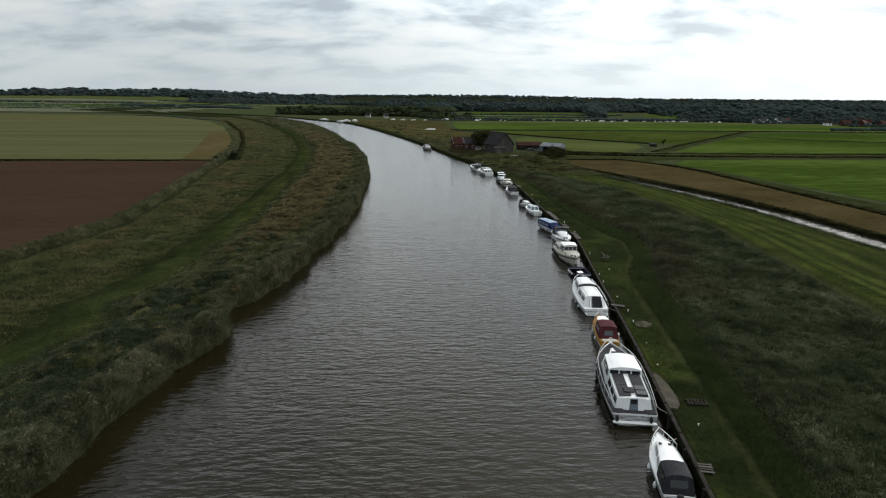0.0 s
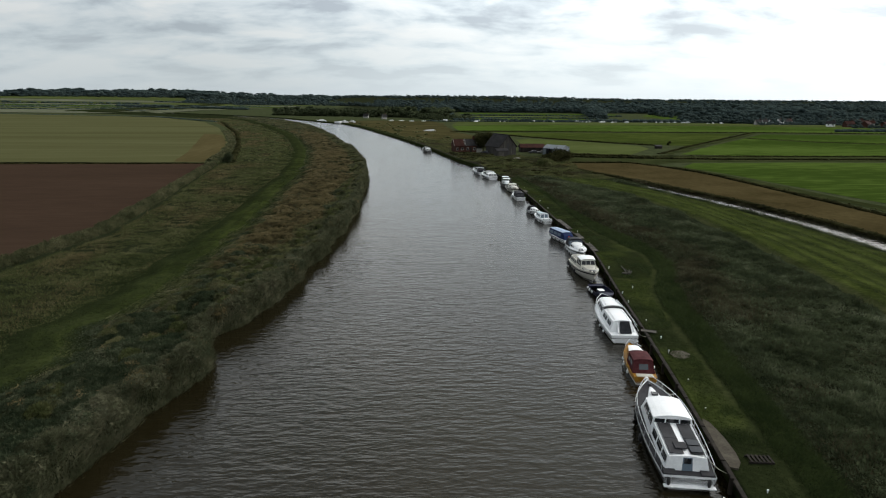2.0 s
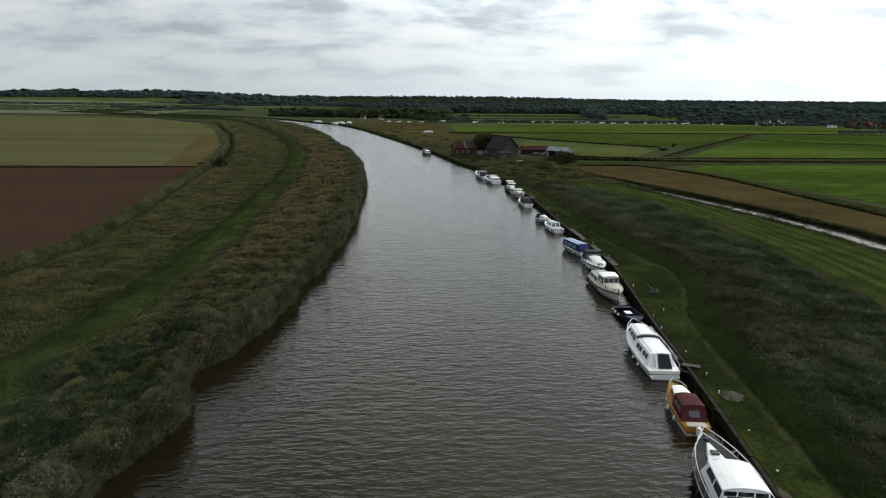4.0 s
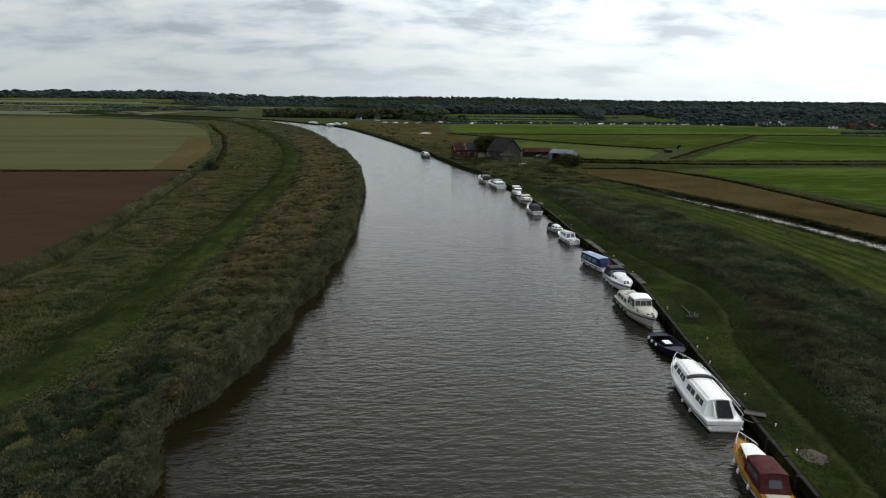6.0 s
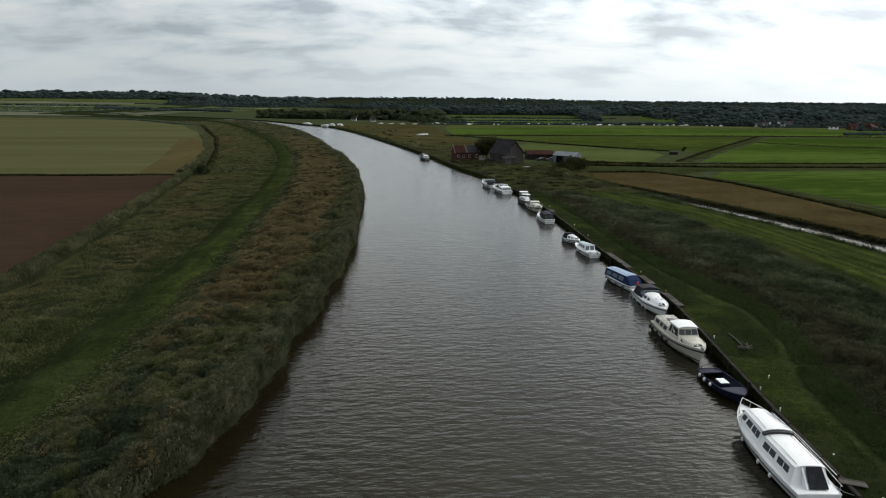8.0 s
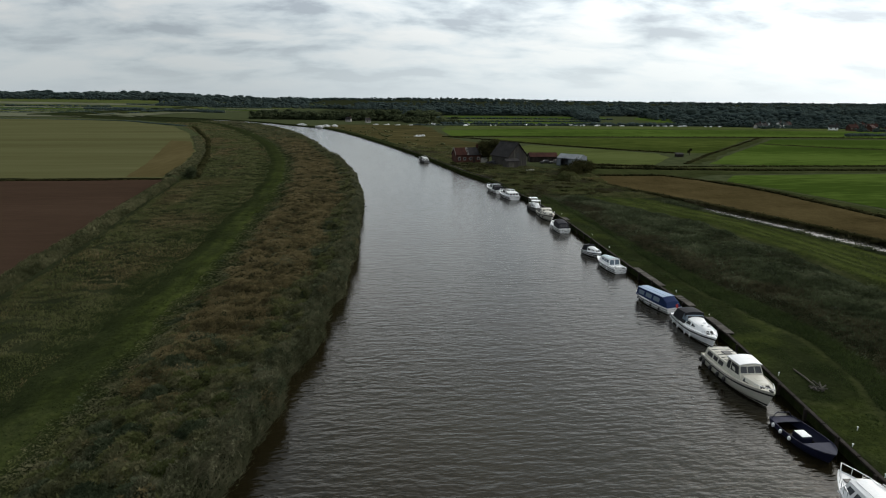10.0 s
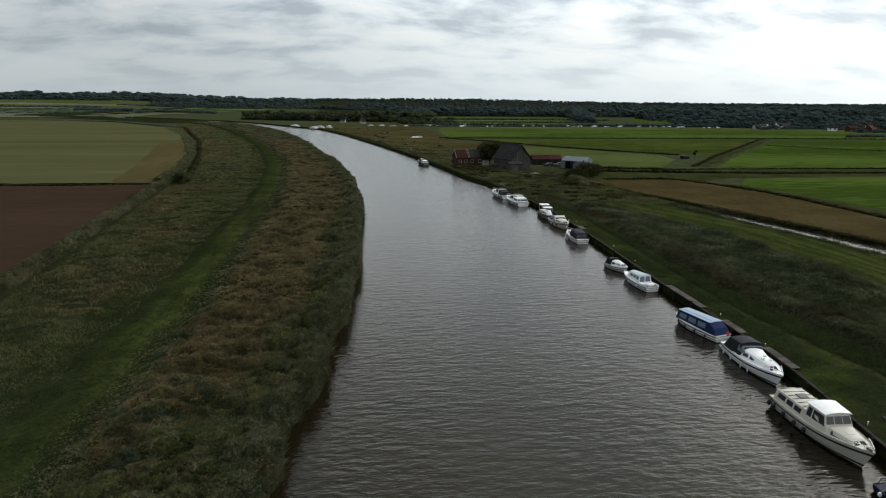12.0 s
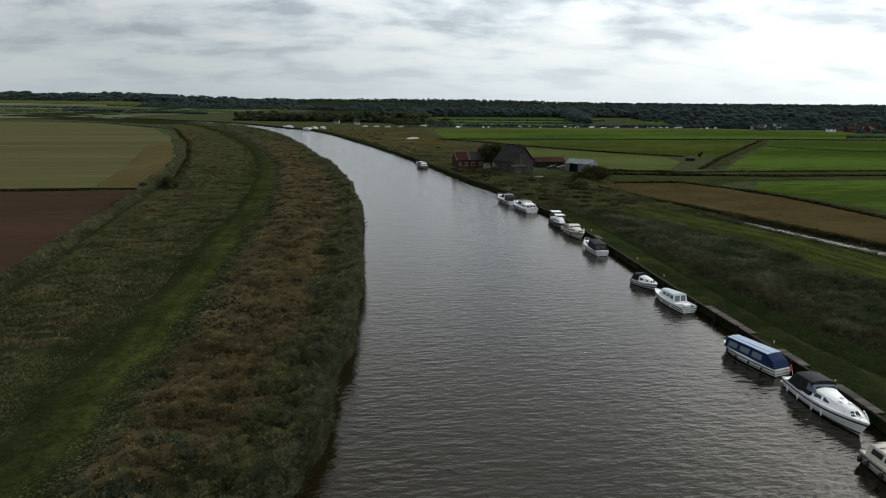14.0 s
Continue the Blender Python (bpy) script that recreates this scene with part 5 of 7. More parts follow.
def big_cruiser():
    b, h = new_boat("motor_cruiser", "large white motor cruiser with grey decks and a long cabin", (16.6, 38.55), (18.75, 50.0), 3.7, 0.95, 1.55, deck=GREYDECK, full=2.7)
    for v0, v1 in ((0.08, 0.40), (0.55, 0.80)):
        part("hull_stripe", h.mesh(bmesh.new(), v0, v1, 0.016, 3), BLACK, b, "broad black stripe on the hull")
    z = 0.93
    aft = House(0.6, 4.45, 1.34, 1.38, z, 0.85, 0.95, 0.86, 0.10, 0.12, 0)
    body = add_house(b, "aft_cabin", aft, WHITE, [("sides", [(0.06, 0.30), (0.36, 0.62), (0.68, 0.94)], 0.35, 0.82)])
    part("door", aft.pane(bmesh.new(), "back", 0.38, 0.62, 0.02, 1.0, 0.02), PALEGLASS, body, "grey door in the aft bulkhead")
    part("window", aft.pane(bmesh.new(), "back", 0.41, 0.59, 0.55, 0.95, 0.035), GLASS, body)
    for x0, x1 in ((-1.05, -0.20), (0.20, 1.05)):
        for y0, y1 in ((0.9, 2.5), (2.55, 4.3)):
            part("roof_panel", slab(bmesh.new(), [(x0, y0, z + 0.98 + 0.022 * y0), (x1, y0, z + 0.98 + 0.022 * y0), (x1, y1, z + 0.98 + 0.022 * y1), (x0, y1, z + 0.98 + 0.022 * y1)], 0.03), GREYDECK, body, "dark grey roof panel")
    hatch(b, -0.62, 0.12, 1.3, 2.05, z + 1.08, GREYDECK)
    wh = House(4.45, 7.9, 1.46, 1.34, z, 1.36, 1.2, 0.86, 0.20, 0.0, -0.75, z + 0.15)
    add_house(b, "wheelhouse", wh, WHITE, [("sides", [(0.04, 0.40), (0.46, 0.86)], 0.52, 0.92), ("front", [(0.03, 0.32), (0.35, 0.65), (0.68, 0.97)], 0.5, 0.93), ("back", [(0.04, 0.3), (0.34, 0.66), (0.70, 0.96)], 0.76, 0.97)], roof=WHITE)
    fore = House(7.7, 10.75, 1.0, 0.10, z + 0.18, 0.32, 0.12, 0.85, 0.06, 0, -0.15, z + 0.42)
    add_house(b, "fore_cabin", fore, WHITE, [("sides", [(0.1, 0.28), (0.34, 0.5)], 0.3, 0.8)])
    part("foredeck_mat", fore.roof(bmesh.new(), over=-0.2, lift=0.01, thick=0.02, u0=0.08, u1=0.42), GREYDECK, b, "dark grey deck mat")
    part("fore_hatch", box(bmesh.new(), -0.24, 0.24, 9.1, 9.55, 1.52, 1.64, 0.02), GLASS, b)
    for x in (-1.02, 1.02):
        part("roof_edge", tube(bmesh.new(), [(x * 1.12, 0.75, z + 0.93), (x * 1.16, 4.4, z + 1.03)], 0.05, 6), WHITE, b, "white edge of the aft roof")
    for y0 in (1.0, 1.75):
        part("solar_panel", slab(bmesh.new(), [(0.25, y0, z + 1.06 + 0.022 * y0), (0.98, y0, z + 1.06 + 0.022 * y0), (0.98, y0 + 0.62, z + 1.075 + 0.022 * y0), (0.25, y0 + 0.62, z + 1.075 + 0.022 * y0)], 0.03), GLASS, b, "dark glossy panel on the roof")
    part("anchor_windlass", box(bmesh.new(), -0.12, 0.12, 10.75, 11.05, 1.35, 1.62, 0.03), BLACK, b)
    rail(b, h, 0.05, 0.995, 0.55, 9)
    for x0, x1 in ((-1.5, -0.75), (0.75, 1.5)):
        part("deck_locker", box(bmesh.new(), x0, x1, 0.08, 0.68, z - 0.02, z + 0.10, 0.02), GREYDECK, b)
    part("stern_step", box(bmesh.new(), -1.55, 1.55, -0.32, 0.02, 0.30, 0.38, 0.02), WHITE, b)
    for x in (-1.25, 1.15):
        f = bmesh.new()
        bmesh.ops.create_uvsphere(f, u_segments=10, v_segments=8, radius=1, matrix=Matrix.Translation((x, -0.12, 0.62)) @ Matrix.Diagonal((0.12, 0.12, 0.3, 1)))
        part("fender", f, BLACK, b, "black rubber fender", True)
    for s in (0.45, 0.7, 0.76):
        fender(b, h, s, -1, BLACK, 0.17, 0.7, 0.5)
    for s in (0.15, 0.85):
        mooring(b, h, s, 1, (0.9, 0.8 if s > 0.5 else -0.6, -0.4))


def small_cruiser():
    b, h = new_boat("cabin_cruiser", "small white cabin cruiser with a black canopy", (15.75, 29.7), (17.05, 35.75), 2.1, 0.75, 1.15)
    add_house(b, "cabin", House(2.0, 5.0, 0.88, 0.50, 0.74, 0.75, 0.5, 0.82, 0.10, 0, -0.35, 0.95), WHITE, [("sides", [(0.08, 0.42), (0.5, 0.85)], 0.35, 0.8)])
    for x in (-0.3, 0.3):
        hatch(b, x - 0.1, x + 0.1, 4.1, 4.3, 1.56, GLASS, "vent")
    add_house(b, "canopy", House(0.15, 2.05, 0.92, 0.90, 0.72, 0.95, 0.95, 0.84, 0.14, 0.35, 0), DARKCANVAS, [("sides", [(0.15, 0.85)], 0.4, 0.85), ("back", [(0.2, 0.8)], 0.4, 0.85)])
    rail(b, h, 0.72, 0.995, 0.5, 4)
    part("outboard_motor", box(bmesh.new(), -0.16, 0.16, -0.35, -0.02, 0.35, 1.0, 0.05), BLACK, b)
    for s in (0.25, 0.55):
        fender(b, h, s, -1)
    mooring(b, h, 0.9, 1, (0.8, 0.5, -0.2))


def orange_cruiser():
    b, h = new_boat("wooden_cruiser", "varnished orange wooden cruiser with maroon canopy and white hull", (19.55, 52.0), (20.55, 58.3), 2.15, 0.72, 1.1, band=None, hull_mat=VARNISH, deck=VARNISH, boot=None)
    part("lower_hull", h.mesh(bmesh.new(), 0.02, 0.62, 0.014, 4), WHITE, b, "white lower hull")
    add_house(b, "cabin", House(3.1, 5.0, 0.86, 0.5, 0.78, 0.62, 0.45, 0.85, 0.08, 0, -0.15, 0.95), VARNISH, [("sides", [(0.1, 0.42), (0.52, 0.84)], 0.3, 0.8)], roof=WHITE)
    add_house(b, "canopy", House(0.75, 3.15, 0.93, 0.9, 0.72, 0.95, 0.9, 0.85, 0.12, 0.45, 0), MAROON, [("back", [(0.28, 0.72)], 0.3, 0.75), ("sides", [(0.2, 0.5), (0.56, 0.86)], 0.42, 0.78)], roof=MAROON, glass=GREYGLASS)
    part("engine_box", box(bmesh.new(), -0.7, 0.7, 0.08, 0.65, 0.6, 0.78, 0.03), CREAM, b, "cream engine box")
    part("outboard_motor", box(bmesh.new(), -0.15, 0.15, -0.45, -0.05, 0.25, 0.85, 0.05), WHITE, b, "white outboard motor")
    rail(b, h, 0.78, 0.99, 0.45, 3)
    for s in (0.3, 0.55, 0.72):
        fender(b, h, s, -1, WHITE, 0.1, 0.42)
    for s in (0.35, 0.6):
        fender(b, h, s, 1, WHITE, 0.13, 0.3, 0.9)


def long_cruiser():
    b, h = new_boat("river_cruiser", "long white river cruiser with stepped roof and navy aft curtain", (21.05, 60.55), (21.95, 70.1), 3.05, 0.85, 1.45, full=3.0, band=None)
    z = 0.84
    aft = House(0.95, 4.85, 1.22, 1.26, z, 0.95, 1.0, 0.74, 0.14, 0.3, 0)
    body = add_house(b, "aft_cabin", aft, WHITE, [("sides", [(0.12, 0.26), (0.28, 0.44), (0.52, 0.68), (0.70, 0.88)], 0.40, 0.80)], roof=WHITE, glass=GREYGLASS)
    part("door_curtain", slab(bmesh.new(), [(-0.34, 0.42, z + 0.06), (0.78, 0.42, z + 0.06), (0.66, 1.22, z + 1.04), (-0.26, 1.22, z + 1.04)], 0.04), DARKCANVAS, body, "navy curtain over the aft door")
    for x0, x1 in ((-0.44, -0.34), (0.76, 0.88)):
        part("door_cheek", slab(bmesh.new(), [(x0, 0.9, z - 0.02), (x0, 0.4, z - 0.02), (x0, 0.42, z + 0.1), (x0, 1.2, z + 1.0)], x1 - x0), WHITE, body)
    fore = House(4.85, 8.2, 1.26, 0.95, z, 1.25, 0.95, 0.74, 0.14, 0.0, -0.5, z + 0.2)
    add_house(b, "fore_cabin", fore, WHITE, [("sides", [(0.07, 0.22), (0.24, 0.40), (0.45, 0.68), (0.76, 0.92)], 0.44, 0.82), ("front", [(0.08, 0.46), (0.54, 0.92)], 0.3, 0.88)], roof=WHITE, glass=GREYGLASS)
    for hs in (aft, fore):
        for s in (-1, 1):
            a, c = hs.corner(0, s, 1), hs.corner(1, s, 1)
            k = Vector((-s * 0.22, 0, 0.15))
            part("roof_rail", tube(bmesh.new(), [a.lerp(c, 0.06) + k, a.lerp(c, 0.5) + k + Vector((0, 0, 0.05)), a.lerp(c, 0.94) + k], 0.022), STEEL, b, "thin grab rail on the roof")
    part("roof_band", aft.roof(bmesh.new(), over=0.07, lift=0.06, thick=0.16, u0=0.955, u1=0.985), BLACK, b, "black edge between the roofs")
    rail(b, h, 0.74, 0.995, 0.6, 5)
    hatch(b, -0.25, 0.25, 8.5, 8.9, 1.32, GLASS)
    part("side_rail", tube(bmesh.new(), [(1.25, 0.6, z + 0.9), (1.3, 4.5, z + 1.05), (1.1, 7.5, z + 1.15)], 0.025), STEEL, b)
    part("boat_hook", tube(bmesh.new(), [(0.95, 1.5, z + 1.22), (0.95, 4.4, z + 1.27)], 0.02), BLACK, b)
    part("handrail", tube(bmesh.new(), [h.point(k / 10, 1, 1) + Vector((-0.05, 0, 0.55)) for k in range(8)], 0.018), STEEL, b, "thin steel handrail")
    for k in range(5):
        p = h.point(0.02 + k * 0.165, 1, 1)
        part("rail_post", tube(bmesh.new(), [p + Vector((-0.05, 0, 0)), p + Vector((-0.05, 0, 0.55))], 0.015), STEEL, b)
    part("hull_line", h.mesh(bmesh.new(), 0.71, 0.79, 0.045, 1), BLACK, b, "dark line along the hull")
    for s in (0.3, 0.46, 0.74):
        fender(b, h, s, -1, WHITE, 0.10, 0.34, 0.45)
    for x in (-1.1, 1.2):
        f = bmesh.new()
        bmesh.ops.create_uvsphere(f, u_segments=10, v_segments=8, radius=0.10, matrix=Matrix.Translation((x, -0.08, 0.32)))
        part("fender", f, WHITE, b, "", True)
    mooring(b, h, 0.1, 1, (0.9, -0.8, -0.2))
    mooring(b, h, 0.93, 1, (1.6, 0.9, -0.5))


def open_boat():
    b, h = new_boat("open_workboat", "open navy blue workboat with a white engine box", (23.85, 77.9), (23.75, 72.4), 2.25, 0.55, 0.85, full=3.4, hull_mat=NAVY, band=None, deck=NAVY, boot=None, transom=0.8, deck_range=(0.68, 1))
    part("floor", h.mesh(bmesh.new(), 0.0, 0.5, -0.05, 3), NAVY, b)
    part("stern_deck", h.deck(bmesh.new(), 0, 0.14), NAVY, b)
    part("thwart", box(bmesh.new(), -1.0, 1.0, 3.4, 3.75, 0.36, 0.42), NAVY, b)
    part("engine_box", box(bmesh.new(), -0.42, 0.42, 1.9, 2.9, 0.05, 0.55, 0.04), NAVY, b)
    part("engine_box_lid", box(bmesh.new(), -0.36, 0.36, 1.95, 2.85, 0.55, 0.60, 0.02), WHITE, b, "white box lid")
    for side in (-1, 1):
        part("gunwale_cap", tube(bmesh.new(), [h.point(k / 12, 1, side) for k in range(12)], 0.035), NAVY, b)
    part("bow_cap", h.deck(bmesh.new(), 0.9, 0.99, -0.02), NAVY, b)
    for s in (0.15, 0.32, 0.5):
        fender(b, h, s, 1, WHITE, 0.12, 0.34, 0.8)
    part("stern_bar", tube(bmesh.new(), [(-0.8, 0.15, 0.5), (-0.5, 0.1, 0.95), (0.5, 0.1, 0.95), (0.8, 0.15, 0.5)], 0.03), NAVY, b)


def cream_cruiser():
    b, h = new_boat("cream_cruiser", "cream cabin cruiser with white wheelhouse roof and black fenders", (24.75, 88.5), (24.35, 79.5), 2.95, 0.95, 1.5, hull_mat=CREAM, deck=CREAM, full=2.5)
    z = 0.94
    add_house(b, "aft_cabin", House(0.35, 3.7, 1.12, 1.15, z, 0.72, 0.75, 0.86, 0.10, 0.1, 0), CREAM, [("sides", [(0.1, 0.36), (0.42, 0.62), (0.68, 0.9)], 0.3, 0.8)])
    hatch(b, -0.35, 0.35, 1.6, 2.3, z + 0.86, GREYCOVER)
    for k in range(6):
        part("roof_rib", box(bmesh.new(), -0.95, 0.95, 0.55 + k * 0.55, 0.6 + k * 0.55, z + 0.80, z + 0.835 + 0.003 * k), GREYCOVER, b, "grey rib across the roof")
    wh = House(3.7, 6.1, 1.2, 1.08, z, 1.35, 1.2, 0.82, 0.13, 0.25, -0.6, z + 0.1)
    add_house(b, "wheelhouse", wh, CREAM, [("sides", [(0.08, 0.3), (0.36, 0.92)], 0.4, 0.9), ("front", [(0.03, 0.32), (0.35, 0.65), (0.68, 0.97)], 0.54, 0.94)], roof=WHITE)
    part("wheelhouse_roof", wh.roof(bmesh.new(), over=0.1, lift=0.05, thick=0.06), WHITE, b, "thick white wheelhouse roof")
    tr = House(6.0, 7.95, 1.05, 0.55, z + 0.15, 0.5, 0.25, 0.8, 0.08, 0, -0.4, z + 0.35)
    add_house(b, "fore_cabin", tr, CREAM, [("sides", [(0.12, 0.5)], 0.25, 0.8), ("front", [(0.08, 0.44), (0.56, 0.92)], 0.15, 0.85)])
    hatch(b, -0.25, 0.25, 6.5, 7.0, z + 0.66, CREAM)
    rail(b, h, 0.84, 0.995, 0.28, 3)
    part("side_rail", tube(bmesh.new(), [(-1.1, 0.3, z + 0.55), (-1.3, 3.0, z + 0.55), (-1.35, 4.5, z + 0.5)], 0.02), STEEL, b)
    for s in (0.1, 0.25, 0.4, 0.52):
        fender(b, h, s, 1, BLACK, 0.16, 0.5, 0.6)
    fender(b, h, 0.03, 1, BLACK, 0.16, 0.5, 0.6)
    part("anchor", box(bmesh.new(), -0.1, 0.1, 8.35, 8.75, 1.45, 1.56, 0.03), BLACK, b)


def sport_cruiser():
    b, h = new_boat("sports_cruiser", "white sports cruiser with navy canopy and a red ensign", (27.1, 99.2), (26.35, 90.9), 2.7, 0.85, 1.25, full=2.2)
    z = 0.84
    tr = House(3.6, 7.1, 1.1, 0.42, z, 0.72, 0.30, 0.76, 0.12, 0, -0.35, z + 0.28)
    add_house(b, "fore_cabin", tr, WHITE, [("sides", [(0.05, 0.24), (0.30, 0.46)], 0.3, 0.75), ("front", [(0.05, 0.44), (0.56, 0.95)], 0.05, 0.9)])
    for x, y in ((-0.22, 5.2), (0.25, 5.7), (-0.25, 6.0)):
        hatch(b, x - 0.12, x + 0.12, y - 0.12, y + 0.12, 1.66 - (y - 5) * 0.06, WHITE, "vent")
    add_house(b, "windscreen", House(3.0, 3.95, 1.12, 0.98, z + 0.45, 0.62, 0.5, 0.86, 0.03, 0.05, -0.45), PALEGLASS, [("front", [(0.04, 0.48), (0.52, 0.96)], 0.1, 0.9)])
    add_house(b, "canopy", House(0.7, 3.35, 1.12, 1.1, z, 1.0, 1.18, 0.86, 0.16, 0.6, 0.05), DARKCANVAS)
    rail(b, h, 0.82, 0.995, 0.3, 3)
    part("flag_staff", tube(bmesh.new(), [(0.25, 0.1, 0.85), (0.25, -0.35, 1.75)], 0.02), WHITE, b)
    part("flag", slab(bmesh.new(), [(0.25, -0.3, 1.72), (0.22, -0.12, 1.35), (0.48, -0.05, 1.3), (0.52, -0.25, 1.66)], 0.01), RED, b, "drooping red flag")
    part("stern_platform", box(bmesh.new(), -1.0, 1.0, -0.4, 0.02, 0.25, 0.32, 0.02), WHITE, b)
    for s in (0.12, 0.3, 0.52, 0.64):
        fender(b, h, s, 1, WHITE, 0.08, 0.55, 0.45)
    part("deck_inlay", h.deck(bmesh.new(), 0.06, 0.3, 0.01), BLACK, b)


def blue_boat():
    b, h = new_boat("canopied_day_boat", "white day boat with blue canopy, long windows and pale blue roof", (27.35, 100.95), (25.75, 107.3), 2.25, 0.72, 0.85, full=3.2, transom=0.9)
    z = 0.70
    hs = House(1.1, 5.75, 0.98, 0.8, z, 0.95, 0.88, 0.84, 0.10, 0, -0.15)
    body = add_house(b, "canopy", hs, BLUE, [("sides", [(0.10, 0.33), (0.40, 0.63), (0.70, 0.92)], 0.28, 0.82), ("front", [(0.1, 0.9)], 0.3, 0.85)], glass=PALEGLASS)
    for k, (x0, x1) in enumerate(((0.0, 0.32), (0.345, 0.655), (0.68, 1.0))):
        l, m = hs.corner(0, -1, 1), hs.corner(0, 1, 1)
        p, q = hs.corner(1, -1, 1), hs.corner(1, 1, 1)
        up = Vector((0, 0, 0.08 + (0.03 if k == 1 else 0)))
        part("roof_panel", slab(bmesh.new(), [l.lerp(m, x0) + up, l.lerp(m, x1) + up, p.lerp(q, x1) + up, p.lerp(q, x0) + up], 0.04), PALEBLUE, body, "pale blue roof panel")
    add_house(b, "stern_canopy", House(0.12, 1.15, 1.0, 0.98, z, 0.55, 0.98, 0.84, 0.10, 0.3, 0), BLUE)
    part("hull_stripe", h.mesh(bmesh.new(), 0.52, 0.60, 0.03, 1), BLACK, b)
    for s in (0.2, 0.42, 0.64, 0.86):
        fender(b, h, s, -1, BLACK, 0.1, 0.34, 0.62)


def pale_roof_boat():
    b, h = new_boat("cabin_boat", "white cabin boat with grey-blue roof and open stern", (27.65, 116.8), (26.85, 123.5), 2.15, 0.72, 0.95)
    z = 0.70
    add_house(b, "cabin", House(1.75, 5.2, 0.92, 0.6, z, 0.95, 0.62, 0.85, 0.12, 0.1, -0.5, z + 0.12), WHITE, [("sides", [(0.06, 0.26), (0.32, 0.52), (0.58, 0.8)], 0.42, 0.85), ("back", [(0.08, 0.46), (0.54, 0.92)], 0.2, 0.9), ("front", [(0.1, 0.9)], 0.3, 0.85)], roof=SKYBLUE, glass=PALEGLASS)
    part("engine_box", box(bmesh.new(), -0.45, 0.45, 0.3, 1.0, 0.6, 0.95, 0.04), WHITE, b)
    for side in (-1, 1):
        part("cockpit_coaming", box(bmesh.new(), side * 0.88 - 0.05, side * 0.88 + 0.05, 0.1, 1.75, 0.68, 0.86), WHITE, b)
    part("hull_stripe", h.mesh(bmesh.new(), 0.52, 0.64, 0.02, 1), BLACK, b)
    part("cockpit_floor", box(bmesh.new(), -0.8, 0.8, 0.1, 1.7, 0.68, 0.71), GREYDECK, b)
    for s in (0.3, 0.6):
        fender(b, h, s, -1, WHITE, 0.09, 0.4)


def tiny_cruiser():
    b, h = new_boat("pocket_cruiser", "tiny white cabin boat with black canopy over the cockpit", (26.95, 129.2), (28.0, 125.1), 1.9, 0.65, 0.9)
    add_house(b, "cabin", House(1.5, 3.5, 0.78, 0.4, 0.64, 0.6, 0.35, 0.8, 0.12, 0, -0.3, 0.8), WHITE, [("sides", [(0.1, 0.4), (0.52, 0.82)], 0.3, 0.8), ("front", [(0.08, 0.42), (0.58, 0.92)], 0.15, 0.85)])
    part("hull_stripe", h.mesh(bmesh.new(), 0.52, 0.66, 0.02, 1), BLACK, b)
    add_house(b, "canopy", House(0.2, 1.55, 0.8, 0.78, 0.62, 0.75, 0.95, 0.85, 0.1, 0.3, 0), DARKCANVAS)
    part("outboard_motor", box(bmesh.new(), -0.13, 0.13, -0.35, -0.02, 0.3, 0.85, 0.04), BLACK, b)


def dark_canopy_boat():
    b, h = new_boat("cockpit_cruiser", "white cruiser with dark canopy over the stern cockpit", (27.9, 142.5), (27.6, 149.3), 2.45, 0.85, 1.1)
    add_house(b, "fore_cabin", House(3.2, 5.7, 1.0, 0.5, 0.84, 0.62, 0.35, 0.8, 0.1, 0, -0.3, 1.0), WHITE, [("sides", [(0.1, 0.4), (0.5, 0.8)], 0.3, 0.8)])
    add_house(b, "canopy", House(0.5, 3.3, 1.05, 1.02, 0.82, 0.85, 1.1, 0.86, 0.14, 0.4, 0), DARKCANVAS, [("back", [(0.1, 0.45), (0.55, 0.9)], 0.3, 0.85)])
    part("hull_stripe", h.mesh(bmesh.new(), 0.5, 0.62, 0.02, 1), BLACK, b)
    for s in (0.75, 0.85):
        fender(b, h, s, -1, WHITE, 0.16, 0.7)
    rail(b, h, 0.75, 0.99, 0.4, 3)


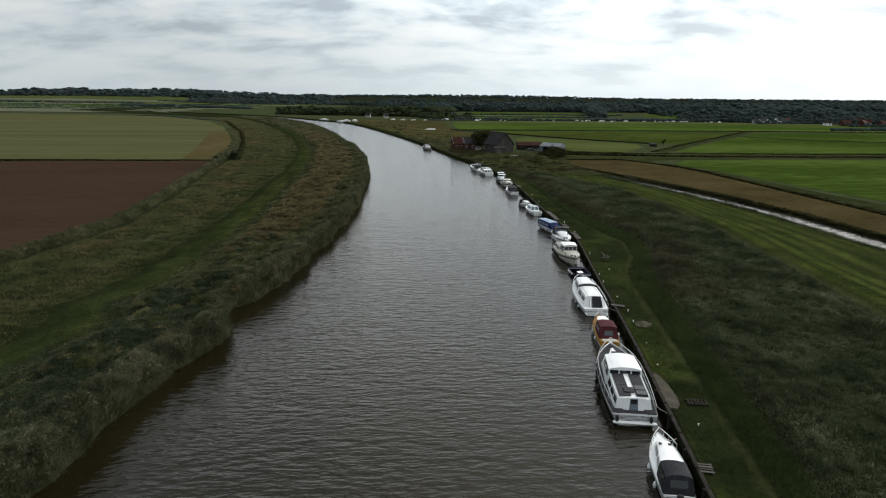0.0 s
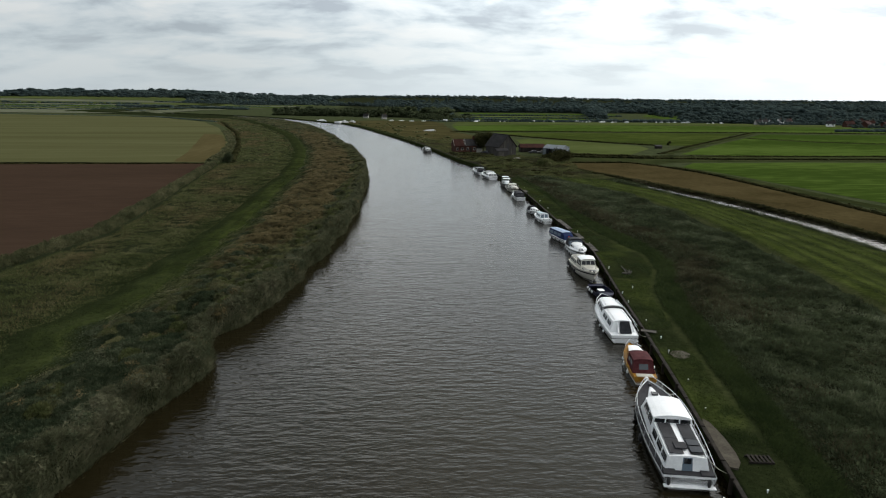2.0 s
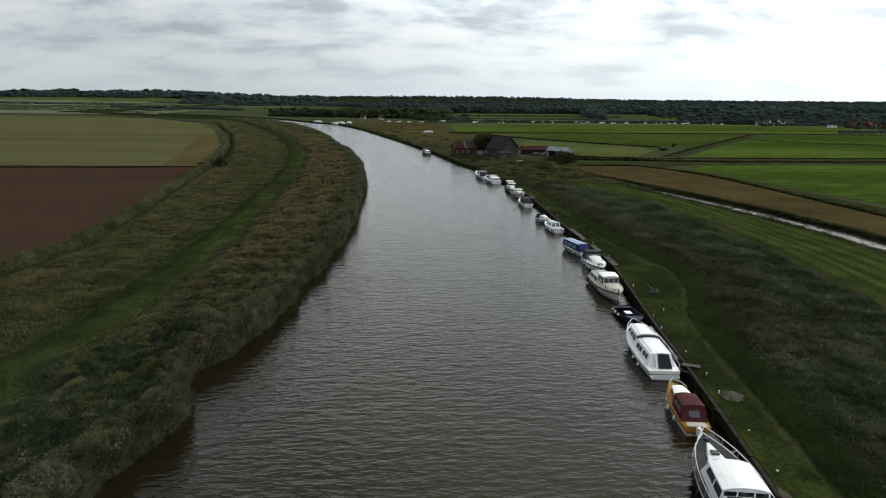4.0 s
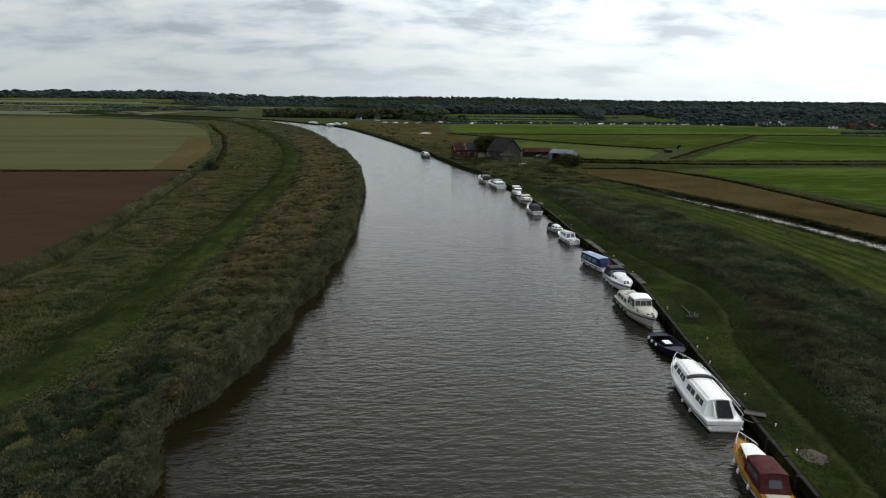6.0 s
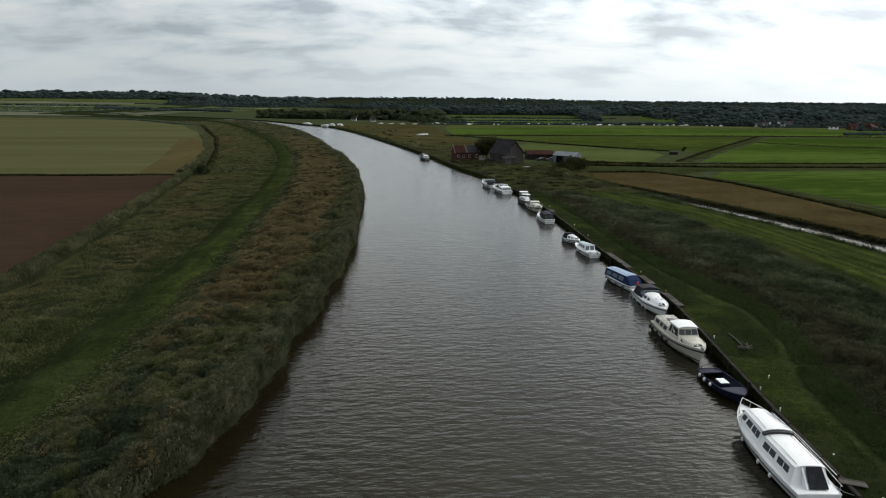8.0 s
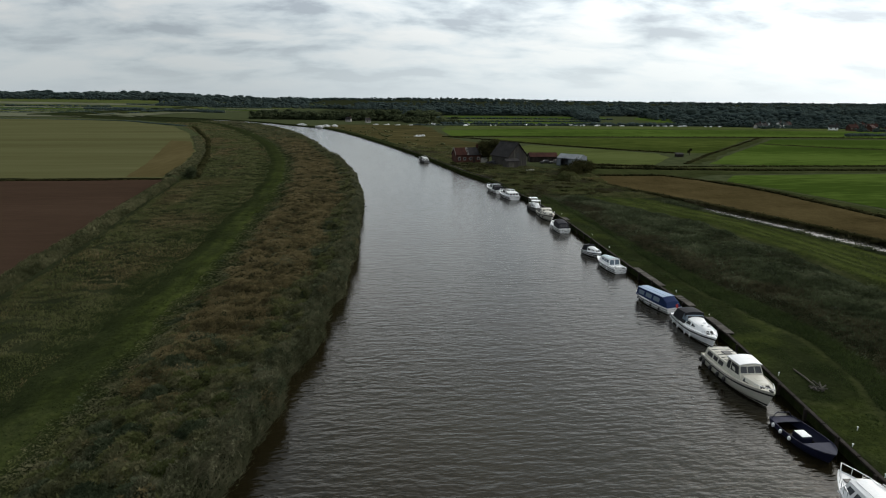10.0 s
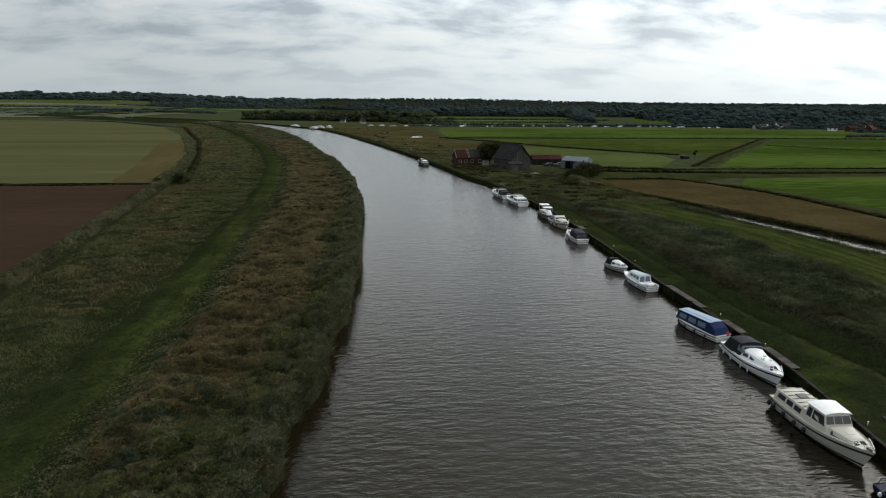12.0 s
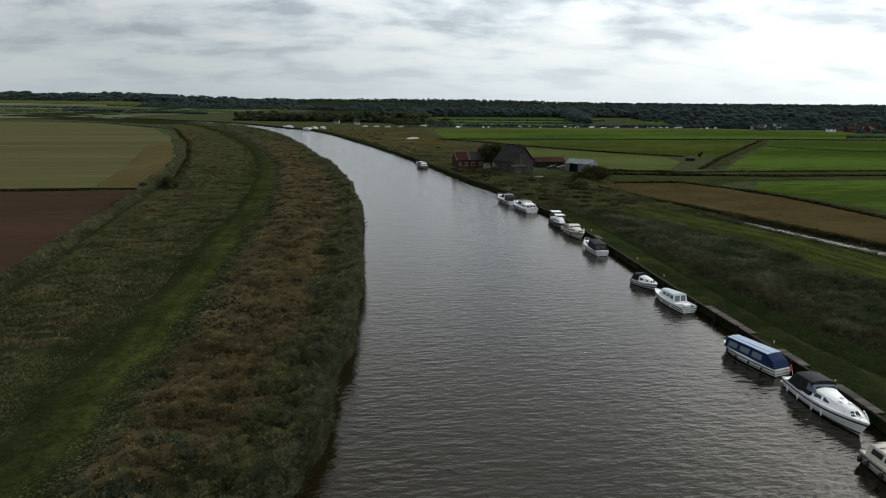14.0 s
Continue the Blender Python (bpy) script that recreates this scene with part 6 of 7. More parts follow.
def moored_pair(name, label, stern, bow, beam, hull_mat, aft_mat, canopy=None, stern_panes=True):
    b, h = new_boat(name, label, stern, bow, beam, 0.9, 1.3, hull_mat=hull_mat, deck=hull_mat)
    l = h.l
    part("hull_line", h.mesh(bmesh.new(), 0.55, 0.68, 0.02, 1), BLACK, b, "black band along the hull")
    part("cockpit_floor", h.deck(bmesh.new(), 0.0, 0.07, 0.0), GREYDECK, b)
    add_house(b, "wheelhouse", House(l * 0.3, l * 0.58, beam * 0.42, beam * 0.4, 0.88, 1.25, 1.15, 0.84, 0.12, 0.1, -0.5), hull_mat, [("sides", [(0.08, 0.45), (0.52, 0.9)], 0.38, 0.9), ("front", [(0.04, 0.33), (0.36, 0.64), (0.67, 0.96)], 0.35, 0.92), ("back", [(0.06, 0.46), (0.54, 0.94)], 0.5, 0.92)], roof=canopy or WHITE)
    add_house(b, "fore_cabin", House(l * 0.58, l * 0.88, beam * 0.38, beam * 0.18, 1.0, 0.5, 0.3, 0.8, 0.1, 0, -0.3, 1.15), hull_mat, [("sides", [(0.1, 0.42), (0.5, 0.8)], 0.25, 0.8), ("front", [(0.1, 0.45), (0.55, 0.9)], 0.15, 0.85)])
    add_house(b, "aft_cabin", House(l * 0.06, l * 0.3, beam * 0.4, beam * 0.41, 0.88, 0.8, 0.95, 0.86, 0.1, 0.2, 0), aft_mat, [("sides", [(0.12, 0.48), (0.56, 0.9)], 0.35, 0.8)] + ([("back", [(0.06, 0.3), (0.38, 0.62), (0.7, 0.94)], 0.3, 0.85)] if stern_panes else []))
    rail(b, h, 0.7, 0.99, 0.4, 4)
    for s in (0.2, 0.45, 0.7):
        fender(b, h, s, -1, BLACK, 0.13, 0.4)
        fender(b, h, s, 1, BLACK, 0.13, 0.4)


def low_cruiser():
    b, h = new_boat("cream_cruiser", "dull cream cruiser with a low cabin and raked windscreen", (28.8, 161.5), (28.75, 153.3), 2.9, 0.9, 1.3, hull_mat=CREAM, deck=CREAM)
    add_house(b, "fore_cabin", House(4.2, 7.2, 1.15, 0.55, 0.95, 0.55, 0.32, 0.8, 0.1, 0, -0.3, 1.12), CREAM, [("sides", [(0.08, 0.3), (0.36, 0.6)], 0.25, 0.8), ("front", [(0.1, 0.45), (0.55, 0.9)], 0.15, 0.85)])
    add_house(b, "windscreen", House(3.4, 4.7, 1.2, 1.1, 1.2, 0.75, 0.6, 0.86, 0.05, 0.0, -0.5), CREAM, [("front", [(0.04, 0.32), (0.36, 0.64), (0.68, 0.96)], 0.15, 0.9), ("sides", [(0.1, 0.8)], 0.2, 0.85)])
    add_house(b, "cockpit_cover", House(0.7, 3.5, 1.15, 1.18, 0.88, 0.6, 0.85, 0.86, 0.1, 0.3, 0), GREYCOVER, label="grey canvas cover over the cockpit")
    part("stern_platform", box(bmesh.new(), -1.0, 1.0, -0.35, 0.02, 0.25, 0.33, 0.02), BOARD, b)
    rail(b, h, 0.62, 0.99, 0.45, 5)
    for s in (0.25, 0.5, 0.72):
        fender(b, h, s, 1, BLACK, 0.13, 0.4)
    mooring(b, h, 0.1, -1, (-1.4, -0.5, -0.3))


def flybridge_boat():
    b, h = new_boat("open_cruiser", "old grey-white boat with two small white roofs on posts", (28.9, 169.8), (28.6, 162.4), 2.5, 0.8, 1.05, hull_mat=GREYCOVER, deck=BOARD)
    add_house(b, "cabin", House(3.4, 6.2, 0.95, 0.5, 0.8, 0.7, 0.4, 0.84, 0.1, 0, -0.3, 0.95), WHITE, [("sides", [(0.1, 0.4), (0.5, 0.8)], 0.35, 0.8)])
    for y0, z in ((0.6, 2.35), (3.2, 2.15)):
        for x in (-0.85, 0.85):
            for y in (y0 + 0.1, y0 + 1.5):
                part("post", tube(bmesh.new(), [(x, y, 0.75), (x * 0.95, y, z)], 0.03), STEEL, b)
        part("roof_panel", box(bmesh.new(), -0.95, 0.95, y0, y0 + 1.6, z, z + 0.09, 0.03), WHITE, b, "white roof panel on posts")
    part("locker", box(bmesh.new(), -0.7, 0.7, 0.3, 1.0, 0.76, 1.15, 0.04), WHITE, b, "white cockpit locker")
    for s in (0.2, 0.5):
        fender(b, h, s, 1, BLACK, 0.14, 0.45)
    mooring(b, h, 0.1, -1, (-1.3, 0.5, -0.2))


big_cruiser()
small_cruiser()
orange_cruiser()
long_cruiser()
open_boat()
cream_cruiser()
sport_cruiser()
blue_boat()
pale_roof_boat()
tiny_cruiser()
dark_canopy_boat()
low_cruiser()
flybridge_boat()
moored_pair("white_cruiser", "white river cruiser with dark stern windows", (27.3, 179.4), (25.7, 188.4), 3.3, WHITE, WHITE, GREYCOVER)
moored_pair("white_cruiser", "white river cruiser with a dark cockpit", (25.9, 189.8), (24.2, 198.2), 3.0, WHITE, DARKCANVAS, DARKCANVAS, stern_panes=False)
moored_pair("old_cruiser", "old grey-white cruiser alone at the quay", (13.6, 267.5), (11.4, 275.5), 2.6, GREYCOVER, WHITE)
for sx, sy, bx, by, w in ((-66, 583, -82, 603, 4.2), (-48, 546, -60, 560, 4.0), (-44, 562, -56, 576, 3.8), (-38, 566, -46, 580, 3.4)):
    moored_pair("far_cruiser", "white cruiser moored far off at the river bend", (sx, sy), (sx + (bx - sx) * 0.6, sy + (by - sy) * 0.6), w * 0.8, WHITE, WHITE)


# ---- quay ----
EARTH = material("bare_earth", [(0.0372, 0.0322, 0.0236), (0.0620, 0.0546, 0.0409), (0.0868, 0.0775, 0.0620)], scale=0.8, fine=6, bump=0.5, dist=0.04)


def heading(line, y, d=0.5):
    return math.atan2(float(line(y + d) - line(y - d)), 2 * d)


def build_quay():
    quay = tagged(new("quay_wall"), "dark wet timber quay wall along the moorings", "quay", kind="structure")
    verts, faces = [], []
    y = 12.0
    while y < 330:
        w = 0.32 if y < 130 else 0.6
        top = 0.84 if y < 196 else 1.45
        out = random.uniform(0.0, 0.05)
        a, b = float(RIGHT(y)), float(RIGHT(y + w - 0.02))
        i = len(verts)
        verts += [(a - out, y, -1.2), (b - out, y + w - 0.02, -1.2), (b - out, y + w - 0.02, top), (a - out, y, top),
                  (a + 0.1, y, -1.2), (b + 0.1, y + w - 0.02, -1.2), (b + 0.1, y + w - 0.02, top), (a + 0.1, y, top)]
        faces += [(i + k for k in f) for f in ((0, 3, 2, 1), (4, 5, 6, 7), (0, 1, 5, 4), (3, 7, 6, 2), (0, 4, 7, 3), (1, 2, 6, 5))]
        y += w
    boards = mesh_object("sheet_piling", verts, [tuple(f) for f in faces], TIMBER, quay, smooth=False)
    tagged(boards, "upright wet timber boards", kind="stuff")
    for k in range(78):
        y = 12.0 + 4 * k
        top = 0.84 if y < 194 else 1.45
        m = pose(float(RIGHT(y + 2)) + 0.02, y + 2, top, 0, 0, -math.degrees(heading(RIGHT, y + 2, 2)))
        cap = part("capping_beam", box(bmesh.new(), -0.14, 0.16, -1.99, 1.99, -0.02, 0.14, 0.02), TIMBER, quay)
        cap.matrix_basis = m
        if y < 200:
            pile = part("pile", box(bmesh.new(), -0.12, 0.10, -0.11, 0.11, -1.6, 0.12 + 0.2 * (k % 3 == 0), 0.02), TIMBER, quay)
            pile.matrix_basis = m @ pose(-0.18, 0, 0)
    return quay


build_quay()


def landing_stage(y0, y1, width, label):
    ob = new("landing_stage")
    ym = (y0 + y1) / 2
    ob.matrix_world = pose(float(RIGHT(ym)) + 0.12, ym, 0.98, 0, 0, -math.degrees(heading(RIGHT, ym, 3)))
    n = int((y1 - y0) / 0.24)
    for k in range(n):
        y = (k - n / 2) * 0.24
        j = random.uniform(-0.05, 0.05)
        part("plank", box(bmesh.new(), -0.2 + j, width + j, y, y + 0.22, 0.0, 0.05), BOARD, ob)
    for x in (0.1, width - 0.2):
        part("bearer", box(bmesh.new(), x, x + 0.12, -(y1 - y0) / 2, (y1 - y0) / 2, -0.16, -0.003), TIMBER, ob)
    return tagged(ob, label, "landing stage", "timber landing stages")


landing_stage(92.6, 97.2, 0.62, "weathered grey timber landing stage on the quay")
landing_stage(100.6, 104.4, 0.62, "weathered grey timber landing stage on the quay")
landing_stage(108.2, 116.4, 0.66, "long weathered timber landing stage on the quay")
landing_stage(150.0, 153.0, 0.8, "short weathered timber landing stage on the quay")
landing_stage(172.5, 176.5, 0.9, "short weathered timber landing stage on the quay")


def lump_pile(name, spots, mat, label, category):
    bm = bmesh.new()
    for x, y, z, r in spots:
        bmesh.ops.create_icosphere(bm, subdivisions=1, radius=r, matrix=Matrix.Translation((x, y, z)) @ Matrix.Diagonal((1, 1.3, 0.7, 1)))
    for v in bm.verts:
        v.co += Vector((random.uniform(-1, 1), random.uniform(-1, 1), random.uniform(-1, 1))) * 0.04
    me = bpy.data.meshes.new(name)
    bm.to_mesh(me)
    bm.free()
    me.materials.append(mat)
    return tagged(new(name, me), label, category)


def flat_patch(name, pts, mat, z0, z1, label, category):
    bm = bmesh.new()
    lo = [bm.verts.new((x, y, z0)) for x, y in pts]
    hi = [bm.verts.new((x, y, z1)) for x, y in pts]
    bm.faces.new(hi), bm.faces.new(lo[::-1])
    for i in range(len(pts)):
        j = (i + 1) % len(pts)
        bm.faces.new((lo[i], lo[j], hi[j], hi[i]))
    bmesh.ops.recalc_face_normals(bm, faces=bm.faces)
    me = bpy.data.meshes.new(name)
    bm.to_mesh(me)
    bm.free()
    me.materials.append(mat)
    return tagged(new(name, me), label, category)


flat_patch("concrete_slab", [(19.55, 39.3), (19.75, 40.6), (20.15, 42.6), (20.55, 44.6), (20.75, 45.0), (21.0, 44.4), (21.0, 42.6), (20.8, 40.8), (20.5, 39.7), (20.0, 39.1)], EARTH, 0.7, 0.98, "curved pale concrete slab at the quay edge", "slab")


def pallet(x, y, turn, mat, n, label):
    ob = new("pallet")
    ob.matrix_world = pose(x, y, 0.86, 0, 0, turn)
    for k in range(n):
        part("slat", box(bmesh.new(), -0.42, 0.42, k * 0.26, k * 0.26 + 0.14, 0.1, 0.14), mat, ob)
    for x0 in (-0.4, 0.3):
        part("bearer", box(bmesh.new(), x0, x0 + 0.1, -0.02, n * 0.26, 0.0, 0.098), mat, ob)
    return tagged(ob, label, "pallet")


pallet(22.7, 39.9, 82, TIMBER, 6, "dark slatted timber pallet on the grass")
pallet(18.35, 31.5, -15, BOARD, 4, "pale slatted timber pallet on the grass")


flat_patch("bare_patch", [(23.6, 55.4), (24.2, 55.0), (25.0, 55.3), (25.3, 56.0), (24.9, 56.7), (24.1, 56.8), (23.5, 56.2)], EARTH, 0.7, 0.90, "trodden patch of bare brown earth in the grass", "bare earth")


def plank_bridge():
    ob = new("gangplank")
    ob.matrix_world = pose(23.1, 61.2, 0.98, 0, 0, -24)
    for k in range(3):
        part("plank", box(bmesh.new(), -0.2, 1.25, k * 0.2, k * 0.2 + 0.19, 0, 0.05), BOARD, ob)
    part("bearer", box(bmesh.new(), 0.3, 0.4, 0.02, 0.58, -0.14, -0.003), TIMBER, ob)
    tagged(ob, "grey timber gangplank lying on the quay edge", "gangplank")


plank_bridge()


def log_pile():
    ob = new("driftwood_pile")
    ob.location = (29.2, 81.0, 0.82)
    for k in range(8):
        a = k * 0.8
        p = Vector((math.cos(a) * 0.45, math.sin(a) * 0.45, 0.08))
        q = Vector((math.cos(a + 2.3) * 0.65, math.sin(a + 2.3) * 0.65, 0.12 + 0.09 * k * 0.6))
        part("log", tube(bmesh.new(), [p, (p + q) / 2 + Vector((0, 0, 0.05)), q], 0.06), BOARD, ob)
    part("long_pole", tube(bmesh.new(), [(-0.1, 0.2, 0.25), (0.3, 1.8, 0.16), (0.55, 3.6, 0.08)], 0.07), BOARD, ob, "long pale pole")
    tagged(ob, "heap of pale driftwood with one long pole", "driftwood")


log_pile()


def mooring_post(x, y, h, mat, label):
    ob = new("mooring_post")
    ob.location = (x, y, float(ground_z(x, y)) - 0.1)
    part("stake", tube(bmesh.new(), [(0, 0, 0), (0.02, 0, h + 0.1)], 0.03), mat, ob)
    part("cap", box(bmesh.new(), -0.04, 0.07, -0.05, 0.05, h + 0.1, h + 0.18, 0.02), WHITE, ob, "white painted cap")
    tagged(ob, label, "post", "mooring posts")


for x, y in ((27.6, 75.1), (27.7, 83.7), (25.6, 73.2), (25.0, 69.9), (24.6, 64.0), (24.2, 59.6), (23.5, 56.4), (22.6, 50.9), (21.7, 46.4), (20.5, 36.9), (31.0, 137.1), (30.6, 128.4), (31.9, 157.2), (29.6, 97.8), (30.1, 106.0)):
    mooring_post(x, y, 0.08 + random.uniform(0, 0.18), WHITE if random.random() < 0.6 else BOARD, "short white-topped mooring post in the grass")


def bank_stake(x, y):
    ob = new("bank_stake")
    ob.location = (x, y, -0.6)
    part("stake", tube(bmesh.new(), [(0, 0, 0), (0.5, 0.1, 0.9), (1.0, 0.2, 1.0)], 0.09), TIMBER, ob)
    tagged(ob, "dark broken stake leaning from the reeds", "stake", "stakes on the bank")


for x, y in ((-8.9, 171), (-9.6, 185), (-11.4, 211)):
    bank_stake(x, y)


# ---- farm ----
def gable_house(name, label, category, origin, turn, length, width, eaves, ridge, wall, roof, windows=(), door=None, chimney=None, verge=None, over=0.25, base_z=None, door_mat=TIMBER):
    """Ridge along local x from 0 to length; y from 0 (front) to width."""
    ob = new(name)
    z = float(ground_z(*origin)) if base_z is None else base_z
    ob.matrix_world = pose(origin[0], origin[1], z, 0, 0, turn)
    bm = bmesh.new()
    a = [(0, 0), (length, 0), (length, width), (0, width)]
    lo = [bm.verts.new((x, y, -0.3)) for x, y in a]
    hi = [bm.verts.new((x, y, eaves)) for x, y in a]
    r0, r1 = bm.verts.new((0, width / 2, ridge - 0.08)), bm.verts.new((length, width / 2, ridge - 0.08))
    bm.faces.new((lo[0], lo[1], hi[1], hi[0])), bm.faces.new((lo[2], lo[3], hi[3], hi[2]))
    bm.faces.new((lo[1], lo[2], hi[2], r1, hi[1])), bm.faces.new((lo[3], lo[0], hi[0], r0, hi[3]))
    bm.faces.new(lo[::-1])
    walls = part("wall", bm, wall, ob)
    drop = over * (ridge - eaves) / (width / 2)
    for s in (0, 1):
        ye, yr = (-over, width / 2) if s == 0 else (width + over, width / 2)
        q = [(-over, ye, eaves - drop), (length + over, ye, eaves - drop), (length + over, yr, ridge), (-over, yr, ridge)]
        part("roof", slab(bmesh.new(), q if s == 0 else q[::-1], 0.12), roof, ob)
    if verge:
        for x in (-over, length + over):
            for s in (0, 1):
                ye = -over if s == 0 else width + over
                part("verge_board", tube(bmesh.new(), [(x, ye, eaves - drop + 0.1), (x, width / 2, ridge + 0.1)], 0.09, 4), verge, ob, "pale verge board")
    for face, u, v, w, h in windows:
        if face == "front":
            q = [(u, 0, v), (u + w, 0, v), (u + w, 0, v + h), (u, 0, v + h)]
        elif face == "end":
            q = [(length, u, v), (length, u + w, v), (length, u + w, v + h), (length, u, v + h)]
        else:
            q = [(0, u + w, v), (0, u, v), (0, u, v + h), (0, u + w, v + h)]
        fr = part("window", slab(bmesh.new(), q, 0.05), PALEWALL, ob)
        k = [Vector(p) for p in q]
        mid = sum(k, Vector()) / 4
        part("pane", slab(bmesh.new(), [mid + (p - mid) * 0.8 for p in k], 0.06), GLASS, fr)
    if door:
        face, u, w, h = door
        q = [(u, 0, 0), (u + w, 0, 0), (u + w, 0, h), (u, 0, h)] if face == "front" else [(length, u, 0), (length, u + w, 0), (length, u + w, h), (length, u, h)]
        part("door", slab(bmesh.new(), q, 0.05), door_mat, ob, "plank door")
    if chimney is not None:
        ch = part("chimney", box(bmesh.new(), chimney - 0.35, chimney + 0.35, width / 2 - 0.35, width / 2 + 0.35, ridge - 0.6, ridge + 1.1), BRICK, ob)
        for dx in (-0.15, 0.15):
            part("chimney_pot", tube(bmesh.new(), [(chimney + dx, width / 2, ridge + 1.1), (chimney + dx, width / 2, ridge + 1.45)], 0.1, 8), PANTILE, ch)
    return tagged(ob, label, category)


# barn: its gable end looks towards the river
gable_house("barn", "large weathered barn with steep dark slate roof", "barn", (48.6, 252.6), 113, 10.6, 8.0, 3.5, 7.9, CLAD, SLATE,
            base_z=0.6, over=0.45)
gable_house("outhouse", "small weathered shed with a pale door before the barn", "shed", (39.2, 243.4), 12, 4.6, 3.0, 2.3, 3.0, CLAD, SLATE, base_z=0.6, door=("front", 1.0, 2.0, 1.9), door_mat=BOARD)
gable_house("cottage", "red brick cottage with pantiled roof and white verges", "cottage", (24.2, 261.8), 10, 4.6, 5.6, 2.9, 5.3, BRICK, PANTILE, verge=PALEWALL, base_z=0.6,
            windows=[("front", 0.7, 0.9, 1.0, 1.1), ("front", 2.8, 0.9, 1.0, 1.1)])
gable_house("cottage", "red brick cottage with dark slate roof and chimney", "cottage", (28.75, 262.6), 10, 5.0, 5.6, 2.9, 5.3, BRICK, SLATE, verge=PALEWALL, base_z=0.6, chimney=4.4,
            windows=[("front", 0.6, 0.9, 1.0, 1.1), ("front", 3.6, 0.9, 1.0, 1.1)], door=("front", 2.1, 0.9, 2.0))
gable_house("outhouse", "small pale outhouse beside the cottage", "shed", (33.75, 263.5), 10, 2.6, 3.0, 1.9, 2.6, PALEWALL, SLATE, base_z=0.6)
gable_house("cart_shed", "long low open shed with rusty red roof", "shed", (53.0, 264.0), -2, 10.5, 5.0, 2.0, 3.3, TIMBER, PANTILE, base_z=0.6)


def barn_gable():
    """Timbers, tall doorway and ridge of the barn."""
    barn = next(o for o in scene.objects if o.name.startswith("barn"))
    part("doorway", slab(bmesh.new(), [(0, 4.6, 0), (0, 3.3, 0), (0, 3.3, 4.6), (0, 4.6, 4.6)], 0.04), BLACK, barn, "tall dark doorway in the gable")
    for y, h in ((0.1, 3.4), (2.2, 5.6), (5.6, 5.8), (7.9, 3.4)):
        part("post", box(bmesh.new(), -0.12, 0.0, y - 0.11, y + 0.11, 0, h), BOARD, barn, "pale weathered post")
    for z, y0, y1 in ((2.3, 0.1, 3.2), (2.3, 4.7, 7.9), (4.7, 1.4, 6.6)):
        part("rail", box(bmesh.new(), -0.10, -0.01, y0, y1, z, z + 0.18), BOARD, barn)
    for s in (0, 1):
        ye = -0.4 if s == 0 else 8.4
        part("barge_board", tube(bmesh.new(), [(-0.46, ye, 3.2), (-0.46, 4.0, 7.95)], 0.1, 4), TIMBER, barn)
    part("ridge_capping", tube(bmesh.new(), [(-0.45, 4.0, 8.0), (3.0, 4.05, 8.08), (6.5, 3.95, 7.98), (11.0, 4.0, 8.05)], 0.2, 6), SLATE, barn)


barn_gable()


def tin_shed():
    ob = new("tin_shed")
    ob.matrix_world = pose(60.0, 253.0, 0.6, 0, 0, -44)
    part("wall", box(bmesh.new(), 0, 0.12, 0, 6, -0.3, 2.9), TIN, ob)
    part("wall", box(bmesh.new(), 0, 9, 5.88, 6, -0.3, 3.4), TIN, ob)
    part("end_wall", slab(bmesh.new(), [(9, 0, -0.3), (9, 6, -0.3), (9, 6, 2.7), (9, 0, 2.7)], 0.1), TIN, ob)
    part("gable", slab(bmesh.new(), [(9.0, 0, 2.7), (9.0, 6, 2.7), (9.0, 3.2, 4.0), (9.0, 2.8, 4.0)], 0.1), TIN, ob)
    for x0, x1 in ((0, 1.6), (4.6, 9)):
        part("front_panel", box(bmesh.new(), x0, x1, 0, 0.1, -0.3, 2.7), TIN, ob)
    part("door_post", box(bmesh.new(), 3.0, 3.2, 0, 0.2, -0.3, 2.7), TIMBER, ob)
    for k in range(9):
        part("roof_sheet", slab(bmesh.new(), [(k, -0.3, 2.62), (k + 0.97, -0.3, 2.62), (k + 0.97, 3, 4.0), (k, 3, 4.0)], 0.05), TIN, ob)
        part("roof_sheet", slab(bmesh.new(), [(k + 0.97, 6.3, 2.62), (k, 6.3, 2.62), (k, 3, 4.0), (k + 0.97, 3, 4.0)], 0.05), TIN, ob)
    tagged(ob, "grey-blue corrugated tin shed with open front", "shed")


tin_shed()


def car(x, y, turn, mat, label):
    ob = new("car")
    ob.matrix_world = pose(x, y, float(ground_z(x, y)), 0, 0, turn)
    body = part("body", box(bmesh.new(), -0.85, 0.85, -2.0, 2.0, 0.3, 0.85, 0.12), mat, ob)
    cabin = House(-1.5, 0.9, 0.78, 0.76, 0.84, 0.5, 0.5, 0.82, 0.04, 0.35, -0.55)
    top = part("cabin", cabin.mesh(bmesh.new()), mat, ob)
    for w, s in (("left", [(0.1, 0.48), (0.54, 0.9)]), ("right", [(0.1, 0.48), (0.54, 0.9)]), ("front", [(0.06, 0.94)]), ("back", [(0.06, 0.94)])):
        for u0, u1 in s:
            part("window", cabin.pane(bmesh.new(), w, u0, u1, 0.15, 0.88), GLASS, top)
    for sx in (-0.8, 0.8):
        for sy in (-1.25, 1.3):
            bm = bmesh.new()
            bmesh.ops.create_cone(bm, cap_ends=True, segments=14, radius1=0.32, radius2=0.32, depth=0.2, matrix=Matrix.Translation((sx, sy, 0.32)) @ Matrix.Rotation(math.pi / 2, 4, "Y"))
            part("wheel", bm, BLACK, ob)
    return tagged(ob, label, "car", "parked cars")


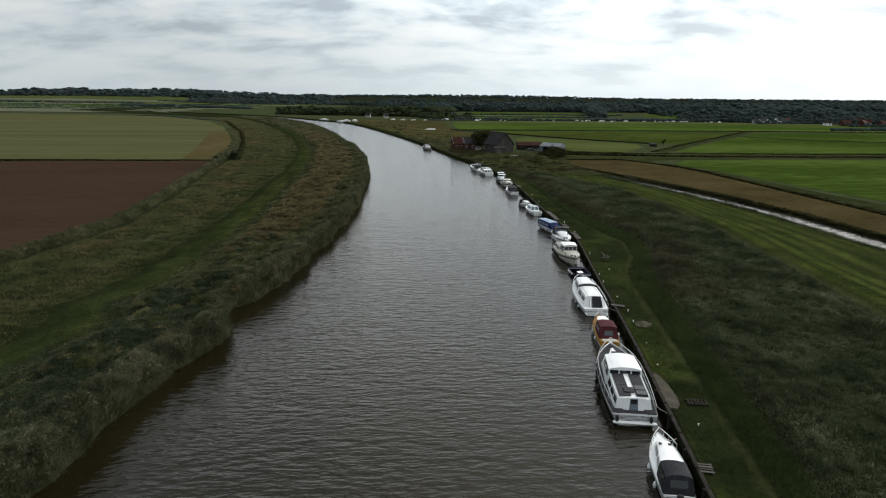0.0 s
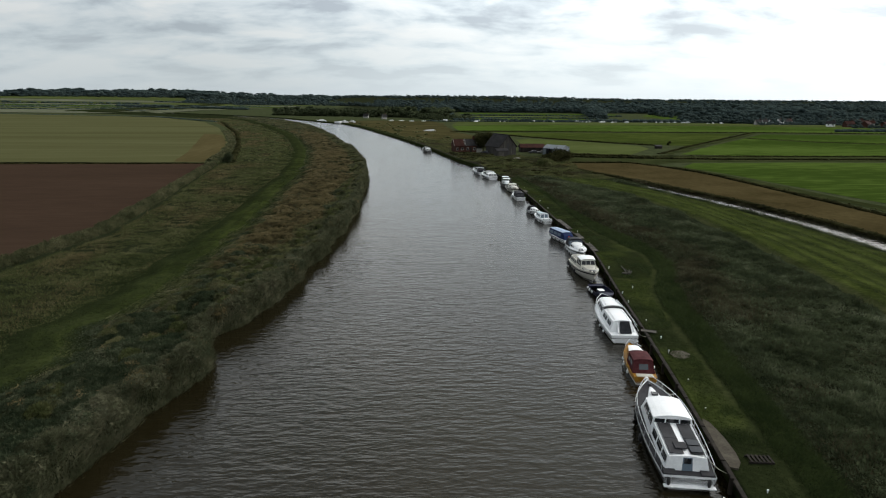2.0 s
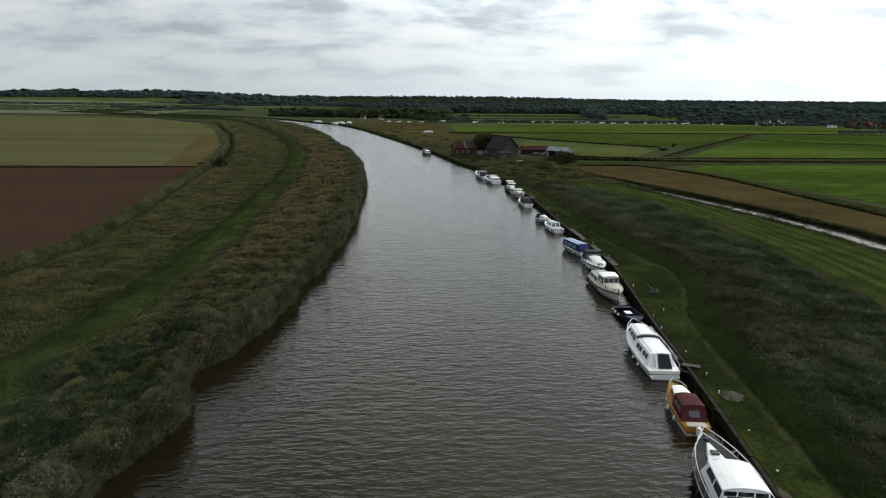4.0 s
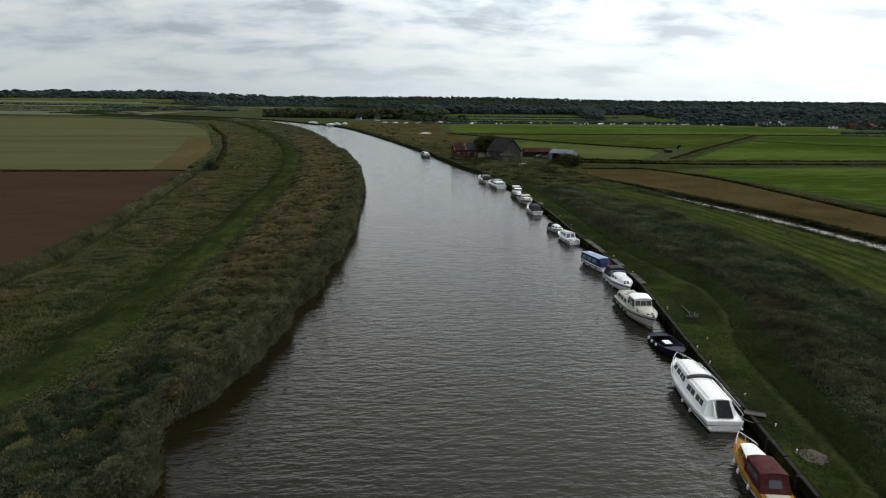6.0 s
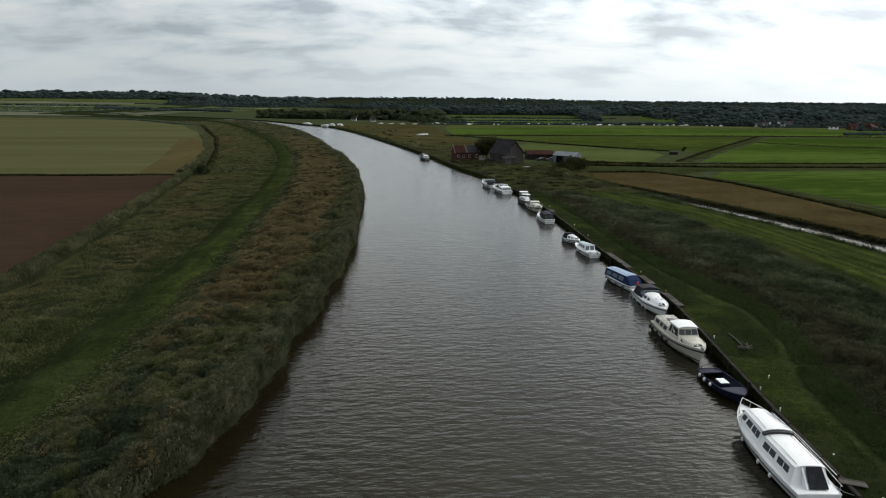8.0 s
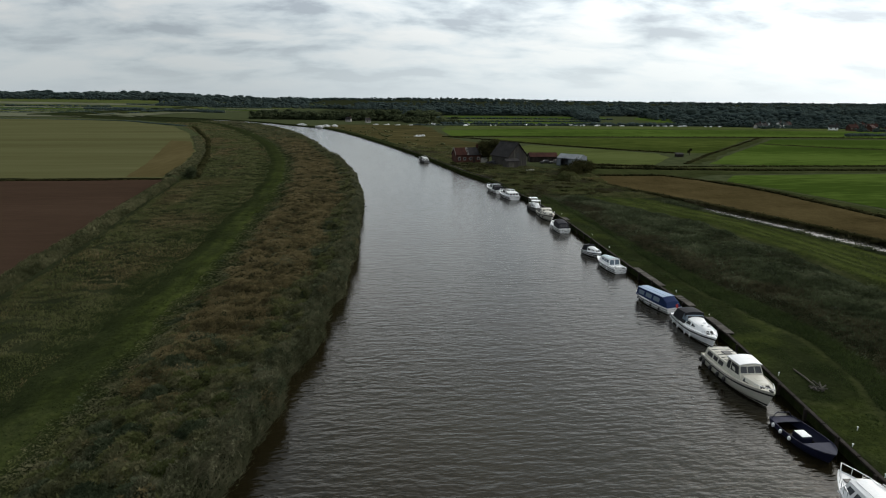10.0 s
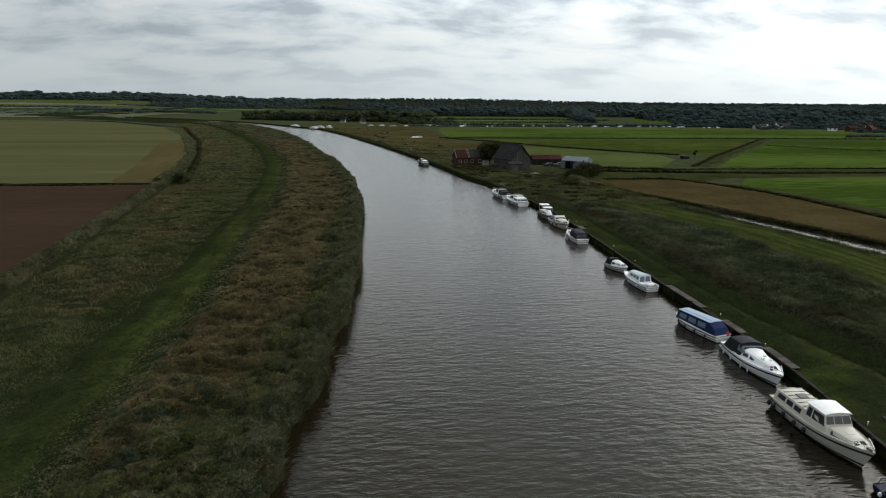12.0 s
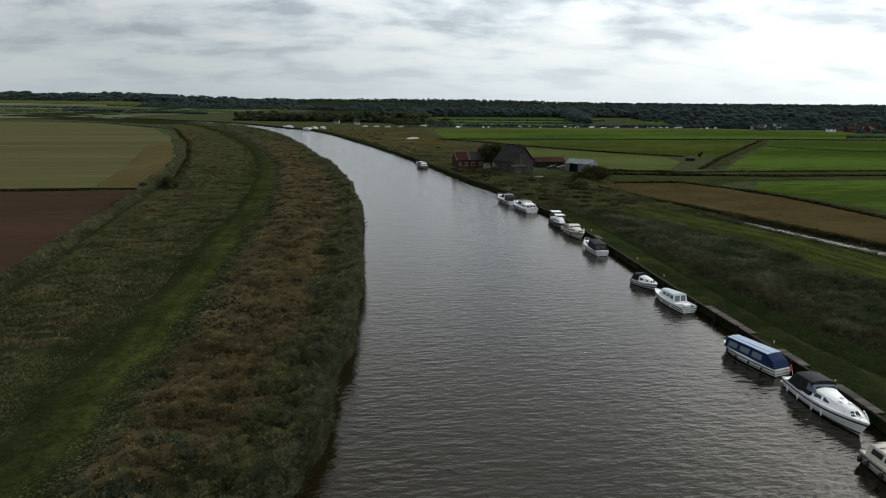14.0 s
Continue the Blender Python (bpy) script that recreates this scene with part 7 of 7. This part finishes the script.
car(36.6, 256.8, 70, GREYDECK, "dark grey car parked beside the cottage")
car(57.5, 259.0, 95, GREYDECK, "dark grey car parked by the cart shed")
car(61.0, 258.6, 88, GREYCOVER, "grey car parked by the cart shed")
lump_pile("rubble_heap", [(46.1 + random.uniform(-1.2, 1.2), 237.3 + random.uniform(-0.6, 0.6), 0.6, random.uniform(0.2, 0.4)) for _ in range(9)], PALEWALL, "heap of pale rubble on rough ground", "rubble")


def water_trough(x, y):
    ob = new("field_hut")
    ob.location = (x, y, 0.5)
    part("wall", box(bmesh.new(), -1.5, 1.5, -1.0, 1.0, -0.2, 1.2), TIMBER, ob)
    part("roof", slab(bmesh.new(), [(-1.7, -1.2, 1.1), (1.7, -1.2, 1.1), (1.7, 1.2, 1.6), (-1.7, 1.2, 1.6)], 0.08), SLATE, ob)
    tagged(ob, "small dark hut at a field corner", "hut")


water_trough(124, 285)
tree("tree", 132, 291, 3.4, 1.2, "single small tree at the field corner", leaves=120, size=0.25, blobs=4)

# ---- far village, road and moorings ----
rv = random.Random(5)
VILLAGE = [(344, 562, 6, PALEWALL, SLATE), (353, 566, 6.5, WHITE, SLATE), (366, 574, 6, WHITE, SLATE), (374, 572, 7.5, WHITE, SLATE), (383, 578, 6.5, WHITE, SLATE), (396, 590, 6, WHITE, PANTILE), (392, 532, 7, WHITE, SLATE),
           (402, 520, 8, BRICK, PANTILE), (416, 512, 9, BRICK, PANTILE), (428, 506, 9, BRICK, PANTILE), (440, 512, 9, BRICK, PANTILE), (436, 540, 8, PALEWALL, PANTILE), (452, 525, 9, BRICK, PANTILE),
           (470, 640, 8, PALEWALL, PANTILE), (500, 630, 8, BRICK, PANTILE), (455, 720, 8, PALEWALL, SLATE), (530, 690, 9, PALEWALL, PANTILE), (450, 570, 8, BRICK, PANTILE),
           (-36, 682, 5.5, PALEWALL, SLATE), (-14, 655, 5, PALEWALL, SLATE)]
for x, y, l, wall, roof in VILLAGE:
    d = l * 0.62
    gable_house("house", "far %s house with %s roof among trees" % ("brick" if wall is BRICK else "white", "red tiled" if roof is PANTILE else "grey slate"), "house",
                (x, y), rv.uniform(-35, 35), l, d, 3.0 if l > 7 else 2.6, 5.4 if l > 7 else 4.8, wall, roof,
                windows=[("front", l * 0.15, 1.0, 1.2, 1.3), ("front", l * 0.65, 1.0, 1.2, 1.3)], chimney=l * 0.8)


def far_boat():
    ob = new("far_moored_boat")
    h = Hull(8, 2.8, 0.9, 1.2)
    part("hull", h.mesh(bmesh.new(), levels=3, stations=8), WHITE, ob)
    part("deck", h.deck(bmesh.new(), stations=6), WHITE, ob)
    hs = House(1.2, 5.6, 1.15, 0.9, 0.85, 1.1, 0.9, 0.84, 0.1, 0.1, -0.5)
    c = part("cabin", hs.mesh(bmesh.new()), WHITE, ob)
    for w in ("left", "right"):
        part("window", hs.pane(bmesh.new(), w, 0.1, 0.85, 0.45, 0.85), GLASS, c)
    return tagged(ob, "small white boat in a far row along the dyke", "boat", "far row of boats")


first = far_boat()
first.matrix_world = pose(52, 606, 0.4, 0, 0, 88)
x = 60.0
while x < 330:
    copy_thing(first, pose(x, 604 + rv.uniform(-5, 5) - max(0, x - 250) * 0.15, 0.25, 0, 0, rv.uniform(20, 160)) @ Matrix.Scale(rv.uniform(0.4, 0.75), 4))
    x += rv.choice((3, 4, 5, 6, 8, 11, 16))
for x, y in ((24, 428), (27, 430), (18, 600), (30, 602), (-2, 610), (8, 608)):
    copy_thing(first, pose(x, y, 0.1, 0, 0, 90 + rv.uniform(-20, 20)) @ Matrix.Scale(0.7, 4))
